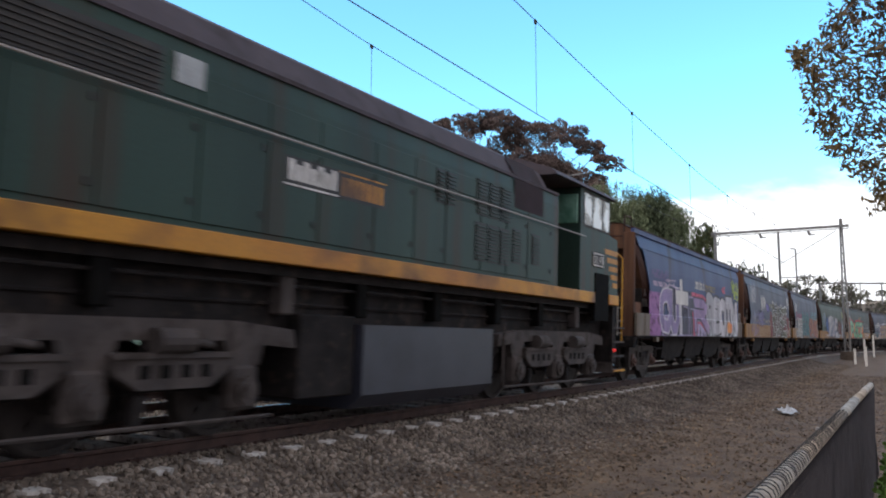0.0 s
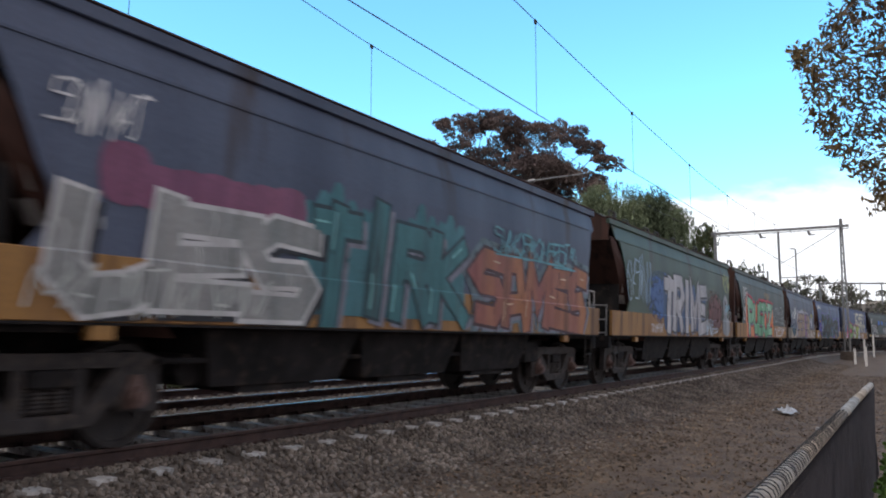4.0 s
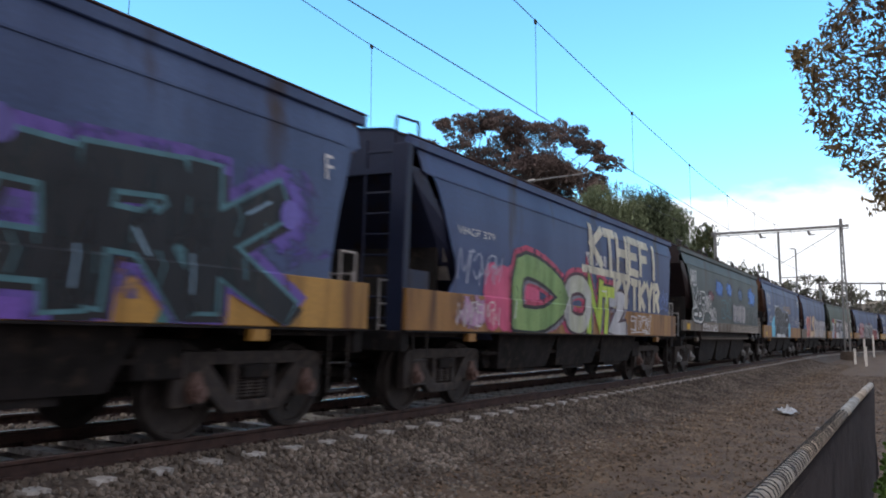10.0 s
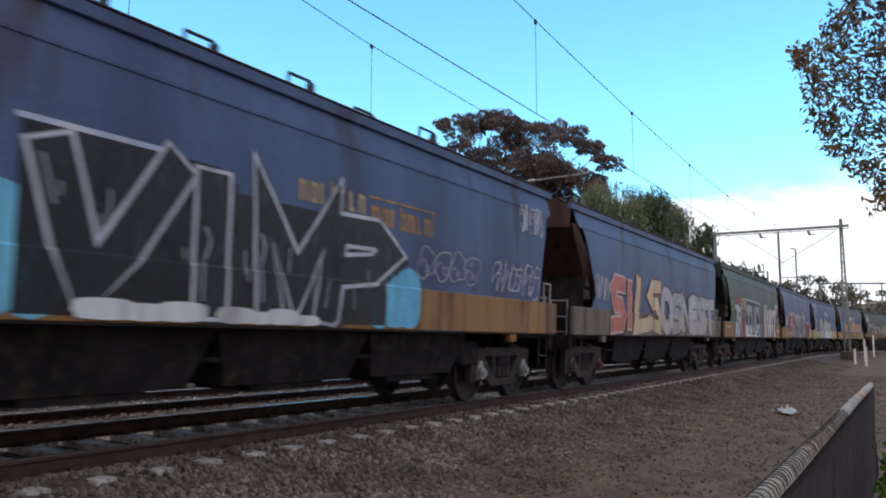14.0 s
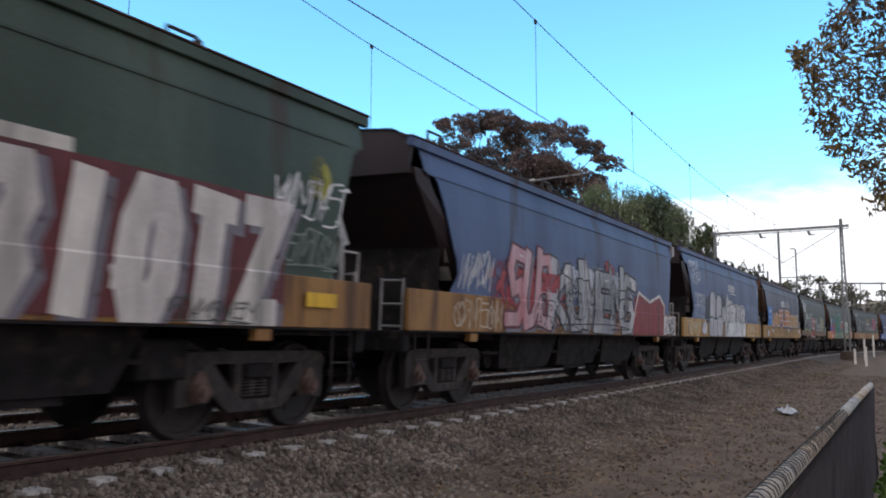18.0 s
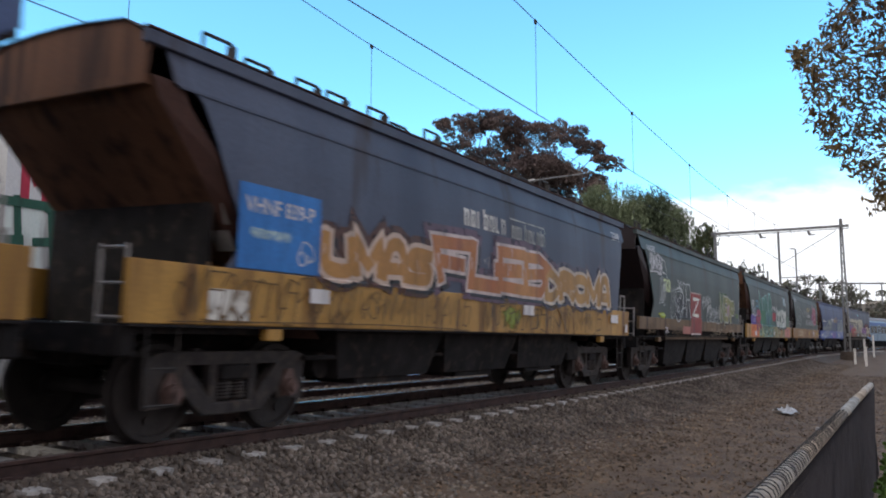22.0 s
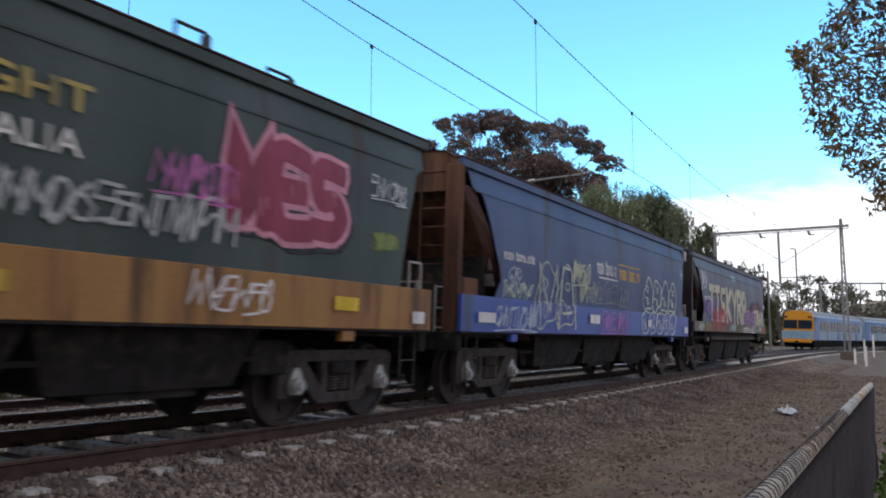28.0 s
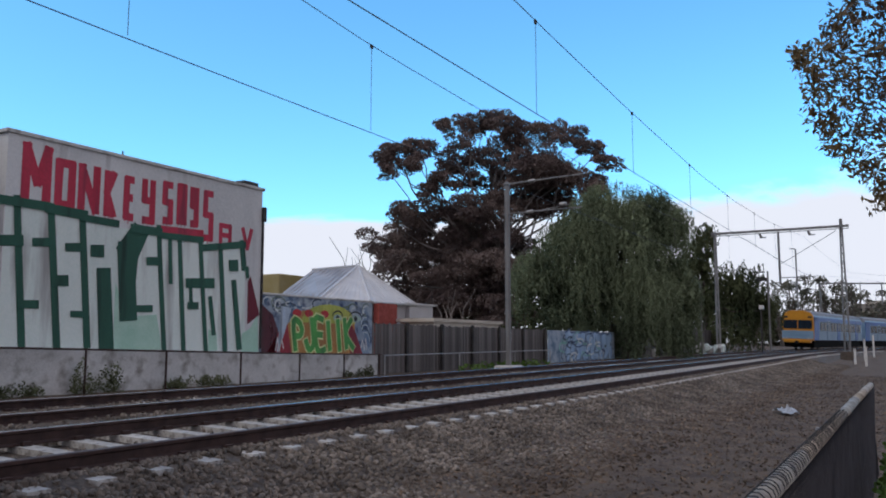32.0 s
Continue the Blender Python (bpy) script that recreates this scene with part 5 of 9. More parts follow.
def paint_wagon_7(rng, side):
    g_splash(rng, side, 1.1, 4.0, 1.2, 2.7, "3c3ca0", "4a3a98")
    g_splash(rng, side, 2.5, 13.0, 1.2, 2.8, "5c4a98", "3c5070")
    for k in range(9):
        x = 2.9 + 1.05 * k + rng.uniform(-0.2, 0.2)
        decal("sprayed_patch", [[(x - 0.3, 1.16), (x + 0.3, 1.16), (x + 0.05, 1.85)]], paint(("6c50a8", "b07c34", "3c6c70")[k % 3]), side, 3.2)
    g_piece(rng, side, 2.4, 8.0, 1.2, 2.95, 4, "bubble", "0a1014", "101a20", "3c7470", "5c4a98", None, word="OASM")
    g_piece(rng, side, 7.6, 12.4, 1.2, 2.7, 4, "wild", "0a0e16", "10161e", "4c7884", "5c4a98", "88a8c0", word="PARK")
    for x, z in ((3.1, 2.3), (4.4, 2.45), (7.9, 1.95)):
        g_panel(rng, side, x, x + 0.3, z - 0.28, z + 0.1, "3c8480", "34508c", 8.5)
    for x, z in ((5.9, 2.75), (9.3, 2.6), (12.6, 2.35)):
        decal("sprayed_patch", [blob(rng, x, z, 0.16, 0.16, 14, 0.05, 2.0)], paint("6c64b4"), side, 9)
    g_splash(rng, side, 7.3, 8.4, 1.2, 2.9, "6c50a8")
    g_splash(rng, side, 11.9, 13.1, 1.9, 2.9, "5c50a0")
    g_word(rng, side, "OLDMATEZY", 0.6, 2.4, 3.24, 3.5, "d6d6da", 0.01)
    g_word(rng, side, "VHGF 413 X", 1.15, 2.4, 2.3, 2.47, "d0b038", 0.01)
    g_outline(rng, side, 1.85, 2.05, 1.9, 2.15, 1, "d0b038", 0.02)
    g_panel(rng, side, 0.2, 0.72, 1.24, 1.46, "c8c8d0", None, 9)
    g_splash(rng, side, 0.5, 1.1, 1.2, 1.66, "a088c8")
    g_tag(rng, side, 1.1, 2.2, 1.24, 1.66, "4a3c28", 5, 0.05)
    g_tag(rng, side, 2.4, 2.9, 1.6, 2.3, "d6d6da", 3)
    g_word(rng, side, "F", 13.2, 13.35, 2.85, 3.15, "d6d6da")


def paint_wagon_8(rng, side):
    g_word(rng, side, "VHGF 379", 1.2, 2.45, 2.6, 2.72, "d6d6da")
    g_tag(rng, side, 1.2, 2.6, 1.9, 2.4, "a8b0c8", 4, 0.035)
    g_cloud(rng, side, 2.2, 4.2, 1.18, 2.5, "b03c68", "c05078")
    g_piece(rng, side, 3.2, 5.6, 1.17, 2.55, 1, "bubble", "54783c", "88a868", "1c1c1c", "a83858", "e0e8d8", word="D")
    g_piece(rng, side, 5.5, 6.9, 1.17, 2.35, 1, "bubble", "b4b8bc", "98a078", "3c1c2c", "a83858", "f0f0f0", word="O")
    g_piece(rng, side, 6.8, 8.4, 1.17, 2.3, 2, "wild", "8cac24", "a8c040", "1c2010", "a83858", "e4ece0", word="NT")
    g_piece(rng, side, 8.3, 9.3, 1.17, 2.1, 1, "bubble", "b8bcc0", "9ca0a8", "3c2434", None, None, word="Z")
    g_roller(rng, side, "KTHEFI", 7.0, 12.4, 2.58, 3.5, 0.2, "c4c2ae", None, 0.1, 6)
    g_roller(rng, side, "KYTKYR", 8.5, 12.4, 1.75, 2.5, 0.2, "c4c2ae", None, 0.0, 6)
    g_panel(rng, side, 6.5, 9.8, 2.42, 2.58, "c4c2ae", None, 4)
    g_bars(rng, side, 6.8, 8.1, 2.62, 2.92, "e6e6e0", 7)
    g_bars(rng, side, 8.2, 9.7, 2.62, 2.92, "4a4a5c", 7)
    g_tag(rng, side, 9.8, 11.4, 1.25, 1.62, "d6d6da", 5, 0.04)
    g_splash(rng, side, 8.2, 9.4, 1.2, 1.7, "7c6488")
    g_tag(rng, side, 12.3, 13.2, 1.9, 2.3, "5c78b8", 4)
    g_splash(rng, side, 1.1, 2.4, 1.2, 1.7, "b08cb0")
    g_tag(rng, side, 1.2, 2.6, 1.25, 1.6, "d6d6da", 5)


def paint_wagon_9(rng, side):
    g_tag(rng, side, 0.75, 1.6, 2.7, 3.2, "d6d6da", 4, 0.04)
    g_piece(rng, side, 1.2, 2.8, 2.0, 2.55, 3, "wild", "2a3232", "343c3c", "c8cccc", word="MUR")
    g_piece(rng, side, 1.1, 2.5, 1.64, 2.05, 2, "bubble", "2a3232", "343c3c", "c8cccc", word="CD")
    g_tag(rng, side, 2.8, 3.6, 2.0, 2.5, "d6d6da", 4, 0.04)
    g_tag(rng, side, 3.5, 4.5, 1.72, 2.1, "d6d6da", 4, 0.035)
    g_splash(rng, side, 4.5, 6.0, 2.5, 3.2, "3468b8", "2c5898")
    g_splash(rng, side, 6.5, 7.6, 2.6, 3.2, "3c74c4", "3060a8")
    g_splash(rng, side, 8.7, 9.8, 2.5, 3.1, "38608c")
    g_splash(rng, side, 11.0, 12.8, 2.4, 3.2, "4484d0", "386cb8")
    g_outline(rng, side, 5.4, 7.4, 1.8, 2.5, 2, "40707c", 0.05)
    g_piece(rng, side, 7.6, 10.2, 1.66, 2.4, 4, "block", "9a9a9c", "88888c", "505458")
    g_tag(rng, side, 10.2, 13.0, 1.8, 2.4, "70787c", 6)
    g_tag(rng, side, 2.3, 4.7, 1.36, 1.56, "d6d6da", 12, 0.03)
    g_panel(rng, side, 0.2, 0.6, 1.36, 1.54, "d8a820", None, 11)
    g_tag(rng, side, 7.0, 13.0, 1.36, 1.58, "b8b0a4", 20, 0.025)
    g_splash(rng, side, 3.2, 4.4, 2.3, 2.7, "5c2c38")


def paint_wagon_10(rng, side):
    g_cloud(rng, side, 2.3, 3.7, 1.17, 2.25, "58a8d0", "6cb8dc")
    g_cloud(rng, side, 8.0, 9.1, 1.17, 2.2, "54a4d0", "64b0d8")
    g_panel(rng, side, 3.35, 5.4, 1.2, 2.68, "0c0d12", "14161c", 3.4)
    g_panel(rng, side, 5.3, 8.35, 1.2, 2.46, "0c0d12", "14161c", 3.5)
    g_panel(rng, side, 3.3, 4.9, 2.68, 2.73, "c4ccd8", "8898c0", 3.6)
    g_cloud(rng, side, 3.95, 5.2, 1.17, 1.36, "d0d8e0", "b8c8dc", 9)
    g_cloud(rng, side, 5.5, 6.9, 1.17, 1.34, "d0d8e0", "b8c8dc", 9)
    g_piece(rng, side, 3.4, 8.4, 1.17, 2.66, 4, "wild", "0c0d12", "181a20", "b8c0cc", None, "9098a4", word="VIMP")
    g_splash(rng, side, 4.0, 5.6, 1.16, 1.4, "d0d8e0")
    g_splash(rng, side, 6.2, 7.2, 1.16, 1.4, "d0d8e0")
    g_bars(rng, side, 6.6, 7.9, 2.55, 2.85, "b09c70", 7)
    g_bars(rng, side, 8.0, 9.5, 2.45, 2.75, "b08430", 7, True)
    g_outline(rng, side, 9.1, 10.9, 1.85, 2.3, 4, "a0a0a8", 0.03)
    g_tag(rng, side, 11.3, 13.2, 1.8, 2.3, "b0b0b8", 6)
    g_tag(rng, side, 12.5, 13.4, 2.9, 3.4, "d6d6da", 4)
    g_word(rng, side, "VHGF", 1.2, 1.9, 2.35, 2.5, "d6d6da")
    g_tag(rng, side, 1.0, 1.9, 2.8, 3.2, "d6d6da", 4)
    g_panel(rng, side, 0.3, 0.65, 1.25, 1.42, "d8a830", None, 11)
    g_tag(rng, side, 1.3, 2.3, 1.9, 2.2, "a8a8b0", 4)


def paint_wagon_11(rng, side):
    g_piece(rng, side, 2.2, 4.0, 1.2, 2.6, 2, "wild", "a84c4c", "b86c60", "d8b8b0", word="SI")
    g_piece(rng, side, 4.0, 6.3, 1.2, 2.7, 2, "wild", "c8b898", "b8a080", "70403c", word="LS")
    g_piece(rng, side, 6.4, 13.0, 1.2, 2.45, 7, "bubble", "b0b0b8", "94949c", "3c3c48", None, "dcdce0", word="OSNEST")
    g_tag(rng, side, 1.1, 2.2, 1.9, 2.4, "d6d6da", 4)
    g_outline(rng, side, 6.0, 13.0, 1.2, 1.7, 9, "c8b490", 0.03)


def paint_wagon_12(rng, side):
    decal("sprayed_patch", [[(2.3, 1.17), (3.9, 1.17), (3.55, 2.2), (3.2, 2.62), (2.7, 2.75), (2.2, 2.6)]], paint("9c2830", "84242c"), side, 3)
    g_piece(rng, side, 1.9, 3.1, 1.2, 2.45, 2, "wild", "8c9498", "a8b0b4", "343c40", None, None, word="ZR")
    g_panel(rng, side, 1.8, 2.75, 1.17, 1.68, "a8b4c4", "8c98a8", 7.8, 0.15)
    g_tag(rng, side, 3.1, 4.1, 2.25, 2.62, "c8cc98", 4, 0.055)
    g_tag(rng, side, 3.4, 4.0, 1.9, 2.15, "70786c", 4, 0.04)
    g_splash(rng, side, 3.6, 4.1, 1.2, 1.66, "b08030")
    g_panel(rng, side, 4.05, 7.75, 1.2, 2.62, "14151c", "22242e", 3)
    decal("mural_line", ribbon([(4.02, 1.2), (4.08, 2.66), (5.8, 2.66), (7.75, 2.60), (7.6, 1.2)], 0.055), paint("b4b8c8"), side, 8.4)
    g_cloud(rng, side, 4.2, 7.5, 1.17, 1.74, "d0d0d4", "b8b8bc", 4)
    g_roller(rng, side, "TUC", 4.3, 7.6, 1.35, 2.45, 0.27, "a0a0a4", "808088", 0.08, 6, 0.0, "0c0c10")
    g_tag(rng, side, 4.2, 5.2, 2.1, 2.4, "c0c4c8", 5, 0.04)
    g_tag(rng, side, 5.6, 6.6, 1.8, 2.3, "8890a0", 5, 0.03)
    g_panel(rng, side, 7.7, 8.3, 1.17, 1.68, "587890", "48647c", 4)
    g_panel(rng, side, 8.3, 9.2, 1.17, 1.68, "8c4438", "74342c", 4)
    g_panel(rng, side, 8.9, 12.5, 1.2, 2.5, "5c2428", "4c2024", 3)
    g_panel(rng, side, 8.9, 9.9, 2.5, 2.62, "c0bcb4", None, 3)
    g_roller(rng, side, "BIOTZ", 8.95, 12.5, 1.17, 2.42, 0.30, "ccc8c0", "b0aca8", 0.12, 6, 0.0, "6c6870")
    g_tag(rng, side, 12.2, 13.5, 2.35, 2.8, "d6d6da", 5, 0.035)
    g_tag(rng, side, 12.5, 13.4, 1.85, 2.2, "788078", 5)
    g_splash(rng, side, 12.9, 13.3, 2.5, 3.1, "8c8c34")
    g_panel(rng, side, 12.85, 13.4, 1.38, 1.54, "e0a828", None, 11)
    g_tag(rng, side, 10.9, 12.0, 1.2, 1.4, "404440", 6, 0.02)
    g_tag(rng, side, 1.1, 1.9, 2.2, 2.5, "98986c", 4)
    g_panel(rng, side, 0.2, 0.8, 1.5, 1.55, "c8c4b8", None, 9)


def paint_wagon_13(rng, side):
    g_splash(rng, side, 2.2, 6.0, 1.2, 2.5, "a02c34", "7c2830")
    g_splash(rng, side, 3.8, 10.5, 1.8, 2.6, "b0b4bc", "8c98a8")
    g_piece(rng, side, 2.9, 4.8, 1.18, 2.62, 3, "wild", "b8b0b4", "a8646c", "5c2830", None, "d8d4d4", word="SUB")
    g_panel(rng, side, 4.3, 5.2, 1.9, 2.25, "902830", "782430", 8.2, 0.25)
    g_piece(rng, side, 4.7, 10.0, 1.17, 2.62, 6, "wild", "b8babc", "787c84", "1c1c20", None, "dcdcdc", word="KUMENS")
    g_tag(rng, side, 5.0, 9.6, 1.4, 2.3, "242428", 9, 0.045)
    decal("sprayed_patch", [[(9.9, 1.17), (12.8, 1.17), (12.9, 2.0), (12.3, 2.15), (11.4, 1.95), (10.6, 2.2), (10.1, 2.05)]], paint("84282c", "6c2428"), side, 7.9)
    decal("mural_line", ribbon([(10.0, 1.6), (10.4, 2.2), (11.4, 2.0), (12.3, 2.2), (12.8, 1.95), (12.75, 1.2)], 0.07), paint("c8c4c0"), side, 8.6)
    g_splash(rng, side, 7.8, 8.7, 2.4, 2.8, "7c2830")
    g_panel(rng, side, 12.7, 13.9, 1.18, 1.68, "c4c4c4", None, 9)
    g_tag(rng, side, 12.8, 13.8, 1.22, 1.64, "202024", 5, 0.05)
    g_outline(rng, side, 4.0, 6.5, 1.2, 1.8, 5, "181818", 0.03)
    g_tag(rng, side, 1.2, 2.2, 1.8, 2.4, "d6d6da", 5)
    g_tag(rng, side, 1.0, 2.6, 1.2, 1.62, "c8b8a0", 6)
    g_splash(rng, side, 2.4, 13.0, 1.2, 1.7, "a0988c", "7c3c3c")


def paint_wagon_14(rng, side):
    g_tag(rng, side, 0.7, 2.0, 3.28, 3.5, "b8c0cc", 5, 0.04)
    g_tag(rng, side, 0.9, 2.2, 2.75, 3.2, "b8c4d4", 5)
    g_tag(rng, side, 1.2, 2.7, 2.15, 2.5, "d6d6da", 6)
    g_tag(rng, side, 1.2, 2.7, 1.8, 2.1, "a8b8d0", 7)
    g_cloud(rng, side, 2.9, 6.2, 1.6, 2.7, "1c2434", "202a3c", 2.2)
    for x, z, rx, rz, k in ((3.95, 2.1, 0.42, 0.56, 4.0), (4.95, 2.15, 0.44, 0.42, 4.3), (3.75, 1.48, 0.46, 0.31, 4.6), (4.35, 1.45, 0.40, 0.29, 5.0), (5.1, 1.50, 0.46, 0.34, 5.3), (5.75, 1.95, 0.22, 0.28, 4.2)):
        b = blob(rng, x, z, rx, rz, 18, 0.04, 2.8, 0.12)
        decal("mural_outline", [grow(b, 0.05)], paint("181c26"), side, k)
        decal("mural_fill", [b], paint("b8bac0", "8c8e96"), side, k + 0.15)
    jag = [(5.85, 1.17), (5.95, 1.9), (6.3, 2.5), (6.55, 2.72), (6.8, 2.45), (7.2, 2.5), (7.7, 2.35), (8.4, 2.42), (9.0, 2.36), (9.6, 2.42), (10.15, 2.25), (10.1, 1.17)]
    decal("mural_outline", [grow(jag, 0.05)], paint("20242e"), side, 4.0)
    decal("mural_fill", [jag], paint("bcbec2", "84868c"), side, 4.4)
    g_piece(rng, side, 6.3, 9.9, 1.4, 2.35, 5, "wild", "a8aab0", "c4c6ca", "686a74", word="CRUIS")
    g_panel(rng, side, 5.95, 10.05, 1.17, 1.66, "ccd0d4", "b8bcc0", 8.5, 0.12)
    g_bars(rng, side, 6.85, 8.1, 2.8, 3.12, "dcdcdc", 7)
    g_panel(rng, side, 7.0, 8.1, 2.72, 2.75, "dcdcdc", None, 10)
    g_tag(rng, side, 10.3, 13.4, 1.8, 2.45, "98a4c0", 8)
    g_word(rng, side, "F", 13.3, 13.48, 2.9, 3.2, "d6d6da")
    g_tag(rng, side, 10.4, 12.4, 1.25, 1.66, "d8cca8", 7)
    g_tag(rng, side, 0.2, 1.8, 1.22, 1.64, "e0d0b0", 6, 0.04)
    g_tag(rng, side, 5.9, 6.5, 1.2, 1.75, "1c1c20", 3, 0.04)
    g_tag(rng, side, 9.8, 10.1, 1.7, 2.0, "1c1c20", 3, 0.03)
    g_splash(rng, side, 2.2, 3.2, 1.2, 1.7, "c0c4cc")


def paint_wagon_15(rng, side):
    g_panel(rng, side, 1.12, 2.43, 1.73, 2.6, "2c78c0", "2868ac", 6)
    g_word(rng, side, "VHNF 839-P", 1.2, 2.3, 2.3, 2.47, "dce4ec", 0.01)
    g_tag(rng, side, 1.3, 1.9, 2.05, 2.15, "b0cce4", 8, 0.012)
    g_outline(rng, side, 2.05, 2.3, 1.82, 2.08, 1, "dce4ec", 0.02)
    g_piece(rng, side, 2.45, 4.9, 1.74, 2.3, 4, "bubble", "8c6430", "a87c40", "c8b4a4", "4c3028", word="UMAS")
    g_piece(rng, side, 5.0, 9.0, 1.74, 2.6, 4, "wild", "94502c", "a87844", "c4b8b4", "5c4858", word="FLEB")
    g_piece(rng, side, 9.0, 12.7, 1.74, 2.4, 5, "bubble", "94703c", "a8844c", "bcb0a0", "4c4858", None, word="DROMA")
    g_bars(rng, side, 5.9, 7.4, 2.75, 3.08, "d0d0cc", 7)
    g_bars(rng, side, 7.6, 9.0, 2.72, 3.02, "9a9c98", 8, True)
    g_word(rng, side, "ZAPP", 13.0, 13.55, 3.3, 3.48, "dcdcdc")
    g_tag(rng, side, 0.3, 6.0, 1.22, 1.66, "5c4420", 20, 0.025)
    g_tag(rng, side, 6.5, 12.0, 1.22, 1.64, "54401c", 16, 0.035)
    g_panel(rng, side, 8.0, 8.45, 1.46, 1.63, "dcdcd8", None, 11)
    g_panel(rng, side, 12.7, 13.2, 1.42, 1.6, "dcdcd8", None, 11)
    g_panel(rng, side, 0.75, 1.3, 1.2, 1.5, "d0d0c8", None, 9, 0.2)
    g_panel(rng, side, 13.75, 13.93, 1.22, 1.4, "e0e0dc", None, 11)
    g_panel(rng, side, 2.25, 2.6, 1.42, 1.58, "dcdcd8", None, 11)
    g_splash(rng, side, 7.2, 8.0, 1.2, 1.6, "8c9c38")


def paint_wagon_16(rng, side):
    g_word(rng, side, "RAVERZ", 0.75, 1.5, 3.32, 3.5, "dcdcdc")
    g_tag(rng, side, 0.8, 1.9, 2.85, 3.28, "c8c8cc", 6, 0.055)
    g_roller(rng, side, "A", 1.95, 2.55, 2.72, 3.22, 0.045, "b8bcbc")
    g_tag(rng, side, 1.6, 2.25, 2.07, 2.68, "a8b0b0", 4, 0.035)
    g_roller(rng, side, "FKB", 2.15, 2.87, 2.36, 2.70, 0.075, "c4d0a4", "b4c494")
    g_tag(rng, side, 2.75, 3.3, 1.62, 2.5, "9ca4a4", 3, 0.03)
    g_cloud(rng, side, 3.45, 5.1, 1.66, 2.45, "20262c", "2a3036")
    g_outline(rng, side, 3.35, 4.25, 1.58, 2.6, 1, "c4c8c8", 0.05)
    g_roller(rng, side, "AR", 4.2, 5.25, 1.72, 2.72, 0.045, "b8bcbc")
    g_tag(rng, side, 3.6, 4.2, 2.45, 2.75, "c4c8c8", 3, 0.03)
    g_panel(rng, side, 5.24, 6.66, 1.22, 2.48, "8c302c", "7c2c28", 5)
    g_panel(rng, side, 5.24, 6.5, 1.20, 1.245, "d0c8c0", None, 7)
    g_panel(rng, side, 5.3, 6.66, 2.46, 2.49, "b8a098", None, 7)
    g_roller(rng, side, "Z", 5.5, 6.4, 1.75, 2.35, 0.12, "d8d0c8", None, 0.1, 7)
    g_tag(rng, side, 6.8, 8.1, 2.05, 2.44, "c0c4c4", 8, 0.03)
    g_tag(rng, side, 7.4, 9.4, 1.67, 2.1, "b4b8b8", 8, 0.03)
    g_panel(rng, side, 9.55, 10.95, 2.32, 2.70, "34502e", "46603a", 3, 0.2)
    g_cloud(rng, side, 9.5, 10.2, 1.75, 2.3, "8c8e88", "6c7068", 3.4)
    g_piece(rng, side, 9.7, 12.2, 1.66, 2.55, 4, "wild", "58683c", "84804c", "a8a898", None, "c8b8b0", word="NERP")
    g_cloud(rng, side, 10.9, 11.3, 1.9, 2.4, "a88c8c", "8c7878", 8.4)
    g_cloud(rng, side, 12.6, 13.1, 1.85, 2.05, "4c6434", "3c5430")
    g_outline(rng, side, 13.12, 13.45, 2.25, 2.5, 1, "a8acac", 0.02)
    g_word(rng, side, "F", 13.42, 13.56, 2.95, 3.18, "b0b4b4")
    g_splash(rng, side, 1.65, 2.35, 1.62, 1.80, "98a83c")
    g_panel(rng, side, 4.2, 5.2, 1.22, 1.44, "a86c60", "98584c", 3)
    g_tag(rng, side, 0.4, 1.2, 1.22, 1.44, "5c4828", 5, 0.04)
    g_roller(rng, side, "X", 2.25, 2.55, 1.22, 1.42, 0.04, "d0c8c8")
    g_tag(rng, side, 2.9, 4.1, 1.22, 1.42, "5c4828", 6, 0.04)
    g_tag(rng, side, 8.0, 12.0, 1.22, 1.42, "9a8a70", 8, 0.03)


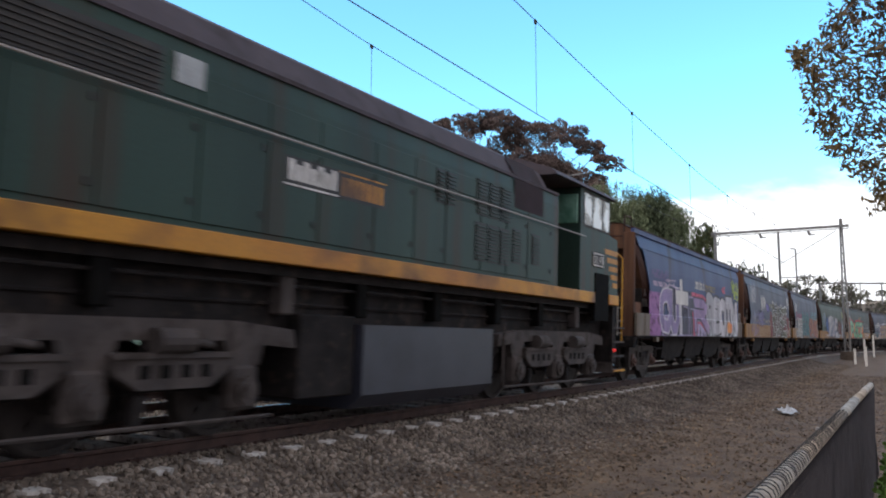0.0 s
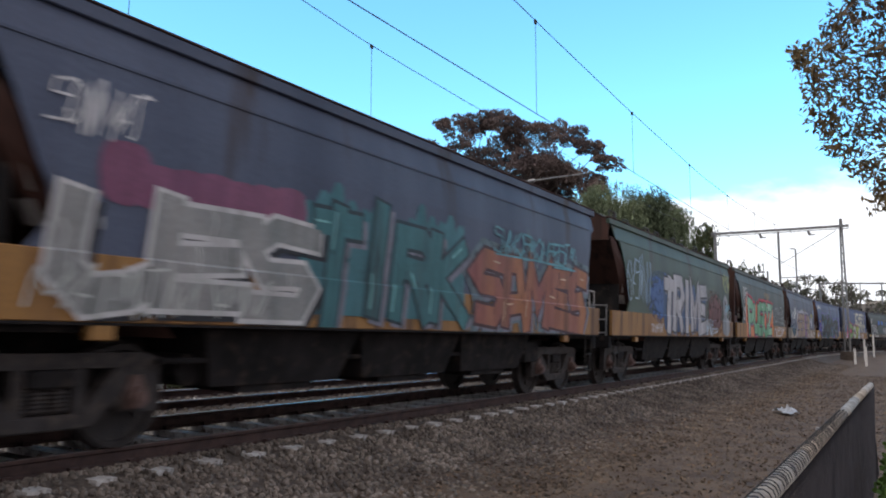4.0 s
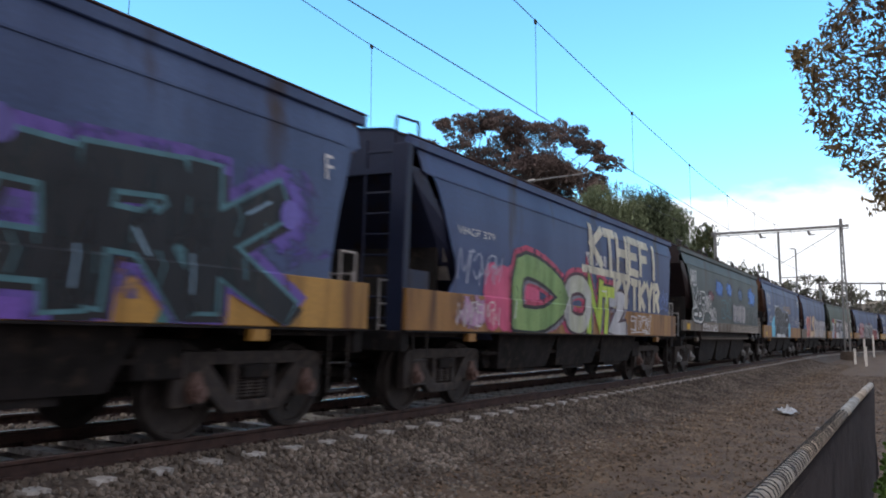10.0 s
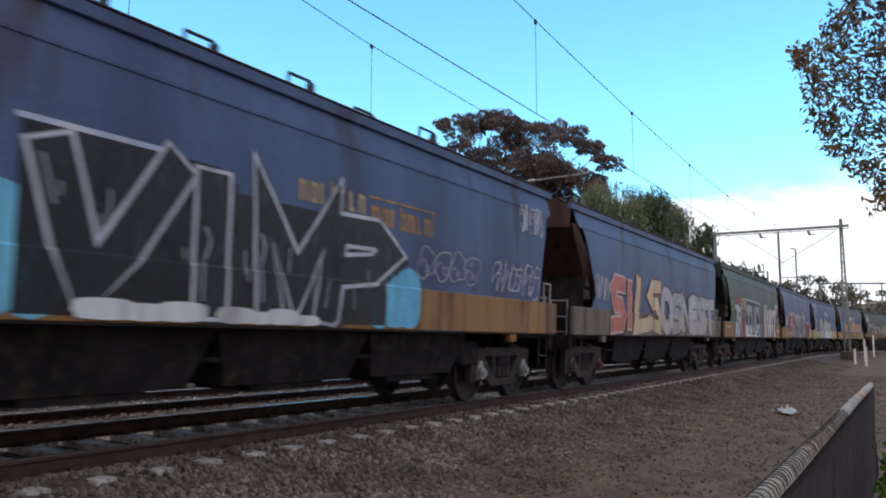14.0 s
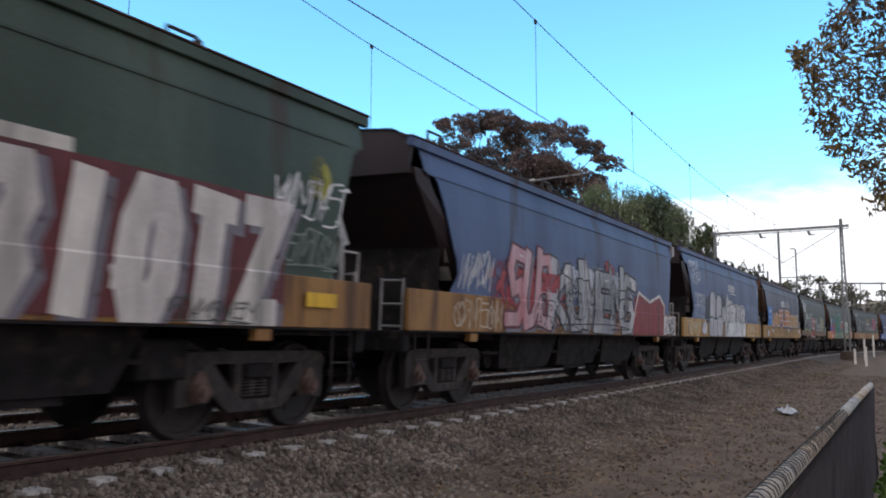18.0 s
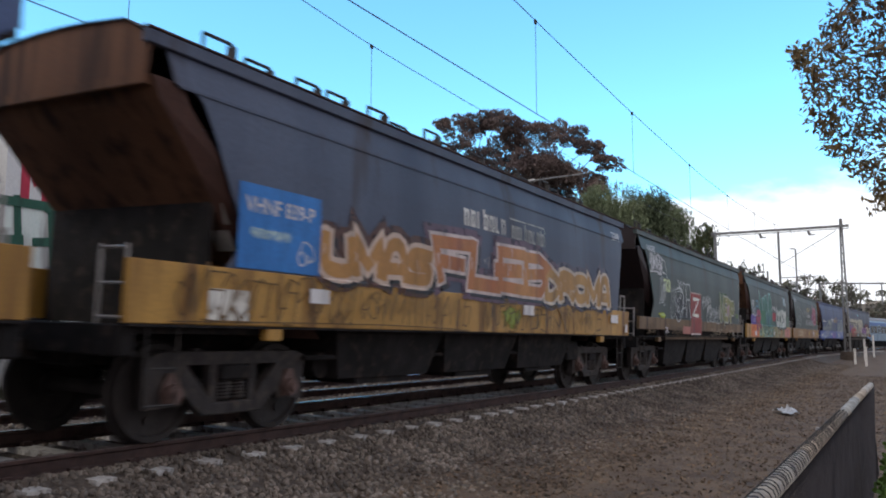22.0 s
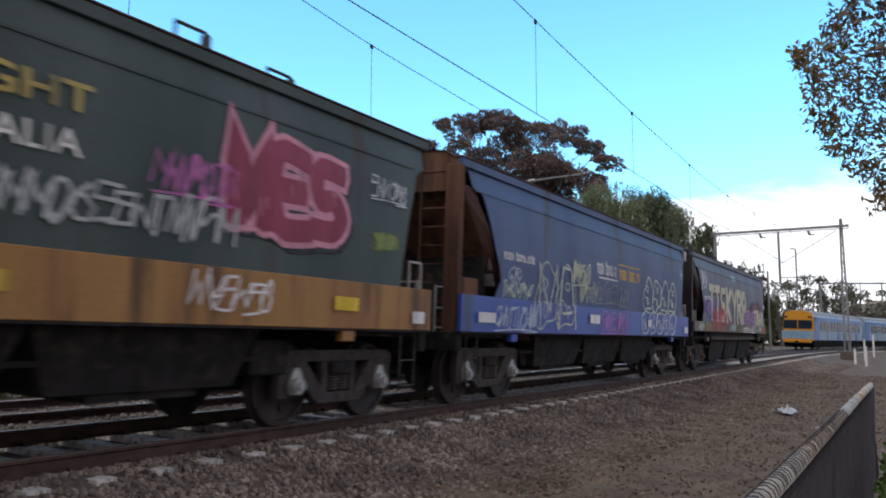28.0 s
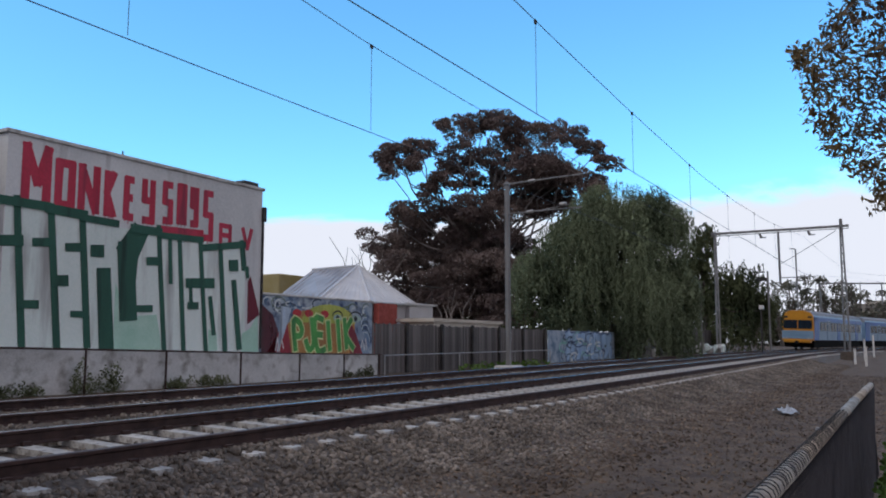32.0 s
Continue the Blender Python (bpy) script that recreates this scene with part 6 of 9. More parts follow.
def paint_wagon_17(rng, side):
    g_roller(rng, side, "HEEP", 1.08, 1.82, 2.45, 2.70, 0.04, "c8ccd0")
    g_tag(rng, side, 1.1, 1.9, 2.25, 2.42, "b0b4c0", 4, 0.03)
    g_cloud(rng, side, 1.0, 2.5, 1.70, 2.22, "443c94", "583c90")
    g_word(rng, side, "VHGF-2017", 1.1, 2.35, 2.06, 2.2, "d0d0e0", 0.01)
    g_tag(rng, side, 1.2, 2.0, 1.82, 1.95, "8c88c0", 5, 0.02)
    g_roller(rng, side, "P", 2.2, 2.9, 2.2, 2.75, 0.06, "5c9cb8")
    g_piece(rng, side, 2.3, 3.3, 1.5, 2.4, 1, "wild", "a82c44", "8c2c50", "3a1c3c", word="R")
    g_piece(rng, side, 3.2, 6.9, 1.18, 3.06, 3, "bubble", "24544e", "30685a", "84b4ac", word="NAA")
    g_cloud(rng, side, 3.6, 4.6, 1.75, 2.5, "2c7044", "28604c", 8.2)
    g_cloud(rng, side, 5.1, 6.4, 1.75, 2.3, "285868", "306c64", 8.2)
    g_cloud(rng, side, 7.1, 8.0, 1.95, 2.4, "a83434", "8c2c38")
    g_word(rng, side, "AUSTRALIAN", 6.7, 8.4, 2.42, 2.64, "d0d4d0", 0.01)
    g_piece(rng, side, 8.3, 11.8, 1.66, 2.55, 4, "bubble", "98a49c", "c0c4c0", "4c6460", None, "d8dcd8", word="OCES")
    g_cloud(rng, side, 7.0, 8.6, 1.68, 1.95, "345c54", "2c4c48")
    g_panel(rng, side, 11.1, 11.4, 2.82, 3.26, "a8c8d0", None, 6)
    g_panel(rng, side, 11.6, 11.85, 2.78, 3.2, "c4d0d0", None, 6)
    g_cloud(rng, side, 11.9, 13.0, 1.7, 2.35, "3c5c4c", "5c7468")
    g_panel(rng, side, 0.85, 2.95, 1.17, 1.68, "c47c30", "bc5838", 3, 0.1)
    g_splash(rng, side, 0.9, 3.0, 1.52, 1.72, "b83430", "c45030")
    g_panel(rng, side, 2.95, 5.1, 1.17, 1.68, "7c8450", "8c9460", 3, 0.2)
    g_panel(rng, side, 5.1, 8.5, 1.17, 1.68, "6c8478", "908458", 3, 0.3)
    g_panel(rng, side, 8.5, 11.2, 1.17, 1.68, "98784c", "7c8060", 3, 0.3)
    g_panel(rng, side, 11.2, 13.3, 1.17, 1.66, "b4685c", "a07464", 3, 0.1)
    g_tag(rng, side, 3.2, 9.4, 1.22, 1.62, "a8b090", 12, 0.04)
    g_panel(rng, side, 1.70, 2.2, 1.24, 1.42, "dcdcd8", None, 11)
    g_panel(rng, side, 7.2, 7.6, 1.28, 1.44, "d0d0c8", None, 11)


def paint_wagon_18(rng, side):
    g_outline(rng, side, 1.8, 4.0, 1.9, 2.9, 3, "a8acac", 0.04)
    g_tag(rng, side, 4.2, 7.6, 2.5, 2.9, "989c9c", 9, 0.03)
    g_tag(rng, side, 6.0, 10.2, 1.95, 2.3, "a0a4a4", 14, 0.05)
    g_word(rng, side, "FREIGHT", 6.7, 8.6, 2.83, 3.08, "988848", 0.02)
    g_word(rng, side, "AUSTRALIA", 6.6, 8.5, 2.46, 2.68, "c0c0bc", 0.01)
    g_tag(rng, side, 9.2, 10.2, 2.35, 2.7, "a85c98", 5, 0.04)
    g_piece(rng, side, 10.15, 12.05, 2.1, 3.14, 4, "bubble", "701c38", "842c48", "c08498", word="MES")
    g_tag(rng, side, 12.6, 13.4, 2.8, 3.08, "c0c4c8", 4)
    g_splash(rng, side, 12.6, 13.3, 2.1, 2.4, "6c7c38")
    g_tag(rng, side, 9.7, 10.8, 1.3, 1.64, "d6d6da", 4, 0.04)
    g_panel(rng, side, 11.9, 12.35, 1.36, 1.52, "e0b028", None, 11)
    g_tag(rng, side, 2.0, 5.0, 1.3, 1.6, "c8b898", 6, 0.03)
    g_panel(rng, side, 7.6, 7.95, 1.36, 1.52, "e0b028", None, 11)
    g_panel(rng, side, 13.6, 13.9, 1.24, 1.4, "dcdcd8", None, 11)
    g_tag(rng, side, 0.9, 1.7, 3.28, 3.46, "b8bcbc", 4)


def paint_wagon_19(rng, side):
    g_bars(rng, side, 1.3, 2.6, 2.36, 2.52, "d4d8dc", 8)
    g_outline(rng, side, 1.5, 1.95, 2.0, 2.25, 2, "c8ccd4", 0.02)
    g_tag(rng, side, 1.2, 2.4, 1.75, 2.0, "b8c4b0", 6)
    g_roller(rng, side, "MA", 2.75, 4.6, 1.24, 2.44, 0.05, "c0c8b8")
    g_outline(rng, side, 2.6, 4.55, 1.2, 2.42, 2, "a8b0a8", 0.045)
    g_tag(rng, side, 4.45, 5.4, 2.15, 2.56, "c0c8a8", 6, 0.04)
    g_tag(rng, side, 4.7, 5.8, 1.8, 2.2, "a8b098", 5, 0.035)
    g_bars(rng, side, 5.95, 7.3, 2.45, 2.75, "dcdcdc", 7)
    g_panel(rng, side, 6.0, 7.35, 2.36, 2.39, "dcdcdc", None, 3)
    g_bars(rng, side, 7.5, 9.1, 2.42, 2.72, "c89c2c", 7, True)
    g_tag(rng, side, 5.8, 8.0, 1.85, 2.25, "6c7480", 9, 0.04)
    g_outline(rng, side, 9.4, 12.6, 1.75, 2.58, 4, "c0ccb8", 0.05)
    g_outline(rng, side, 9.2, 12.5, 1.2, 1.8, 5, "c8d0c8", 0.04)
    g_tag(rng, side, 6.1, 8.0, 1.2, 1.62, "b068c0", 9, 0.03)
    g_panel(rng, side, 5.4, 6.0, 1.38, 1.56, "dcdce0", None, 11)
    g_panel(rng, side, 9.7, 10.0, 1.38, 1.54, "dcdce0", None, 11)
    g_panel(rng, side, 13.5, 13.9, 1.24, 1.42, "dcdce0", None, 11)
    g_tag(rng, side, 0.9, 2.6, 1.22, 1.62, "b4c4dc", 7)
    g_panel(rng, side, 0.35, 0.95, 1.3, 1.46, "dcdce0", None, 11)
    g_word(rng, side, "H", 13.2, 13.4, 2.8, 3.05, "a8b0c0")


def paint_wagon_20(rng, side):
    g_splash(rng, side, 1.2, 3.6, 1.7, 2.5, "6c3c98", "50388c")
    g_tag(rng, side, 0.8, 1.6, 2.7, 3.25, "c0c0cc", 5, 0.04)
    g_bars(rng, side, 1.3, 2.6, 2.36, 2.52, "c8c8dc", 8)
    g_cloud(rng, side, 2.6, 5.1, 1.64, 2.25, "842430", "6c2430")
    g_roller(rng, side, "TTS", 1.9, 4.7, 1.66, 2.88, 0.25, "b8b49c", "a4a090", 0.05, 6, 0.0, "26262e")
    g_roller(rng, side, "KYRP", 4.8, 9.0, 1.63, 2.92, 0.29, "b8b49c", "a4a090", 0.05, 6, 0.0, "45454a")
    g_tag(rng, side, 2.2, 5.2, 1.68, 2.1, "b05060", 7, 0.04)
    g_outline(rng, side, 2.3, 4.7, 1.36, 2.0, 4, "b83c44", 0.06)
    g_bars(rng, side, 7.3, 8.9, 2.62, 2.9, "b08c30", 7, True)
    g_piece(rng, side, 8.3, 11.0, 1.62, 2.2, 4, "wild", "5c3870", "6c4880", "b090b8", word="KANE")
    g_word(rng, side, "TIRAN", 10.8, 13.2, 1.64, 2.3, "c4c0a4", 0.03, 0.05, 7)
    g_splash(rng, side, 9.5, 13.2, 1.7, 2.7, "5c2c34")
    g_tag(rng, side, 6.1, 6.8, 3.28, 3.45, "6cb8c0", 4, 0.035)
    g_tag(rng, side, 7.9, 11.0, 1.36, 1.58, "d4d4d8", 13, 0.03)
    g_tag(rng, side, 5.5, 6.5, 1.36, 1.58, "a8ccdc", 5, 0.035)
    g_tag(rng, side, 0.2, 1.0, 1.36, 1.58, "dcdcdc", 5, 0.03)
    g_tag(rng, side, 1.2, 2.2, 1.36, 1.56, "a88c38", 4, 0.03)
    g_tag(rng, side, 11.5, 12.6, 1.36, 1.56, "c0d0d8", 5, 0.03)
    g_splash(rng, side, 12.8, 13.8, 1.34, 1.6, "a84828")


for number, painter in enumerate((paint_wagon_1, paint_wagon_2, paint_wagon_3, paint_wagon_4, paint_wagon_5, paint_wagon_6, paint_wagon_7, paint_wagon_8, paint_wagon_9, paint_wagon_10, paint_wagon_11, paint_wagon_12, paint_wagon_13, paint_wagon_14, paint_wagon_15, paint_wagon_16, paint_wagon_17, paint_wagon_18, paint_wagon_19, paint_wagon_20)):
    painter(random.Random(number * 17 + 17), WAGONS[number][1])


# ---- locomotive ----
LOCO = 18.6


def make_loco():
    """Long-hood diesel, its cab at the end coupled to the wagons; x runs back from the front buffer beam, the rear at LOCO."""
    m_lgreen = surface("dark_green_loco_paint", rgb("273c37"), rgb("324a43"), 0.9, 0.55, 0, 0.04, 25, rgb("3c342c"), 0.32, streak=True)
    m_lgreen.node_tree.nodes["Principled BSDF"].inputs["Specular IOR Level"].default_value = 0.25
    m_lroof = surface("dusty_purple_roof", rgb("3c363e"), rgb("4c454c"), 1.0, 0.8, 0, 0.1, 25, rgb("332c30"), 0.3)
    m_gold = surface("orange_yellow_stripe", rgb("a8702a"), rgb("cc962c"), 0.5, 0.6, 0, 0.04, 25, rgb("6e4c28"), 0.4)
    m_maroon_dark = surface("dark_maroon_intake", rgb("241a1e"), rgb("30222a"), 2, 0.95, 0, 0.1)
    m_tank = surface("dusty_grey_tank", rgb("282b36"), rgb("343844"), 1.5, 0.5, 0, 0.1)
    m_bog = surface("dusty_loco_bogie", rgb("3c3838"), rgb("4e4846"), 2, 0.9, 0, 0.2, 20, rgb("2e2825"), 0.4)
    t = thing("locomotive", Matrix.Identity(4), "dark green diesel locomotive with yellow stripe and dusty roof", "locomotive")
    hoodend = 14.9
    cross = [(-1.42, 2.02), (-1.42, 3.55), (-1.40, 3.80), (-1.20, 4.14), (-0.75, 4.38), (0, 4.46), (0.75, 4.38), (1.20, 4.14), (1.40, 3.80), (1.42, 3.55), (1.42, 2.02)]
    hood = part("hood", Shape().prism(cross[:3] + cross[8:], 0, 0.6, hoodend), m_lgreen, t)
    part("roof", Shape().prism([(-1.40, 3.79)] + cross[3:8] + [(1.40, 3.79)], 0, 0.6, 14.4), m_lroof, t, "dusty purple-grey curved roof", False)
    part("stripe", Shape().box(0.3, 16.98, -1.45, 1.45, 1.82, 2.04, 0.01).box(17.92, LOCO - 0.02, -1.45, 1.45, 1.82, 2.04, 0.01), m_gold, t, "worn orange-yellow stripe along the sill")
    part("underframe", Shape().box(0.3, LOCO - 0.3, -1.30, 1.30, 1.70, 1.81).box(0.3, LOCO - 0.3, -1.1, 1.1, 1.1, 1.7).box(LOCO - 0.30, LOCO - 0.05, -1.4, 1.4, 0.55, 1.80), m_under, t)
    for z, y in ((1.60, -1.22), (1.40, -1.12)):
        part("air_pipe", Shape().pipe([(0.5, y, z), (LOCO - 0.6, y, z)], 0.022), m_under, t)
    # most brackets are near-black: the void's shade is in their colour
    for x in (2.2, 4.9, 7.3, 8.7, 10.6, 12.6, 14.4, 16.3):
        part("sill_bracket", Shape().box(x, x + 0.22, -1.28, -0.9, 1.28, 1.80, 0.02), m_bog if x in (7.3, 16.3) else m_shade_black, t)
    # doors and grilles of the engine room
    x = 1.0
    k = 0
    while x < hoodend - 1.2:
        w = (0.85, 1.1, 0.95)[k % 3]
        part("engine_door", Shape().box(x + 0.012, x + w - 0.012, -1.437, -1.415, 2.10, 3.08, 0.006), m_lgreen, t)
        for dz in (2.25, 2.95):
            part("door_catch", Shape().box(x + w - 0.10, x + w - 0.06, -1.452, -1.43, dz, dz + 0.07), m_black, t)
        part("upper_panel", Shape().box(x + 0.012, x + w - 0.012, -1.432, -1.415, 3.20, 3.48, 0.005), m_lgreen, t)
        x += w
        k += 1
    for x0, x1, z0, z1 in ((3.0, 5.35, 3.18, 3.62), (1.0, 2.8, 3.18, 3.62), (13.62, 13.98, 2.35, 2.89), (10.27, 10.50, 2.96, 3.44), (10.56, 10.80, 2.96, 3.44), (11.50, 11.86, 2.95, 3.51), (11.92, 12.28, 2.95, 3.51), (12.34, 12.72, 2.95, 3.51), (11.46, 11.83, 2.24, 2.84), (11.89, 12.26, 2.24, 2.84), (12.32, 12.69, 2.24, 2.84), (12.80, 13.17, 2.31, 2.89)):
        g = part("grille", Shape().box(x0, x1, -1.444, -1.37, z0, z1), m_black, t, "dark louvred grille")
        sl = Shape()
        z = z0 + 0.03
        while z < z1 - 0.03:
            sl.box(x0 + 0.03, x1 - 0.03, -1.462, -1.44, z, z + 0.022)
            z += 0.055
        part("louvre", sl, m_darksteel if x1 < 6 else m_lgreen, g)
    part("handrail", Shape().pipe([(0.7, -1.49, 3.14), (16.2, -1.49, 3.14)], 0.013).pipe([(0.7, -1.47, 3.14), (0.7, -1.41, 3.14)], 0.012), m_ladder, t, "long pale hand rail")
    gut = Shape().box(0.6, hoodend, -1.43, -1.39, 3.76, 3.81)
    part("rain_gutter", gut, m_lroof, t)
    # recess behind the hood, then the cab
    # flush maroon sheet, darkened to paint the shade of an intake recess
    part("air_intake", Shape().sheet([[(x, -1.436, 3.25), (x, -1.436, 3.55), (x, -1.418, 3.82), (x, -1.22, 4.15)] for x in (12.87, 13.5, 14.12)]), m_maroon_dark, t, "dark maroon sheet with the intake recess's shade in its colour")
    # case, door and walkway: the recess's shade is put into their near-black
    part("equipment_case", Shape().box(hoodend, 16.1, -0.62, 0.62, 2.02, 4.1), m_under, t)
    part("case_door", Shape().box(15.2, 16.0, -0.64, -0.615, 2.1, 3.6, 0.01), m_under, t)
    part("walkway", Shape().box(15.05, 16.2, -1.4, 1.4, 1.95, 2.03), m_under, t)
    c0, c1 = 16.1, 17.95
    cab = part("cab", Shape().prism([(-1.42, 2.02), (-1.42, 4.14), (1.42, 4.14), (1.42, 2.02)], 0, c0, c1), m_lgreen, t)
    part("cab_roof", Shape().prism([(-1.50, 4.14), (-1.38, 4.26), (-0.7, 4.48), (0.7, 4.48), (1.38, 4.26), (1.50, 4.14)], 0, c0 - 1.5, c1 + 0.22), m_lroof, t, "dusty overhanging cab roof")
    # pale and dark blotches paint a sky reflection into the cab glass
    m_window = surface("painted_reflection_glass", rgb("304048"), rgb("d8ecf4"), 2.6, 0.06, 0, 0, ramp=(0.44, 0.52))
    for a, b in ((16.30, 16.74), (16.82, 17.38), (17.46, 17.86)):
        w = part("cab_window", Shape().box(a, b, -1.434, -1.40, 3.40, 4.06, 0.01), m_window, t, "side window with pale reflections painted in")
        part("window_frame", Shape().box(a - 0.04, b + 0.04, -1.428, -1.40, 3.36, 4.10, 0.005), m_darksteel, w)
    for y in (-1.0, -0.32, 0.36, 1.04):
        w = part("windscreen", Shape().box(c1 - 0.02, c1 + 0.025, y - 0.29, y + 0.29, 3.42, 4.06, 0.01), m_window, t, "end window with pale reflections painted in")
        part("window_frame", Shape().box(c1 - 0.02, c1 + 0.015, y - 0.33, y + 0.33, 3.38, 4.10, 0.005), m_darksteel, w)
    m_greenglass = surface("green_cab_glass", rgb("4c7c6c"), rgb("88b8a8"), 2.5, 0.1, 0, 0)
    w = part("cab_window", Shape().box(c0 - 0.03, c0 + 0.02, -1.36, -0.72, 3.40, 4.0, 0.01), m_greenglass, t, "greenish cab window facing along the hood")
    part("cab_door", Shape().box(c0 - 0.02, c0 + 0.01, -0.9, -0.3, 2.1, 3.8), m_darksteel, t)
    nose = part("nose", Shape().prism([(c1 - 0.05, 2.02), (c1 - 0.05, 3.36), (LOCO - 0.08, 3.30), (LOCO - 0.02, 2.02)], 1, -1.415, 1.415), m_lgreen, t)
    for k in range(5):
        part("nose_stripe", Shape().box(LOCO - 0.06, LOCO - 0.005, -1.36, 1.36, 2.14 + 0.18 * k, 2.24 + 0.18 * k), m_gold, nose)
        part("side_stripe", Shape().box(17.66 + 0.14 * (4 - k), LOCO - 0.06, -1.424, -1.40, 2.20 + 0.18 * k, 2.31 + 0.18 * k), m_gold, nose)
    # number panel
    a, b, z0, z1 = 16.87, 17.52, 2.60, 2.88
    num = part("number_plate", Shape().box(a - 0.02, b + 0.02, -1.432, -1.41, z0 - 0.02, z1 + 0.02, 0.02), m_black, t, "black number panel with white border")
    bord = Shape()
    bord.box(a, b, -1.440, -1.42, z1 - 0.025, z1).box(a, b, -1.440, -1.42, z0, z0 + 0.025).box(a, a + 0.025, -1.440, -1.42, z0, z1).box(b - 0.025, b, -1.440, -1.42, z0, z1)
    part("border", bord, m_white, num)
    part("lettering", text_shape("X 43", a + 0.07, b - 0.06, z0 + 0.055, z1 - 0.055, -1.444), m_white, num, "white figures")
    # flat black slab; its colour paints the shade of the open stepwell
    part("step_well", Shape().box(17.0, 17.9, -1.437, -1.36, 1.45, 2.46), m_shade_black, t, "black slab painted as the shaded stepwell beneath the cab door")
    st = Shape()
    for z in (0.34, 0.66, 0.98, 1.3):
        st.box(LOCO - 0.25, LOCO + 0.55, -1.42, -0.95, z, z + 0.04)
    st.box(LOCO - 0.28, LOCO - 0.25, -1.40, -0.95, 0.32, 1.8)
    part("step", st, m_bog, t)
    part("step_edge", Shape().box(LOCO - 0.25, LOCO + 0.55, -1.432, -1.422, 0.34, 0.38), m_yellow, t)
    for y in (-1.36, -0.95):
        part("end_rail", Shape().pipe([(LOCO + 0.5, y, 0.98), (LOCO + 0.5, y, 2.95), (LOCO - 0.02, y, 3.05)], 0.02), m_yellow, t, "yellow end handrail")
    part("marker_light", Shape().rod((LOCO - 0.24, -1.43, 0.82), (LOCO - 0.20, -1.43, 0.82), 0.035, 10), glow_red, t, "lit red marker light")
    # fuel tank and bogies
    tank = Shape().prism([(-1.36, 1.20), (-1.36, 0.34), (-1.15, 0.16), (1.15, 0.16), (1.36, 0.34), (1.36, 1.20)], 0, 8.75, 12.35)
    part("fuel_tank", tank, m_tank, t, "dusty grey fuel tank")
    part("battery_box", Shape().box(7.6, 8.65, -1.3, 1.3, 0.35, 1.3, 0.02), m_under, t)
    part("air_tank", Shape().rod((12.5, -1.0, 0.9), (12.9, -1.0, 0.9), 0.2, 14), m_under, t)
    for bx in (4.9, 15.3):
        b = new("bogie")
        b.parent = t
        b.matrix_basis = pose(bx, 0, 0)
        for sgn in (-1, 1):
            lo, hi = (-1.30, -1.14) if sgn < 0 else (1.14, 1.30)
            sh = Shape().prism([(-2.65, 0.92), (-2.6, 1.12), (-1.7, 1.20), (1.7, 1.20), (2.6, 1.12), (2.65, 0.92), (1.6, 1.0), (-1.6, 1.0)], 1, lo, hi)
            for dx in (-1.85, 0.0, 1.85):
                sh.prism([(dx - 0.30, 1.02), (dx - 0.22, 0.75), (dx + 0.22, 0.75), (dx + 0.30, 1.02)], 1, lo, hi)
            part("side_frame", sh, m_bog, b, "dusty three-axle bogie side frame")
            for dx in (-0.92, 0.92):
                eq = Shape().prism([(dx - 0.72, 0.86), (dx - 0.66, 0.70), (dx - 0.42, 0.56), (dx + 0.42, 0.56), (dx + 0.66, 0.70), (dx + 0.72, 0.86)], 1, lo - 0.05, hi - 0.03)
                eq.box(dx - 0.72, dx + 0.72, lo - 0.08, hi, 0.84, 0.89)
                part("spring_plank", eq, m_bog, b, "dusty swing plank")
                # thin black plates paint the dark inside of the plank's holes
                for q in (-0.36, -0.12, 0.12, 0.36):
                    part("plank_hole", Shape().box(dx + q - 0.055, dx + q + 0.055, sgn * 1.352 - 0.003, sgn * 1.352 + 0.003, 0.66, 0.78, 0.0), m_shade_black, b)
                part("brake_cylinder", Shape().rod((dx - 0.28, sgn * 1.36, 1.0), (dx + 0.14, sgn * 1.36, 1.0), 0.12, 12).rod((dx + 0.14, sgn * 1.36, 1.0), (dx + 0.42, sgn * 1.36, 0.96), 0.035), m_bog, b)
                part("brake_shoe", Shape().prism([(dx - 0.42, 0.25), (dx - 0.32, 0.22), (dx - 0.28, 0.5), (dx - 0.40, 0.52)], 1, lo, hi).rod((dx - 0.35, sgn * 1.22, 0.5), (dx - 0.30, sgn * 1.22, 0.95), 0.03), m_under, b)
            for dx in (-1.85, 0.0, 1.85):
                part("axle_box", Shape().box(dx - 0.2, dx + 0.2, lo - 0.03 * (sgn < 0), hi + 0.03 * (sgn > 0), 0.30, 0.76, 0.04).rod((dx, sgn * 1.28, 0.5), (dx, sgn * 1.38, 0.5), 0.15, 14).rod((dx, sgn * 1.38, 0.5), (dx, sgn * 1.41, 0.5), 0.08, 10), m_bog, b)
            part("sand_pipe", Shape().pipe([(-2.45, sgn * 1.33, 1.3), (-2.5, sgn * 1.33, 0.6), (-2.4, sgn * 1.3, 0.25), (2.3, sgn * 1.3, 0.22)], 0.022), m_bog, b)
        part("bolster", Shape().box(-2.2, 2.2, -1.0, 1.0, 0.5, 0.8), m_under, b)
        for dx in (-1.85, 0.0, 1.85):
            w = part("wheelset", LOCO_WHEEL, m_wheel, b, at=pose(dx, 0, 0.50))
            WHEELS.append((w, 0, bx + dx))
    cp = Shape().box(LOCO - 0.2, LOCO + 0.35, -0.09, 0.09, 0.78, 0.98).box(LOCO + 0.25, LOCO + 0.45, -0.17, 0.17, 0.74, 1.02, 0.03)
    part("coupler", cp, m_under, t)
    # company lettering: pale and gold bars, no name
    logo = part("logo_panel", Shape().box(7.05, 9.0, -1.4405, -1.436, 2.66, 2.99), m_black, hood)
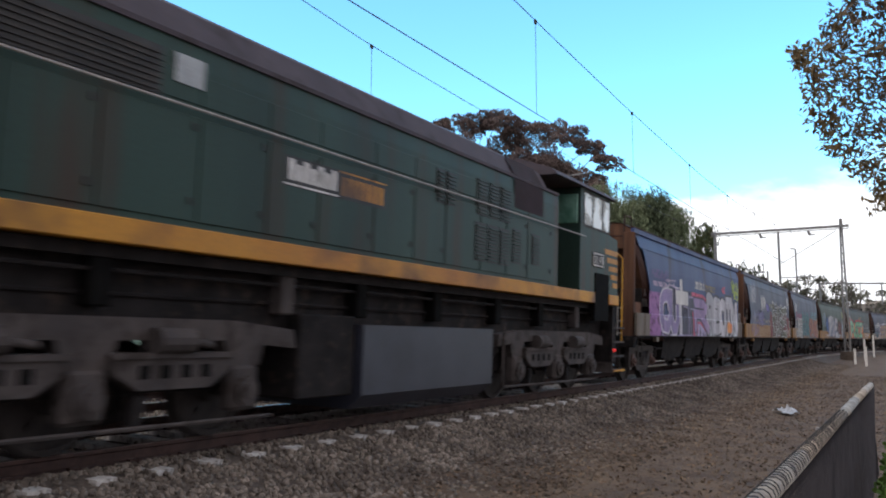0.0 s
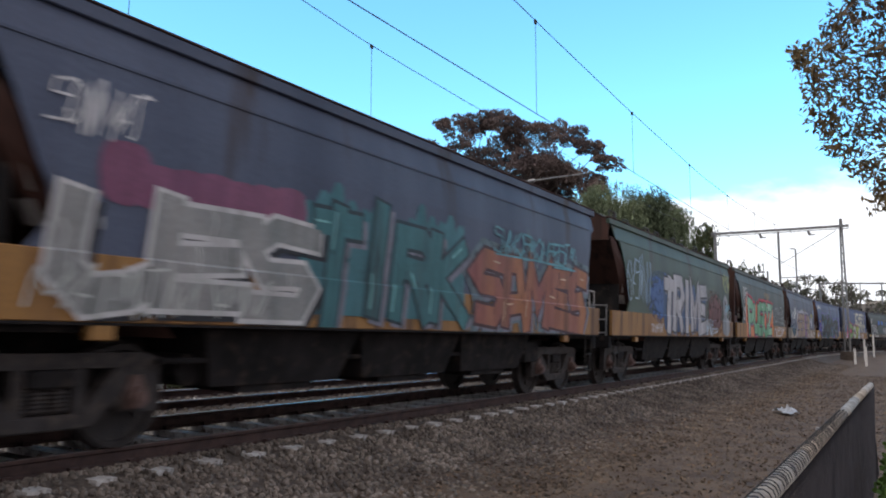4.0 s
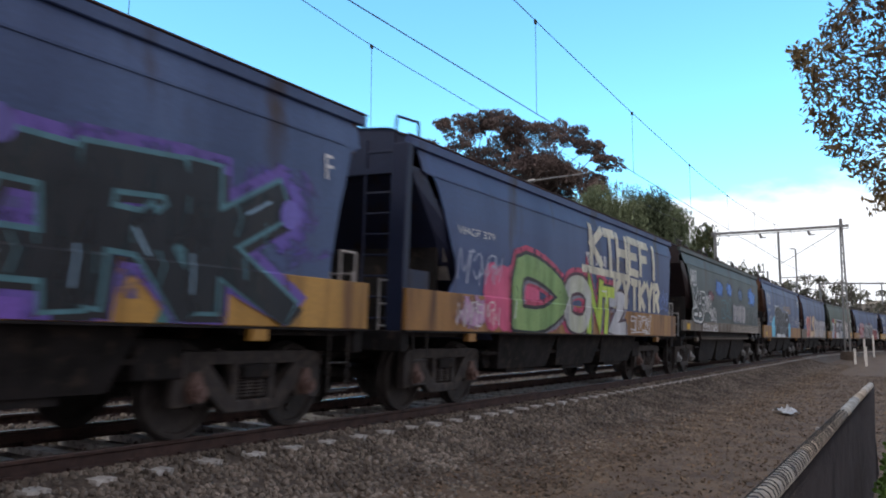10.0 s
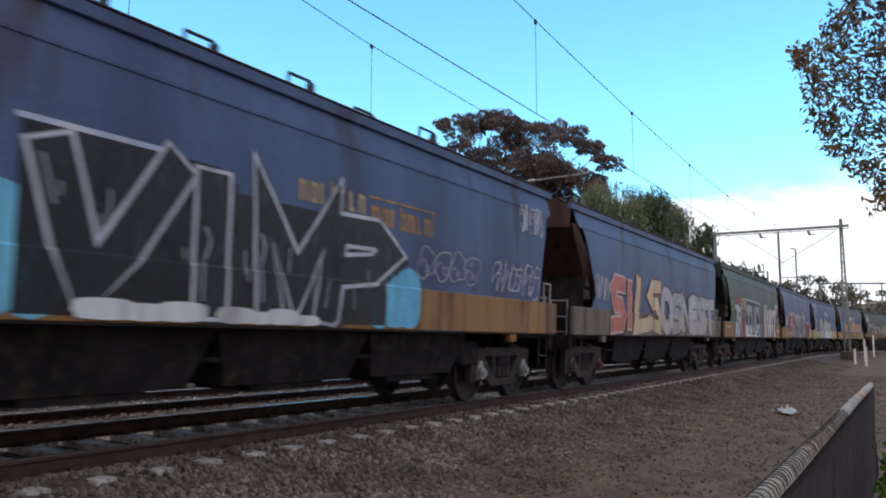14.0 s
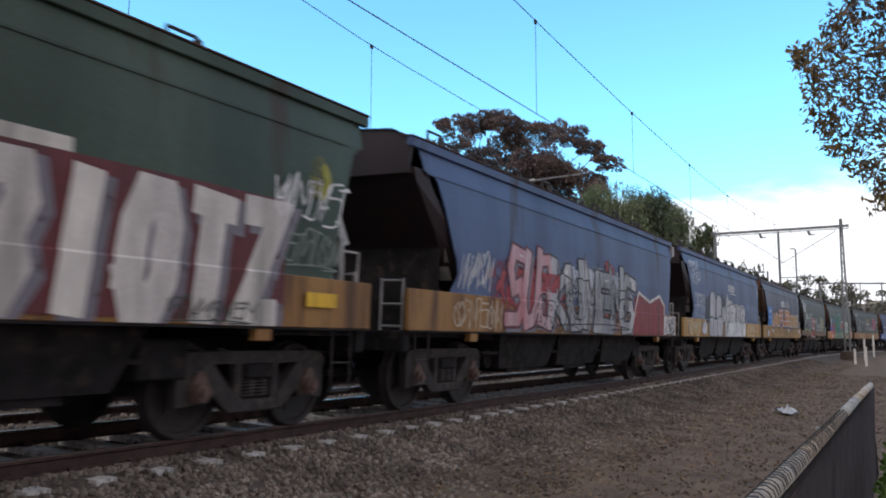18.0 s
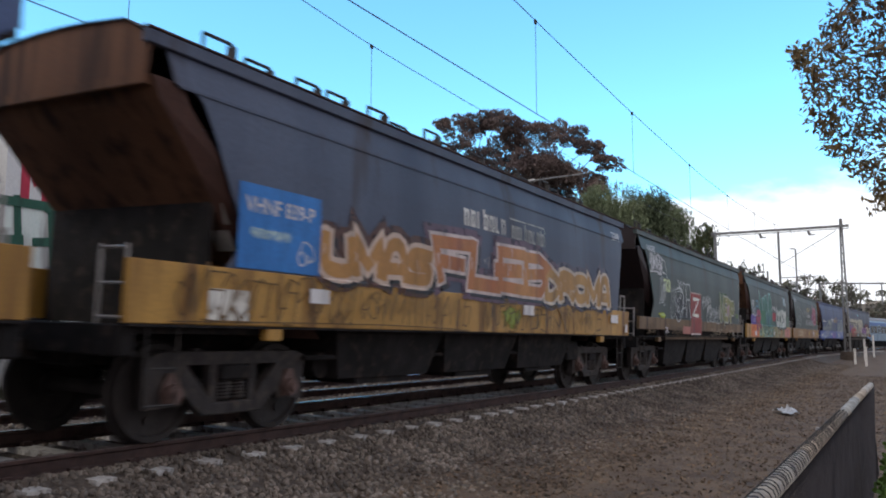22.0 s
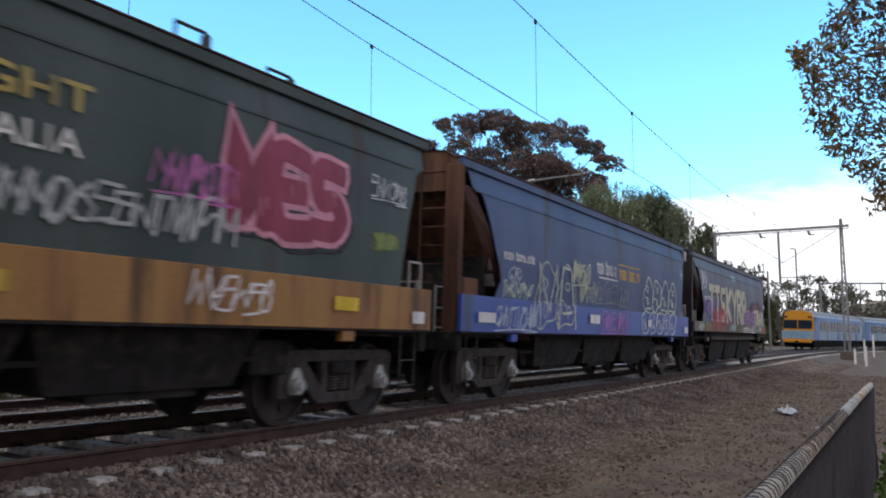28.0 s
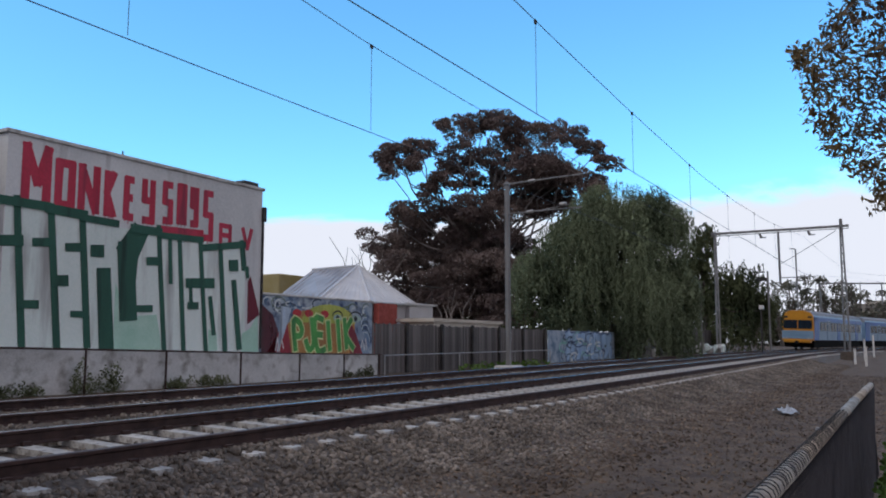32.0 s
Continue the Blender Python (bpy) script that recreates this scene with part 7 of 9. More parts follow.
    bars = Shape().box(7.05, 8.0, -1.443, -1.4406, 2.67, 2.69)
    for j in range(7):
        bars.box(7.12 + 0.125 * j, 7.12 + 0.125 * j + 0.085, -1.444, -1.4406, 2.73, 2.96 - 0.05 * (j % 2))
    part("logo", bars, m_white, logo, "worn white lettering bars")
    bars = Shape().box(8.02, 8.98, -1.443, -1.4406, 2.965, 2.985)
    for j in range(7):
        bars.box(8.06 + 0.13 * j, 8.06 + 0.13 * j + 0.085, -1.444, -1.4406, 2.70, 2.92)
    part("logo", bars, m_gold, logo, "worn gold lettering bars")
    part("bare_patch", Shape().box(5.5, 5.85, -1.445, -1.38, 3.35, 3.62), m_steel, hood, "pale bare metal patch")
    return t


m_glow = bpy.data.materials.new("red_lamp_glass")
m_glow.use_nodes = True
m_glow.node_tree.nodes["Principled BSDF"].inputs["Base Color"].default_value = (0.6, 0.02, 0.02, 1)
m_glow.node_tree.nodes["Principled BSDF"].inputs["Emission Color"].default_value = (1, 0.05, 0.04, 1)
m_glow.node_tree.nodes["Principled BSDF"].inputs["Emission Strength"].default_value = 0.5
glow_red = m_glow
LOCO_WHEEL = wheelset(0.50)
loco = make_loco()


# ---- behind the tracks: painted building, walls and fences ----
WALL_Y = 15.5
# return wall: the shade of the recess is put into this dark colour
m_darkwall = surface("shade_dark_return", (0.05, 0.048, 0.05), (0.09, 0.085, 0.085), 2, 0.9)
m_greenpaint = surface("dark_green_wall_paint", rgb("2a5446"), rgb("326252"), 1.5, 0.8, 0, 0.1, 25, rgb("1c3830"), 0.2, streak=True)
m_palepaint = surface("pale_wall_paint", (0.66, 0.76, 0.72), (0.76, 0.85, 0.81), 1.0, 0.85, 0, 0.1, 25, (0.36, 0.37, 0.36), 0.25, streak=True)
m_mint = surface("mint_wall_paint", rgb("a0ccb8"), rgb("bcdccc"), 1.0, 0.85)
m_maroon = surface("maroon_wall_paint", rgb("5c1c2c"), rgb("6c2434"), 1.5, 0.8)
m_redpaint = surface("red_wall_paint", rgb("b02c44"), rgb("c04058"), 2.0, 0.8, 0, 0.1, 25, rgb("8c3448"), 0.3, streak=True)

house_wall = thing("painted_building", Matrix.Identity(4), "flat-roofed grey building with red and pale block lettering", "building")
part("wall", Shape().box(9.66, 17.1, WALL_Y, WALL_Y + 9, -0.1, 5.16), m_render, house_wall)
part("parapet_cap", Shape().box(9.60, 17.16, WALL_Y - 0.05, WALL_Y + 9, 5.16, 5.24, 0.01), m_concrete, house_wall, "grey concrete parapet cap")
part("side_wall", Shape().box(-4.0, 9.62, WALL_Y + 0.6, WALL_Y + 9, -0.1, 5.10), m_darkwall, house_wall, "return wall with its shade put into a dark colour")
part("vent", Shape().box(16.9, 17.5, WALL_Y + 0.5, WALL_Y + 1.2, 5.24, 5.50, 0.03), m_darksteel, house_wall)
part("aerial", Shape().rod((13.6, WALL_Y + 1.5, 5.2), (13.6, WALL_Y + 1.5, 5.75), 0.02), m_darksteel, house_wall)
part("downpipe", Shape().rod((17.13, WALL_Y - 0.02, 0.8), (17.13, WALL_Y - 0.02, 4.7), 0.035).box(17.08, 17.2, WALL_Y - 0.08, WALL_Y + 0.04, 4.3, 4.7), m_darksteel, house_wall)


STROKES = {
    "M": "00-01-53-91-90", "O": "00-01-91-90-00", "N": "00-01-90-91", "K": "00-01 91-05-90", "E": "91-01-00-90 05-75",
    "Y": "01-05-95 91-90-00", "S": "91-01-05-95-90-00", "A": "00-01-91-90 05-95", "P": "00-01-91-95-05", "I": "50-51", "V": "01-50-91",
}


def stroke_paths(letter, x0, x1, z0, z1):
    """The roller strokes of a capital: digits 0-9 across, and 0 foot, 1 head, 3 a third, 5 half way up."""
    up = {"0": 0.0, "1": 1.0, "3": 0.35, "5": 0.52}
    for path in STROKES[letter].split():
        yield [(x0 + (x1 - x0) * int(p[0]) / 9, z0 + (z1 - z0) * up[p[1]]) for p in path.split("-")]


def wall_strokes(paths, w, y):
    """Flat roller strokes with square, slightly overrunning ends."""
    sh = Shape()
    k = 0
    for path in paths:
        if len(path) > 6:
            for vs, fs, _ in ribbon(path, w):
                sh.add([(p[0], y - 0.00004 * m, p[1]) for m, p in enumerate(vs)], fs)
            continue
        for a, b in zip(path[:-1], path[1:]):
            a, b = Vector(a), Vector(b)
            d = (b - a).normalized()
            n = Vector((-d.y, d.x)) * w / 2
            a, b = a - d * w * 0.35, b + d * w * 0.35
            sh.add([(p.x, y - 0.0007 * k, p.y) for p in (a - n, b - n * 1.08, b + n, a + n * 0.94)], [(0, 1, 2, 3)])
            k += 1
    return sh


def red(letter, x0, x1, z0, z1, w=0.175):
    part("red_letter", wall_strokes(stroke_paths(letter, x0 + w / 2, x1 - w / 2, z0 + w / 3, z1 - w / 3), w, WALL_Y - 0.004), m_redpaint, house_wall, "drippy red roller letter")
    if w < 0.14:
        return
    for k in range(3):
        x = x0 + (x1 - x0) * (0.15 + 0.3 * k)
        part("drip", Shape().box(x, x + 0.02, WALL_Y - 0.004, WALL_Y - 0.001, z0 - 0.05 - 0.06 * (k % 2), z0 + 0.05), m_redpaint, house_wall, "thin red paint run")


LAYER = itertools.count()


def green(x0, z0, x1, z1, w):
    part("green_stroke", wall_strokes([[(x0, z0), (x1, z1)]], w, WALL_Y - 0.011 - 0.0005 * next(LAYER)), m_greenpaint, house_wall, "dark green roller stroke between pale letters")


red("M", 9.97, 10.65, 3.78, 5.04, 0.2)
red("O", 10.72, 11.23, 3.8, 4.83, 0.19)
red("N", 11.28, 11.84, 3.78, 4.84, 0.19)
red("K", 11.94, 12.29, 3.77, 4.81)
red("E", 12.47, 12.79, 3.78, 4.76)
red("Y", 12.98, 13.39, 3.76, 4.8)
red("S", 13.59, 13.94, 3.83, 4.83)
red("A", 14.04, 14.38, 3.85, 4.86)
red("Y", 14.46, 14.77, 3.86, 4.85)
red("S", 14.91, 15.28, 3.56, 4.82, 0.17)
red("A", 15.48, 15.95, 3.45, 4.05, 0.13)
red("V", 16.30, 16.75, 3.45, 4.05, 0.13)
part("red_letter", wall_strokes([[(13.62, 3.68), (14.9, 3.72)]], 0.16, WALL_Y - 0.004), m_redpaint, house_wall, "red remains behind the green stroke")
part("letter_fill", Shape().prism([(9.68, 0.82), (16.55, 0.72), (16.45, 3.45), (13.5, 3.62), (12.3, 3.55), (9.68, 3.80)], 1, WALL_Y - 0.0035, WALL_Y - 0.001), m_palepaint, house_wall, "pale rollered fill of the tall letters")
part("mint_patch", Shape().prism([(12.36, 0.80), (13.75, 0.80), (13.55, 1.62), (12.7, 1.55), (12.36, 2.3)], 1, WALL_Y - 0.007, WALL_Y - 0.004), m_mint, house_wall, "pale mint patch of paint")
part("mint_patch", Shape().prism([(16.42, 0.72), (17.08, 0.72), (17.02, 1.75), (16.75, 1.35), (16.42, 1.2)], 1, WALL_Y - 0.007, WALL_Y - 0.004), m_mint, house_wall, "pale mint patch of paint")
part("mint_patch", Shape().prism([(15.22, 0.76), (15.55, 0.76), (15.5, 1.2), (15.22, 1.3)], 1, WALL_Y - 0.007, WALL_Y - 0.004), m_mint, house_wall, "pale mint patch of paint")
part("maroon_patch", Shape().prism([(16.62, 1.45), (17.09, 1.72), (16.95, 2.1), (16.7, 2.75), (16.6, 2.6)], 1, WALL_Y - 0.009, WALL_Y - 0.006), m_maroon, house_wall, "maroon painted corner")
part("green_ground", Shape().prism([(12.36, 3.12), (12.8, 3.7), (13.3, 3.68), (12.95, 2.9), (12.86, 1.65), (12.5, 1.62)], 1, WALL_Y - 0.009, WALL_Y - 0.006), m_greenpaint, house_wall, "dark green painted patch")
green(9.91, 3.86, 10.19, 0.9, 0.16)
green(10.67, 3.8, 10.97, 0.9, 0.17)
green(11.43, 3.66, 11.7, 0.9, 0.17)
green(12.04, 2.48, 12.2, 0.82, 0.38)
green(13.51, 3.71, 13.81, 0.81, 0.14)
green(13.87, 3.44, 13.94, 2.41, 0.12)
green(14.17, 3.47, 14.42, 0.75, 0.14)
green(14.85, 3.47, 15.15, 0.75, 0.14)
green(15.54, 3.47, 15.82, 0.77, 0.16)
green(16.07, 2.55, 16.33, 0.84, 0.19)
green(16.33, 3.63, 16.44, 2.95, 0.19)
green(16.55, 2.96, 16.58, 2.73, 0.13)
green(15.24, 2.09, 15.4, 1.2, 0.14)
green(14.57, 2.38, 14.61, 1.89, 0.11)
green(12.61, 3.1, 12.74, 1.62, 0.47)
green(12.4, 3.08, 12.84, 3.65, 0.15)
green(9.61, 2.97, 10.02, 3.01, 0.22)
green(10.35, 3.01, 10.64, 3.04, 0.18)
green(11.11, 2.98, 11.41, 3.01, 0.19)
green(11.76, 2.97, 11.92, 2.98, 0.27)
green(10.11, 1.73, 10.45, 1.74, 0.17)
green(10.85, 2.25, 11.08, 2.27, 0.23)
green(11.29, 1.57, 11.53, 1.57, 0.14)
green(13.25, 2.87, 13.53, 2.89, 0.20)
green(15.97, 2.99, 16.1, 3.0, 0.30)
green(14.49, 2.43, 15.28, 2.48, 0.25)
green(14.55, 1.87, 14.78, 1.88, 0.18)
green(12.94, 1.74, 13.36, 1.76, 0.16)
green(9.56, 3.78, 10.6, 3.78, 0.19)
green(10.6, 3.75, 11.48, 3.72, 0.21)
green(11.41, 3.66, 12.32, 3.64, 0.16)
green(12.76, 3.59, 13.55, 3.59, 0.20)
green(13.55, 3.52, 14.89, 3.55, 0.16)
green(14.86, 3.34, 16.41, 3.59, 0.18)

base = thing("retaining_wall", Matrix.Identity(4), "low stained grey concrete wall along the far track", "wall", kind="structure")
part("concrete_face", Shape().prism([(-4, -0.2), (22.5, -0.2), (22.5, 0.56), (17.15, 0.66), (9.7, 0.84), (-4, 1.1)], 1, WALL_Y - 0.25, WALL_Y - 0.06), m_concrete, base)
rail_fence = thing("pipe_rail", Matrix.Identity(4), "thin rusty pipe rail on posts before the concrete wall", "railing")
part("top_pipe", Shape().pipe([(-2, WALL_Y - 0.45, 1.02), (9.7, WALL_Y - 0.45, 0.86), (17.15, WALL_Y - 0.45, 0.68), (22.4, WALL_Y - 0.45, 0.58)], 0.022), m_rail_side, rail_fence)
for x in (5.0, 8.3, 11.35, 13.5, 15.95, 18.3, 20.4, 22.3):
    part("post", Shape().rod((x, WALL_Y - 0.45, -0.2), (x, WALL_Y - 0.45, 0.86 - (x - 9.7) * 0.023), 0.025), m_rail_side, rail_fence)

mural = thing("mural_wall", Matrix.Identity(4), "rendered wall with green and yellow graffiti over red and blue", "wall")
m_mural_bg = surface("blue_grey_mural_ground", rgb("6c84a0"), rgb("a8b4bc"), 1.6, 0.8, 0, 0.1, 20, rgb("3c4c6c"), 0.4)
part("wall", Shape().box(17.16, 22.5, WALL_Y - 0.02, WALL_Y + 0.2, 0.5, 2.28), m_mural_bg, mural)
mrng = random.Random(5)


def wall_piece(parent, x0, x1, z0, z1, n, fill, edge, y, seed, style="wild"):
    rng = random.Random(seed)
    step = (x1 - x0) / n
    for i in range(n):
        cx, cz = x0 + step * (i + 0.5), (z0 + z1) / 2
        p = spiky(rng, cx, cz, step * 0.55, (z1 - z0) / 2) if style == "wild" else blob(rng, cx, cz, step * 0.55, (z1 - z0) / 2)
        part("mural_outline", Shape().add([(a, y - 0.004 - 0.001 * i, b) for a, b in grow(p, 0.05)], [tuple(range(len(p)))]), edge, parent)
        part("mural_fill", Shape().add([(a, y - 0.014 - 0.001 * i, b) for a, b in grow(p, -0.03)], [tuple(range(len(p)))]), fill, parent)


def flat_poly(name, pts, mat, y, parent, label=""):
    part(name, Shape().prism(pts, 1, y - 0.002, y), mat, parent, label)


def curved(cx, cz, rx, rz, a0, a1, n=10):
    return [(cx + rx * math.cos(a0 + (a1 - a0) * i / n), cz + rz * math.sin(a0 + (a1 - a0) * i / n)) for i in range(n + 1)]


part("coping", Shape().box(17.16, 22.55, WALL_Y - 0.05, WALL_Y + 0.23, 2.28, 2.34, 0.01), m_concrete, mural)
MY = WALL_Y - 0.023
for k in range(26):
    x = mrng.uniform(17.3, 22.3)
    part("mural_swirl", wall_strokes([curved(x, mrng.uniform(1.9, 2.15), mrng.uniform(0.1, 0.35), mrng.uniform(0.06, 0.18), mrng.uniform(0, 3), mrng.uniform(3.5, 6))], mrng.uniform(0.03, 0.06), MY - 0.001), paint(mrng.choice(("44607c", "c8d0d4", "5c6c58", "2c3c50"))), mural)
flat_poly("mural_ground", [(18.2, 0.62), (21.6, 0.62), (21.5, 1.6), (20.6, 2.0), (18.9, 1.9), (18.25, 1.5)], paint("b48044", "8c6838"), MY, mural, "orange-brown ground behind the letters")
flat_poly("mural_arch", curved(20.2, 1.55, 1.35, 0.58, 0, math.pi), paint("b4b450", "94a048"), MY - 0.003, mural, "yellow-green arch")
for x in (18.65, 19.2, 19.95):
    flat_poly("mural_drop", curved(x, 1.82, 0.20, 0.12, 0, 5.6), paint("a82c30"), MY - 0.006, mural)
for x, rr in ((20.6, 0.22), (21.55, 0.28)):
    flat_poly("mural_eye", curved(x, 1.72, rr, 0.12, 0, 5.7), paint("9cb4ac"), MY - 0.006, mural)
    flat_poly("mural_pupil", curved(x, 1.72, 0.09, 0.09, 0, 5.7), paint("1c2428"), MY - 0.009, mural)
    part("mural_line", wall_strokes([curved(x, 1.74, rr * 1.2, 0.2, 0.2, 2.9)], 0.05, MY - 0.007), paint("1c2428"), mural)
for side, col in ((1, "8c2434"), (-1, "7c2030")):
    cx = 18.1 if side == 1 else 21.85
    flat_poly("mural_wing", [(cx - 0.55 * side - 0.2, 0.62), (cx + 0.35, 0.62), (cx + 0.15, 1.45), (cx - 0.05, 1.5)] if side == 1 else [(cx - 0.55, 0.62), (cx + 0.1, 0.62), (cx - 0.3, 1.3), (cx - 0.75, 1.75), (cx - 0.85, 1.5)], paint(col), MY - 0.004, mural, "dark red wing of the mural")
    part("mural_tag", wall_strokes([[(cx - 0.35 * side, 0.75), (cx - 0.28 * side, 1.1), (cx - 0.2 * side, 0.72), (cx - 0.1 * side, 1.05), (cx - 0.02 * side, 0.8)]], 0.035, MY - 0.008), paint("d8d8dc"), mural)
flat_poly("mural_corner", [(17.17, 0.5), (17.75, 0.62), (17.85, 1.3), (17.6, 1.75), (17.17, 2.0)], paint("4c1824"), MY - 0.004, mural, "maroon corner of the mural")
flat_poly("mural_pale", [(17.8, 0.62), (18.1, 1.2), (18.4, 1.95), (17.95, 2.0), (17.9, 1.4)], paint("a8b8c8"), MY - 0.0045, mural)
for k, ch in enumerate("PJEIIK"):
    x0 = 18.55 + 0.49 * k
    paths = [rounded(q) for q in letter_paths(mrng, ch, x0, x0 + (0.34 if ch != "I" else 0.26), 0.76 + 0.03 * (k % 2), 1.56 + 0.06 * (k % 3), 0.05, -0.16)]
    part("mural_outline", wall_strokes(paths, 0.27, MY - 0.010 - 0.001 * k), paint("c8d094"), mural, "cream outline")
    part("mural_fill", wall_strokes(paths, 0.18, MY - 0.018 - 0.001 * k), paint("34803a", "4c9444"), mural, "green letter")
for k in range(7):
    x = 21.9 + 0.08 * k
    part("mural_line", wall_strokes([curved(22.1, 1.0 + 0.12 * k, 0.25, 0.3, 0.3 * k, 2 + 0.3 * k)], 0.03, MY - 0.003), paint("20303c" if k % 2 else "b8c8d0"), mural)

fence = thing("paling_fence", Matrix.Identity(4), "weathered grey timber paling fence with dark posts", "fence")
PALING = Shape().box(-0.056, 0.056, -0.010, 0.010, 0, 1.72, 0.003).mesh("paling")
frng = random.Random(2)
x = 22.62
while x < 37.6:
    part("paling", PALING, m_wood, fence, at=pose(x, WALL_Y + frng.uniform(-0.006, 0.006), -0.12 + frng.uniform(-0.03, 0.03), 0, frng.uniform(-0.7, 0.7), 0))
    x += 0.121
for x in (24.6, 27.1, 29.6, 32.1, 34.6, 37.1):
    part("post", Shape().box(x - 0.07, x + 0.07, WALL_Y - 0.12, WALL_Y - 0.02, -0.2, 1.66, 0.01), m_darksteel, fence, "dark timber post")
part("rail", Shape().box(22.5, 37.7, WALL_Y + 0.011, WALL_Y + 0.07, 1.2, 1.29).box(22.5, 37.7, WALL_Y + 0.011, WALL_Y + 0.07, 0.25, 0.34), m_wood, fence)
guard = thing("pipe_rail", Matrix.Identity(4), "thin pale pipe rail in front of the fence", "railing")
part("pipe", Shape().pipe([(22.4, WALL_Y - 0.6, 0.55), (36.5, WALL_Y - 0.6, 0.62)], 0.02), m_steel, guard)
for x in (22.4, 27.5, 32.5, 36.5):
    part("post", Shape().rod((x, WALL_Y - 0.6, -0.2), (x, WALL_Y - 0.6, 0.58), 0.022), m_steel, guard)

blue_fence = thing("painted_fence", Matrix.Identity(4), "sheet fence covered in pale blue graffiti", "fence")
part("sheet", Shape().box(37.75, 48.0, WALL_Y - 0.02, WALL_Y + 0.05, -0.15, 1.58), surface("pale_blue_sheet", rgb("8ca0b4"), rgb("a8b4c0"), 1.2, 0.8, 0, 0.1, 20, rgb("5c7890"), 0.4), blue_fence)
for k in range(34):
    x, z = mrng.uniform(39.4, 47.4), mrng.uniform(0.15, 1.35)
    part("fence_swirl", wall_strokes([curved(x, z, mrng.uniform(0.25, 0.7), mrng.uniform(0.1, 0.3), mrng.uniform(0, 3), mrng.uniform(3.5, 6))], mrng.uniform(0.05, 0.09), WALL_Y - 0.045 - 0.001 * k), paint(("28406c", "c8dce4", "2c3c54", "7cb0a8")[k % 4]), blue_fence)
wall_piece(blue_fence, 40.0, 47.5, 0.0, 1.5, 5, paint("7c9cc0", "98b4cc"), paint("38507c"), WALL_Y - 0.024, 21)

# ---- house behind the fence ----
m_roofing = surface("white_roof_iron", (0.55, 0.56, 0.58), (0.66, 0.67, 0.68), 1.5, 0.5, 0.0, 0.05)
m_cream = surface("cream_render", (0.52, 0.48, 0.40), (0.60, 0.56, 0.48), 1.0, 0.85)
house = thing("house", Matrix.Identity(4), "low house with pale hipped iron roof", "house")
m_houserender = surface("pale_house_render", (0.46, 0.46, 0.47), (0.54, 0.54, 0.54), 1, 0.85)
# darker copy of the roof iron: the shade on these slopes is colour
m_shaded_iron = surface("shaded_roof_iron", (0.30, 0.30, 0.32), (0.40, 0.40, 0.42), 1.5, 0.55, 0.0, 0.05, streak=True)
part("wall", Shape().box(28.6, 34.0, 20.15, 26.0, -0.1, 2.72), m_houserender, house)
part("wall", Shape().box(27.4, 29.0, 20.9, 25.8, -0.1, 2.7), m_houserender, house)
R0, R1 = Vector((31.5, 22.5, 4.56)), Vector((32.1, 25.7, 4.56))
EAVES = [Vector((29.3, 26.0, 2.80)), Vector((26.7, 21.0, 2.72)), Vector((28.5, 19.7, 2.68)), Vector((32.6, 20.0, 2.74)), Vector((35.0, 26.0, 2.8))]
for name, loop, mat in (("roof_slope", (EAVES[0], EAVES[1], R0, R1), m_shaded_iron), ("roof_slope", (EAVES[1], EAVES[2], R0), m_roofing), ("roof_slope", (EAVES[2], EAVES[3], R0), m_roofing), ("roof_slope", (EAVES[3], EAVES[4], R1, R0), m_shaded_iron)):
    n = (loop[1] - loop[0]).cross(loop[2] - loop[0]).normalized() * 0.06
    part(name, Shape().add([tuple(p) for p in loop] + [tuple(p - n) for p in loop], [tuple(range(len(loop))), tuple(range(2 * len(loop) - 1, len(loop) - 1, -1))] + [(i, i + len(loop), (i + 1) % len(loop) + len(loop), (i + 1) % len(loop)) for i in range(len(loop))]), mat, house)
    for k in range(1, 9):
        a, b = loop[0].lerp(loop[1], k / 9), (loop[-1].lerp(loop[-2], k / 9) if len(loop) == 4 else loop[2])
        part("roof_seam", Shape().rod(a + n * 0.1, b + n * 0.1, 0.02, 5), mat, house)
for a, b in ((EAVES[1], R0), (EAVES[2], R0), (EAVES[3], R0), (R0, R1)):
    part("ridge_cap", Shape().rod(a + Vector((0, 0, 0.03)), b + Vector((0, 0, 0.03)), 0.05, 6), m_roofing, house)
for a, b in zip(EAVES[1:3], EAVES[2:4]):
    part("gutter", Shape().pipe([tuple(a - Vector((0, 0.05, 0.05))), tuple(b - Vector((0, 0.05, 0.05)))], 0.06, 6), m_steel, house)
part("lean_to", Shape().box(32.0, 34.1, 19.95, 24.0, -0.1, 2.70).box(31.6, 34.3, 19.8, 24.1, 2.70, 2.78), m_houserender, house, "pale flat-roofed lean-to")
part("brick_pier", Shape().box(28.7, 30.1, 19.4, 19.68, -0.1, 2.62), surface("red_brick", rgb("8c4038"), rgb("a05048"), 6, 0.9), house, "red brick pier")
shed = solid("shed", Shape().box(30.2, 36.6, 17.6, 19.3, -0.1, 1.86).box(30.0, 36.8, 17.5, 19.4, 1.86, 2.0), m_cream, "long cream flat-roofed shed behind the fence", "shed")
solid("yard_building", Shape().box(34.6, 39.2, 30.0, 36, 0, 4.75, 0.05), surface("ochre_render", (0.30, 0.25, 0.10), (0.36, 0.31, 0.16), 1, 0.9), "ochre flat-roofed building behind the house", "building")
aer = thing("television_aerial", Matrix.Identity(4), "thin television aerial on a mast", "aerial")
part("mast", Shape().rod((38.9, 22.8, 0.0), (38.9, 22.8, 4.05), 0.025), m_darksteel, aer)
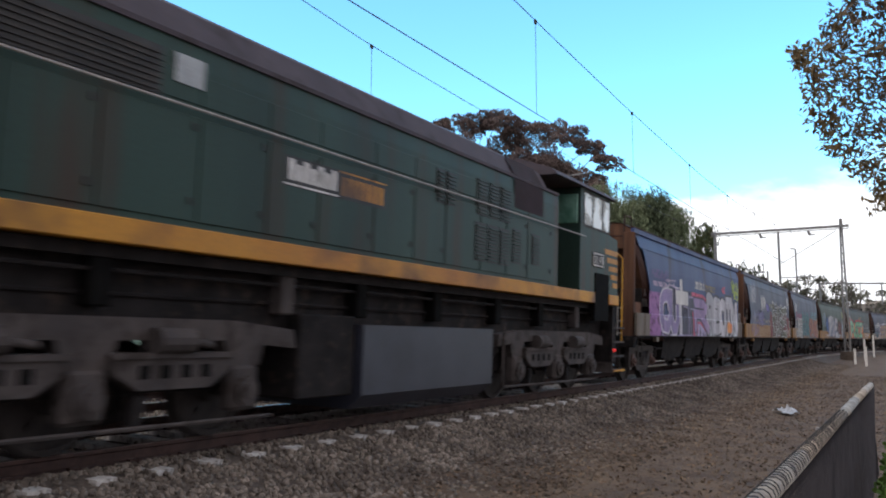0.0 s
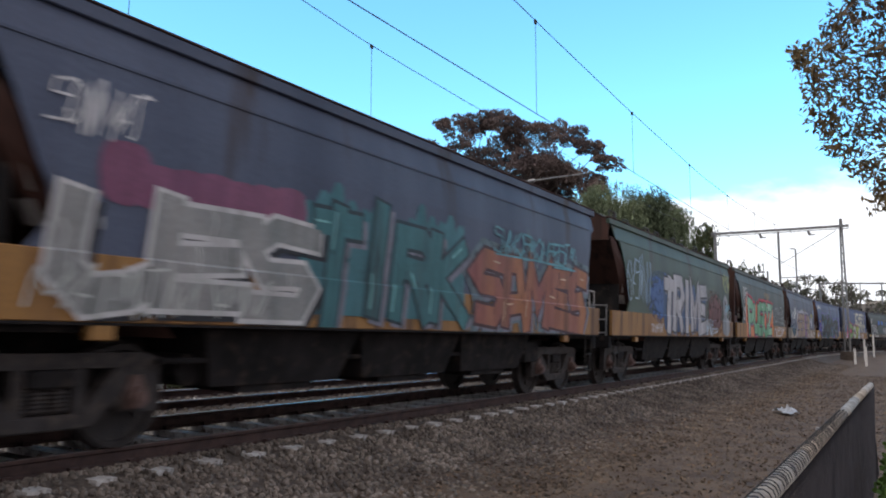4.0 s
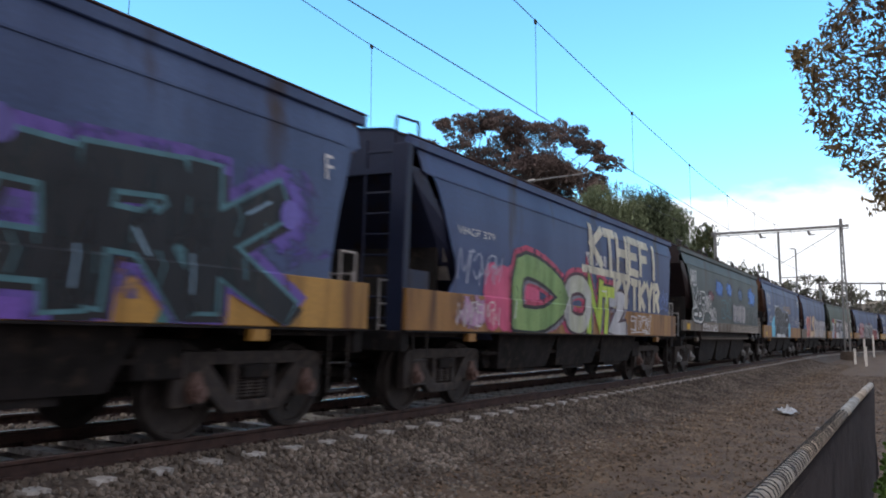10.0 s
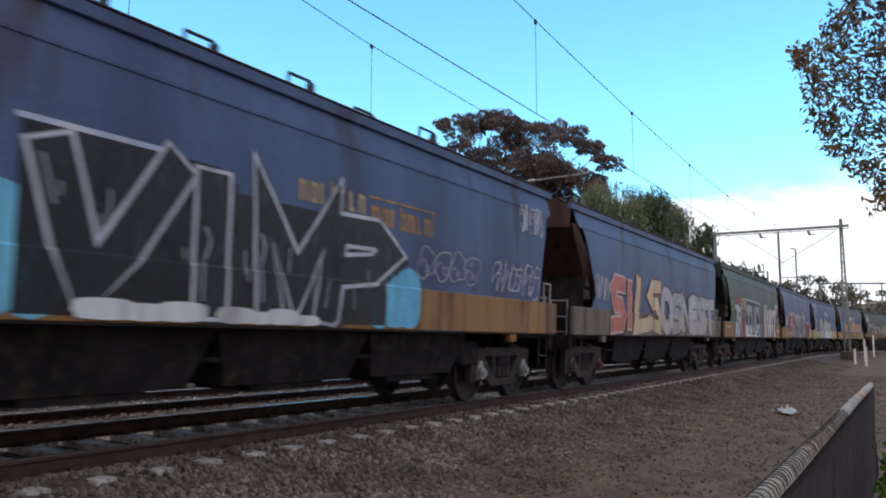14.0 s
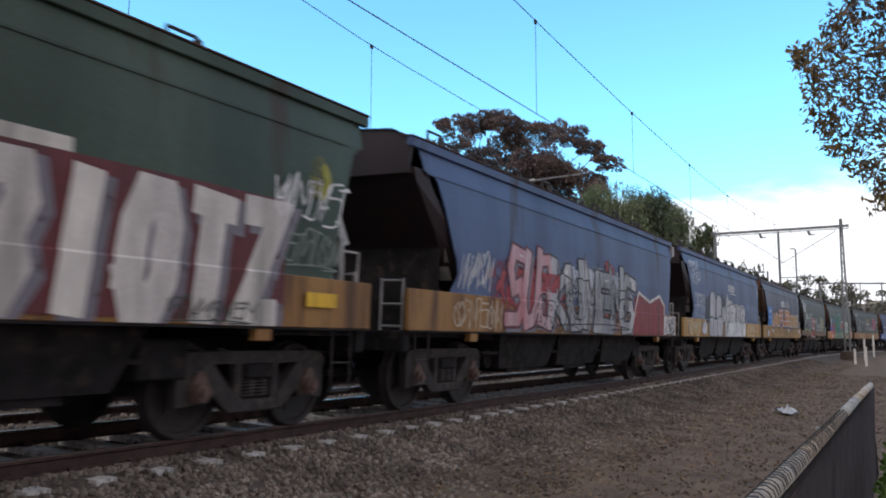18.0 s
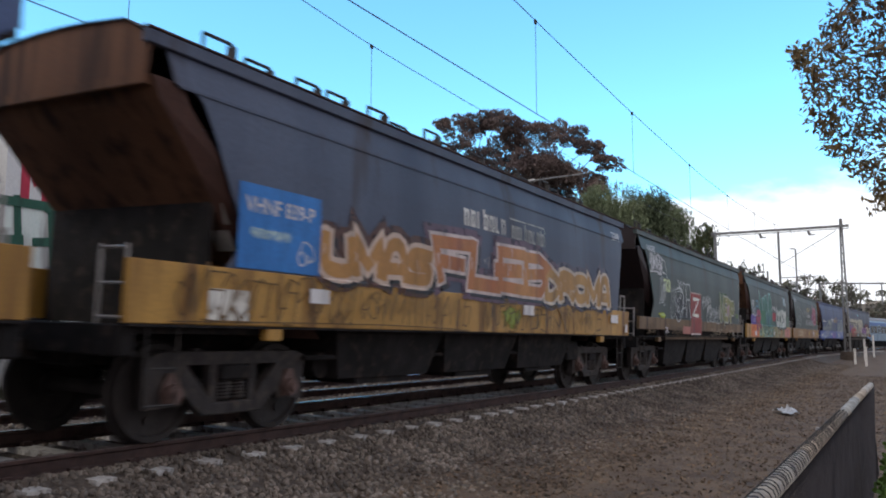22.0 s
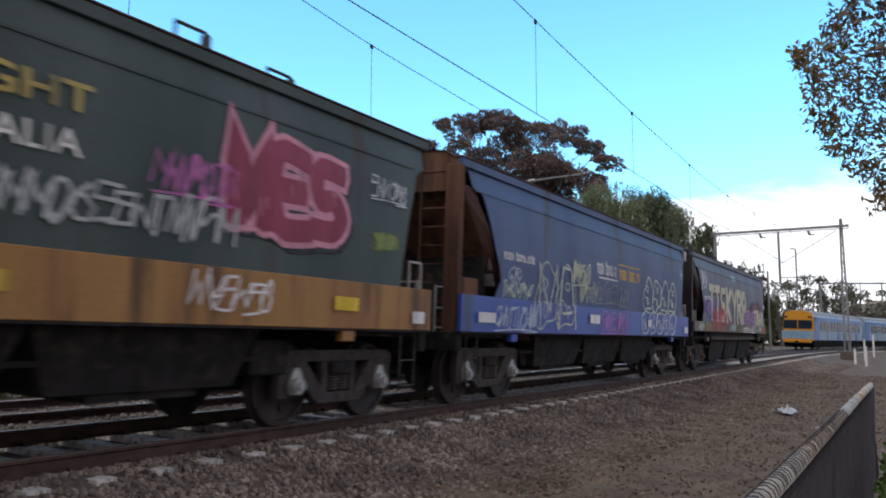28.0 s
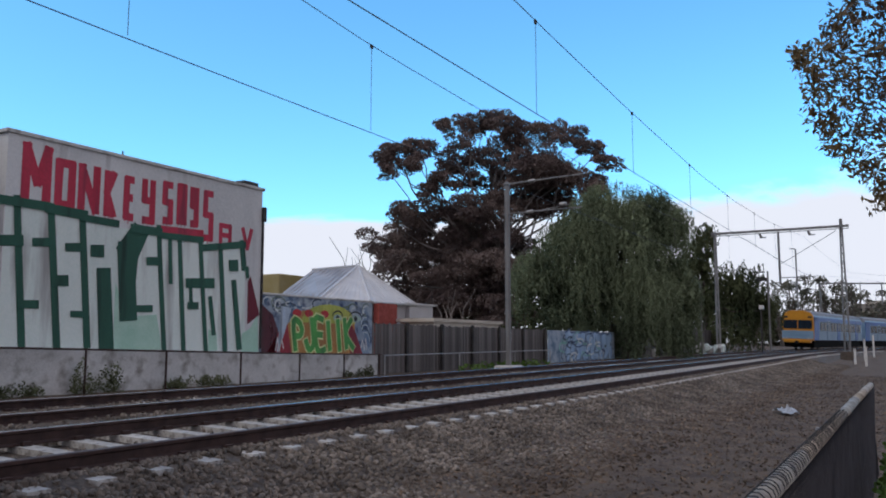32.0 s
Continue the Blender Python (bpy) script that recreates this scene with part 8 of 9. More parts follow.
for k in range(7):
    part("element", Shape().rod((38.0 + 0.27 * k, 22.5, 4.0), (38.0 + 0.27 * k, 23.1, 4.0), 0.012), m_darksteel, aer)
part("boom", Shape().rod((37.6, 22.8, 4.0), (40.0, 22.8, 4.0), 0.02), m_darksteel, aer)


# ---- trees ----
def leaf_material(name, a, b):
    m = surface(name, a, b, 0.35, 0.95, 0, 0.0, 3.0, vary=0.22, island=True)
    m.node_tree.nodes["Principled BSDF"].inputs["Specular IOR Level"].default_value = 0.2
    return m


def limb_shape(sh, a, b, r0, r1, rng, bends=4, wob=0.12):
    pts = [Vector(a).lerp(Vector(b), i / bends) for i in range(bends + 1)]
    d = (Vector(b) - Vector(a)).length
    for p in pts[1:-1]:
        p += Vector((rng.uniform(-1, 1), rng.uniform(-1, 1), rng.uniform(-0.5, 0.5))) * d * wob
    for i, (p, q) in enumerate(zip(pts[:-1], pts[1:])):
        sh.rod(p, q, r0 + (r1 - r0) * i / bends, 8, r0 + (r1 - r0) * (i + 1) / bends)


def leaf_mesh(centres, radii, per, size, seed, droop=0.3, flat=1.0, mats=None):
    """Clumps of small leaves, each two triangles, thick at the rim of a clump and with gaps between."""
    rng = np.random.default_rng(seed)
    vs, k = [], 0
    for c, r in zip(centres, radii):
        n = int(per * (r[0] * r[1] * r[2]) ** (2 / 3)) if not np.isscalar(per) or True else per
        d = rng.normal(size=(n, 3))
        d /= np.linalg.norm(d, axis=1)[:, None]
        d[:, 2] = np.abs(d[:, 2]) * rng.choice([1, 1, 1, -0.6], n)
        rad = rng.uniform(0.55, 1.05, n) ** 0.6
        p = np.array(c) + d * rad[:, None] * np.array(r)
        a = rng.normal(size=(n, 3))
        a[:, 2] -= droop * 2
        a /= np.linalg.norm(a, axis=1)[:, None]
        b = np.cross(a, rng.normal(size=(n, 3)))
        b /= np.linalg.norm(b, axis=1)[:, None] + 1e-9
        s = size * rng.uniform(0.6, 1.4, n)[:, None]
        a, b = a * s, b * s * 0.42 * flat
        vs.append(np.stack([p, p + a * 0.5 + b, p + a, p + a * 0.5 - b], 1).reshape(-1, 3))
    v = np.concatenate(vs)
    f = np.arange(len(v)).reshape(-1, 4)
    me = bpy.data.meshes.new("leaves")
    me.from_pydata(v.tolist(), [], f.tolist())
    return me


m_bark = surface("grey_brown_bark", (0.09, 0.075, 0.062), (0.17, 0.15, 0.13), 3, 0.9, 0, 0.5)
m_gumbark = surface("pale_gum_bark", (0.16, 0.14, 0.13), (0.28, 0.25, 0.23), 2, 0.9, 0, 0.3)
m_gum = leaf_material("dull_olive_gum_leaves", (0.115, 0.088, 0.084), (0.215, 0.168, 0.150))
m_pepper = leaf_material("pepper_tree_leaves", (0.085, 0.112, 0.068), (0.200, 0.245, 0.145))
m_scrub = leaf_material("dull_green_scrub", (0.042, 0.056, 0.028), (0.095, 0.112, 0.055))
m_farleaf = leaf_material("hazy_grey_green_leaves", (0.10, 0.105, 0.080), (0.17, 0.170, 0.130))
m_autumn = leaf_material("brown_purple_leaves", (0.075, 0.055, 0.065), (0.19, 0.135, 0.055))
m_weed = leaf_material("dry_green_weeds", (0.09, 0.105, 0.06), (0.16, 0.18, 0.10))
m_hedge = leaf_material("bright_green_hedge", (0.05, 0.10, 0.02), (0.10, 0.17, 0.04))


def on_view(u, v, d):
    """A point d metres before the eye, u across and v up, both as tangents."""
    right = FACING.cross(Vector((0, 0, 1))).normalized()
    up = right.cross(FACING)
    return EYE + (FACING + right * u + up * v) * d


def gum_tree():
    rng = random.Random(11)
    t = thing("gum_tree", Matrix.Identity(4), "tall spreading eucalyptus with dark olive crown and pale limbs", "tree")
    base_p = on_view(0.055, -0.125, 56)
    base_p.z = 0
    fork = base_p + Vector((0.3, 0, 5.0))
    tr = Shape()
    limb_shape(tr, base_p, fork, 0.60, 0.42, rng, 4, 0.03)
    part("trunk", tr, m_gumbark, t)
    # clumps as (across, up, radius): a flat umbrella of heads, a sparse tier of limbs, the dense skirt below
    heads = [(-0.070, 0.112, 0.8), (-0.051, 0.117, 0.95), (-0.028, 0.128, 0.85), (0.006, 0.149, 0.7), (0.028, 0.151, 0.7), (0.048, 0.151, 0.7), (0.062, 0.155, 0.75), (0.082, 0.148, 0.8), (0.102, 0.142, 0.9), (0.135, 0.144, 0.75), (0.153, 0.135, 0.75), (0.174, 0.126, 0.75), (0.188, 0.122, 0.5), (0.201, 0.107, 0.65)]
    tier = [(-0.062, 0.094, 0.5), (-0.030, 0.108, 0.45), (-0.022, 0.070, 0.5), (-0.045, 0.101, 0.6), (0.003, 0.096, 0.8), (0.035, 0.114, 0.75), (0.020, 0.130, 0.55), (-0.004, 0.082, 0.65), (0.066, 0.110, 0.65), (0.084, 0.128, 0.8), (0.110, 0.115, 1.0), (0.096, 0.098, 1.2), (0.135, 0.097, 1.0), (0.153, 0.096, 0.7), (0.178, 0.082, 0.8), (0.188, 0.076, 0.55), (0.142, 0.080, 1.0), (0.028, 0.086, 0.6), (0.060, 0.082, 0.65), (0.096, 0.070, 1.2)]
    top = [(u, v, r * 1.22) for u, v, r in heads] + [(u, v, r * 1.45) for u, v, r in tier]
    mid = [(-0.073, 0.006, 1.2), (-0.050, 0.032, 1.2), (-0.030, 0.044, 1.2), (-0.006, 0.040, 1.3), (0.020, 0.042, 1.3), (0.046, 0.050, 1.3), (0.074, 0.054, 1.3), (-0.046, 0.004, 1.5), (-0.018, 0.016, 1.6), (0.010, 0.016, 1.6), (0.040, 0.022, 1.6), (0.066, 0.022, 1.6), (0.110, 0.056, 1.5), (0.135, 0.052, 1.4)]
    low = [(-0.056, -0.020, 1.3), (-0.028, -0.018, 1.5), (0.0, -0.012, 1.6), (0.028, -0.010, 1.7), (0.056, -0.014, 1.7), (0.080, -0.004, 1.6), (-0.032, -0.048, 1.5), (-0.004, -0.044, 1.6), (0.024, -0.044, 1.7), (0.052, -0.048, 1.7), (0.078, -0.040, 1.6), (-0.018, -0.076, 1.7), (0.012, -0.078, 1.8), (0.040, -0.078, 1.9), (0.068, -0.078, 1.8), (0.100, -0.030, 1.6)]
    cs, rs = [], []
    br = Shape()
    for i, (u, v, r) in enumerate(top + mid + low):
        c = on_view(u, v, 56 + rng.uniform(-2.5, 2.5))
        for k in range(9):
            o = Vector((rng.uniform(-1, 1), rng.uniform(-1, 1), rng.uniform(-0.75, 0.65))) * r * 0.85
            q = r * rng.uniform(0.40, 0.68)
            cs.append(tuple(c + o))
            rs.append((q * 1.1, q * 1.1, q * 0.72))
        if i < len(top) + 3:
            limb_shape(br, fork + Vector((0, 0, rng.uniform(-1.0, 2.5))), c - Vector((0, 0, r * 0.4)), 0.10, 0.025, rng, 6, 0.09)
    part("limb", br, m_gumbark, t, "pale bare limbs")
    me = leaf_mesh(cs, rs, 1100, 0.125, 3, 0.25)
    part("crown", me, m_gum, t, "dark olive leaf clumps with sky gaps")


def pepper_tree(name, spots, d, seed, strands, mat, label, trunk_uv, leaf=0.17):
    """A weeping crown: strands of small leaves that hang from domes."""
    rng = np.random.default_rng(seed)
    prng = random.Random(seed)
    t = thing(name, Matrix.Identity(4), label, "tree")
    foot = on_view(trunk_uv[0], trunk_uv[1], d)
    foot.z = -0.1
    sh = Shape()
    head = on_view(*spots[0][:2], d)
    limb_shape(sh, foot, head, 0.32, 0.12, prng, 5, 0.05)
    for u, v, ru, rv in spots[1:]:
        limb_shape(sh, foot.lerp(head, 0.5), on_view(u, v, d), 0.14, 0.04, prng, 4, 0.08)
    part("trunk", sh, m_bark, t)
    vs = []
    lobes = []
    for u, v, ru, rv in spots:
        lobes.append((np.array(on_view(u, v, d)), ru * d * 0.78, rv * d * 0.78, int(strands * ru * rv / 0.0028 * 0.30), True))
        for _ in range(8):
            a, b = rng.uniform(0, 2 * math.pi), math.acos(rng.uniform(-0.5, 1))
            off = np.array([math.cos(a) * math.sin(b) * ru, math.sin(a) * math.sin(b) * ru, math.cos(b) * rv]) * d * 0.66
            k = rng.uniform(0.30, 0.46)
            lobes.append((lobes[-1][0] * 0 + np.array(on_view(u, v, d)) + off, ru * d * k, rv * d * k, int(strands * ru * rv / 0.0028 * 0.10), False))
    for c, rx, rz, n, core in lobes:
        for _ in range(n):
            a, b = rng.uniform(0, 2 * math.pi), math.acos(rng.uniform(-0.1, 1))
            deep = core
            k = rng.uniform(0.3, 0.95) if deep else rng.uniform(0.8, 1.06)
            p = c + np.array([math.cos(a) * math.sin(b) * rx * k, math.sin(a) * math.sin(b) * rx * k, math.cos(b) * rz * k])
            ln = rng.uniform(0.5, 1.4) if core else rng.uniform(0.9, 3.0)
            m = int(ln / 0.075)
            q = np.stack([p + np.array([0.06 * math.sin(j * 0.4 + a), 0.06 * math.cos(j * 0.5 + a), -j * 0.075]) for j in range(m)])
            dirs = rng.normal(size=(m, 3)) * (0.6, 0.6, 0.4)
            dirs[:, 2] -= 1.1
            dirs /= np.linalg.norm(dirs, axis=1)[:, None]
            side = np.cross(dirs, rng.normal(size=(m, 3)))
            side /= np.linalg.norm(side, axis=1)[:, None] + 1e-9
            s = leaf * (2.4 if deep else 1.0) * rng.uniform(0.7, 1.3, m)[:, None]
            vs.append(np.stack([q, q + dirs * s * 0.5 + side * s * 0.22, q + dirs * s, q + dirs * s * 0.5 - side * s * 0.22], 1).reshape(-1, 3))
    v = np.concatenate(vs)
    v[:, 2] = np.maximum(v[:, 2], -0.1)
    me = bpy.data.meshes.new("leaves")
    me.from_pydata(v.tolist(), [], np.arange(len(v)).reshape(-1, 4).tolist())
    part("crown", me, mat, t)


gum_tree()
pepper_tree("pepper_tree", [(0.222, 0.016, 0.058, 0.064), (0.162, 0.010, 0.052, 0.066), (0.268, 0.030, 0.036, 0.052), (0.188, 0.034, 0.040, 0.046), (0.246, 0.040, 0.036, 0.040), (0.120, -0.040, 0.040, 0.055), (0.180, -0.045, 0.052, 0.055), (0.240, -0.045, 0.055, 0.065), (0.290, -0.045, 0.030, 0.060), (0.248, -0.088, 0.045, 0.040), (0.15, -0.075, 0.046, 0.030), (0.285, -0.10, 0.030, 0.035)], 50.0, 5, 1000, m_pepper, "broad weeping pepper tree over the fence", (0.225, -0.125), 0.125)
pepper_tree("pepper_tree", [(0.310, -0.020, 0.030, 0.050), (0.295, -0.065, 0.030, 0.045), (0.322, 0.018, 0.018, 0.024), (0.330, -0.055, 0.03, 0.045), (0.355, -0.048, 0.03, 0.042), (0.378, -0.060, 0.028, 0.045), (0.395, -0.075, 0.02, 0.045), (0.345, -0.10, 0.05, 0.02)], 76, 8, 260, m_scrub, "dark green trackside trees", (0.32, -0.12), 0.26)


def scrub(name, spots, per, size, mat, label, seed, cat="shrub", kind=""):
    me = leaf_mesh([s[:3] for s in spots], [s[3:] for s in spots], per, size, seed, 0.1)
    me.materials.append(mat)
    return tagged(new(name, me), label, cat, kind=kind)


srng = random.Random(9)
scrub("shrub", [(22.3, 21.5, 1.1, 1.1, 1.1, 1.6), (22.2, 21.6, 2.6, 1.0, 1.0, 1.0), (21.5, 22.0, 3.2, 0.8, 0.8, 0.6)], 400, 0.12, m_scrub, "dark green shrub behind the mural wall", 2)
scrub("shrub", [(46.5 + 1.7 * i, 15.9 + srng.uniform(-0.2, 0.5), 0.6, 1.1, 0.6, 0.9) for i in range(7)], 260, 0.13, m_scrub, "dark undergrowth beneath the pepper tree", 3)
for k, (x, w, h) in enumerate(((9.9, 0.5, 0.26), (11.65, 0.55, 0.62), (13.9, 0.4, 0.22), (15.1, 0.45, 0.28), (21.2, 0.7, 0.30))):
    tufts = [(x + w * srng.uniform(-1, 1), WALL_Y - 0.42 + srng.uniform(-0.1, 0.1), -0.05, srng.uniform(0.08, 0.2), 0.1, h * srng.uniform(0.3, 1.15)) for _ in range(int(6 + 12 * w))]
    scrub("weed_clump", tufts, 3000, 0.05, m_weed, "dull green weeds against the concrete wall", 30 + k, "weeds", "stuff")
scrub("shrub", [(44 + 2.6 * i, 19.5 + srng.uniform(-0.4, 0.4), 1.2, 1.7, 1.0, 1.9) for i in range(16)], 150, 0.2, m_scrub, "dark scrub behind the trackside fence", 5)
scrub("grass_verge", [(27.5 + 1.1 * i, 14.4, 0.0, 0.8, 0.3, 0.22) for i in range(7)], 700, 0.10, m_hedge, "green grass along the fence foot", 44, "grass", "stuff")

# bare tree behind the house, and the far skyline
bare = thing("bare_tree", Matrix.Identity(4), "leafless grey tree behind the house", "tree")
bsh = Shape()
brng = random.Random(3)
for k in range(26):
    limb_shape(bsh, Vector((*on_view(-0.09, -0.06, 48).xy, -0.1)), on_view(-0.09 + brng.uniform(-0.05, 0.05), brng.uniform(-0.03, 0.03), 48), 0.05, 0.012, brng, 5, 0.10)
part("branch", bsh, m_bark, bare)
dead = thing("bare_tree", Matrix.Identity(4), "small leafless tree beside the shed", "tree")
bsh = Shape()
for k in range(9):
    limb_shape(bsh, Vector((*on_view(0.015, -0.085, 38).xy, -0.1)), on_view(0.015 + brng.uniform(-0.03, 0.035), brng.uniform(-0.075, -0.045), 38), 0.045, 0.012, brng, 4, 0.10)
part("branch", bsh, m_gumbark, dead)
far_specs = [(0.415, -0.055, 0.5), (0.432, -0.045, 1.0), (0.452, -0.06, 0.7), (0.470, -0.05, 0.9), (0.49, -0.06, 0.6), (0.50, -0.055, 0.8), (0.38, -0.07, 0.6), (0.53, -0.065, 0.7)]
for k, (u, v, f) in enumerate(far_specs):
    ft = thing("street_tree", Matrix.Identity(4), "thin leafed tree beyond the railway bend", "tree")
    sh = Shape()
    d = 165 + 6 * (k % 3)
    for j in range(16):
        limb_shape(sh, Vector((*on_view(u, -0.115, d).xy, 0.0)), on_view(u + brng.uniform(-0.017, 0.017), v + brng.uniform(-0.02, 0.02), d), 0.16, 0.04, brng, 4, 0.05)
    part("branch", sh, m_bark, ft)
    spots = [tuple(on_view(u + brng.uniform(-0.016, 0.016), v + brng.uniform(-0.03, 0.012), d)) for j in range(int(22 * f))]
    part("leaves", leaf_mesh(spots, [(1.1, 1.1, 0.8)] * len(spots), 55, 0.42, 60 + k, 0.1), m_farleaf, ft)
hill = [tuple(on_view(0.36 + 0.012 * i, -0.095 - 0.008 * (i % 3), 190)) for i in range(22)]
scrub("far_hedge", [(*p, 4.5, 4.5, 4.0) for p in hill], 25, 0.9, m_farleaf, "dull green bushes at the far bend", 77, "bushes")
back = [tuple(on_view(-0.58 + 0.05 * i, -0.085, 140)) for i in range(20)]
scrub("far_hedge", [(*p, 6.5, 5, 3.2) for p in back], 22, 0.9, m_scrub, "dark trees on the skyline behind the houses", 78, "bushes")

flats = thing("apartment_block", Matrix.Identity(4), "distant cream and grey apartment block", "building")
fc = on_view(0.525, -0.075, 200)
part("wall", Shape().box(fc.x, fc.x + 10, fc.y - 3.5, fc.y + 4.5, 0, 10.5), surface("weathered_block", (0.22, 0.21, 0.19), (0.30, 0.28, 0.25), 0.5, 0.9), flats)
for j in range(3):
    part("cornice", Shape().box(fc.x - 0.3, fc.x + 10, fc.y - 3.6, fc.y + 1.6 + j, 10.2 - 2.6 * j, 11.2 - 2.6 * j), m_cream, flats, "cream band")
    for i in range(4):
        part("window", Shape().box(fc.x - 0.06, fc.x, fc.y - 3.0 + 1.8 * i, fc.y - 1.9 + 1.8 * i, 7.9 - 2.6 * j, 9.4 - 2.6 * j), m_glass, flats)


# ---- overhead line ----
def wire(name, pts, label, r=0.011):
    return solid(name, Shape().pipe(pts, r, 5), m_wire, label, "overhead wire")


def near_messenger(x):
    return float(np.interp(x, [-20, 10, 15.96, 17.17, 24.78, 34.5, 42.1, 52, 60, 70, 94, 118, 160], [9.6, 8.85, 8.53, 8.46, 8.15, 7.91, 7.95, 8.3, 8.8, 9.4, 8.2, 9.4, 9.4]))


def far_messenger(x):
    return float(np.interp(x, [-20, 8, 13.76, 16.63, 22.54, 29.5, 40, 50, 60, 70, 94, 118, 160], [9.6, 8.95, 8.60, 8.41, 8.28, 8.35, 8.0, 8.05, 8.6, 9.4, 8.2, 9.4, 9.4]))


for y, messenger, tag_ in ((NEAR, near_messenger, "near"), (FAR, far_messenger, "far")):
    st = [-20 + 2.0 * i for i in range(85)]
    at = lambda s, z: (line(s, y).x, line(s, y).y, z)
    wire("messenger_wire", [at(s, messenger(s)) for s in st], "dark sagging catenary wire over the track", 0.011)
    wire("contact_wire", [at(s, (6.21 if y == NEAR else 6.16) + 0.003 * max(0, s - 12)) for s in st], "dark level contact wire over the track", 0.011)
    dr = (9.2, 17.15, 24.8, 32.5, 40.2, 48, 56, 64) if y == NEAR else (2.5, 9.15, 16.5, 24, 31.5, 39, 47, 55, 63)
    for s in dr:
        wire("dropper", [at(s, messenger(s)), at(s, 6.22)], "thin vertical dropper between the wires", 0.007)
        solid("wire_clip", Shape().box(at(s, 0)[0] - 0.05, at(s, 0)[0] + 0.05, at(s, 0)[1] - 0.02, at(s, 0)[1] + 0.02, messenger(s) - 0.07, messenger(s) + 0.03), m_darksteel, "small clip where a dropper hangs", "clip")

# mast beside the far track
mast = thing("overhead_mast", pose(29.4, 13.75, 0), "grey steel mast with arms that carry the overhead wires", "mast")
part("column", Shape().box(-0.10, 0.10, -0.08, 0.08, -0.1, 7.35, 0.02), m_mast, mast)
part("footing", Shape().box(-0.5, 0.5, -0.4, 0.4, -0.25, 0.08, 0.03), m_concrete, mast)
part("top_arm", Shape().rod((-0.1, 0.1, 7.25), (0.3, -3.4, 7.45), 0.035), m_mast, mast)
part("lower_arm", Shape().rod((-0.1, 0.15, 6.05), (0.3, -3.0, 6.15), 0.03).rod((0.2, -1.2, 6.12), (0.25, -2.6, 6.3), 0.02), m_mast, mast)
for yy, zz in ((-0.9, 7.33), (-0.8, 6.1), (-2.2, 6.3)):
    part("insulator", Shape().rod((0.1, yy, zz), (0.12, yy - 0.25, zz + 0.01), 0.07, 8), m_ladder, mast)

# portal over both tracks further on
portal = thing("overhead_portal", Matrix.Identity(4), "steel lattice portal spanning both tracks", "portal")
PX0 = 69.8
for yy, zz in ((13.7, 0.1), (4.25, 0.1)):
    for dx in (-0.22, 0.22):
        part("leg", Shape().rod((PX0 + dx * 1.9, yy + dx, zz), (PX0 + dx * 0.4, yy + dx * 0.3, 10.1), 0.07, 6), m_mast, portal)
    lac = Shape()
    for k in range(14):
        z = zz + 0.6 + 0.68 * k
        f = 1.9 - 1.5 * (z / 10.1)
        s_ = 1 if k % 2 else -1
        lac.rod((PX0 + 0.22 * f * s_, yy + 0.1 * s_, z), (PX0 - 0.22 * f * s_, yy - 0.1 * s_, z + 0.6), 0.02, 5)
    part("lacing", lac, m_mast, portal)
    part("footing", Shape().box(PX0 - 0.6, PX0 + 0.6, yy - 0.5, yy + 0.5, -0.6, 0.30, 0.03), m_ballast, portal)
part("beam", Shape().box(PX0 - 0.12, PX0 + 0.12, 3.7, 14.0, 9.85, 10.02).box(PX0 - 0.1, PX0 + 0.1, 3.7, 14.0, 9.72, 9.76), m_mast, portal)
part("finial", Shape().rod((PX0, 4.25, 10.0), (PX0, 4.25, 10.5), 0.12, 8), m_mast, portal)
part("drop_post", Shape().rod((PX0, 8.8, 9.8), (PX0, 8.8, 5.6), 0.09, 8), m_mast, portal)
for yy in (10.2, 6.6):
    part("insulator", Shape().rod((PX0, yy, 9.7), (PX0, yy - 0.15, 9.4), 0.1, 8).box(PX0 - 0.05, PX0 + 0.05, yy - 0.5, yy, 9.36, 9.44), m_mast, portal)
part("stay", Shape().pipe([(PX0, 4.6, 9.6), (PX0, 8.7, 7.2)], 0.025), m_mast, portal)
part("registration_arm", Shape().rod((PX0, 8.8, 6.1), (PX0, 6.2, 6.12), 0.04), m_mast, portal)
portal2 = thing("overhead_portal", Matrix.Identity(4), "second overhead portal further round the bend", "portal")
p_a, p_b = on_view(0.46, -0.042, 118), on_view(0.60, -0.042, 112)
part("beam", Shape().rod(p_a, p_b, 0.12, 6), m_mast, portal2)
for p in (p_a, p_b):
    part("leg", Shape().rod((p.x, p.y, 0), p, 0.14, 6), m_mast, portal2)
part("drop_post", Shape().rod(p_a.lerp(p_b, 0.55), p_a.lerp(p_b, 0.55) - Vector((0, 0, 3)), 0.1, 6), m_mast, portal2)
lamp = thing("lamp_post", Matrix.Identity(4), "slender grey lamp post beyond the portal", "lamp post")
lp = on_view(0.430, 0.0, 95)
part("pole", Shape().rod((lp.x, lp.y, 0.3), lp, 0.09, 8), m_mast, lamp)
part("arm", Shape().rod(lp, lp + Vector((-0.3, 0.6, 0.05)), 0.06, 6), m_mast, lamp)

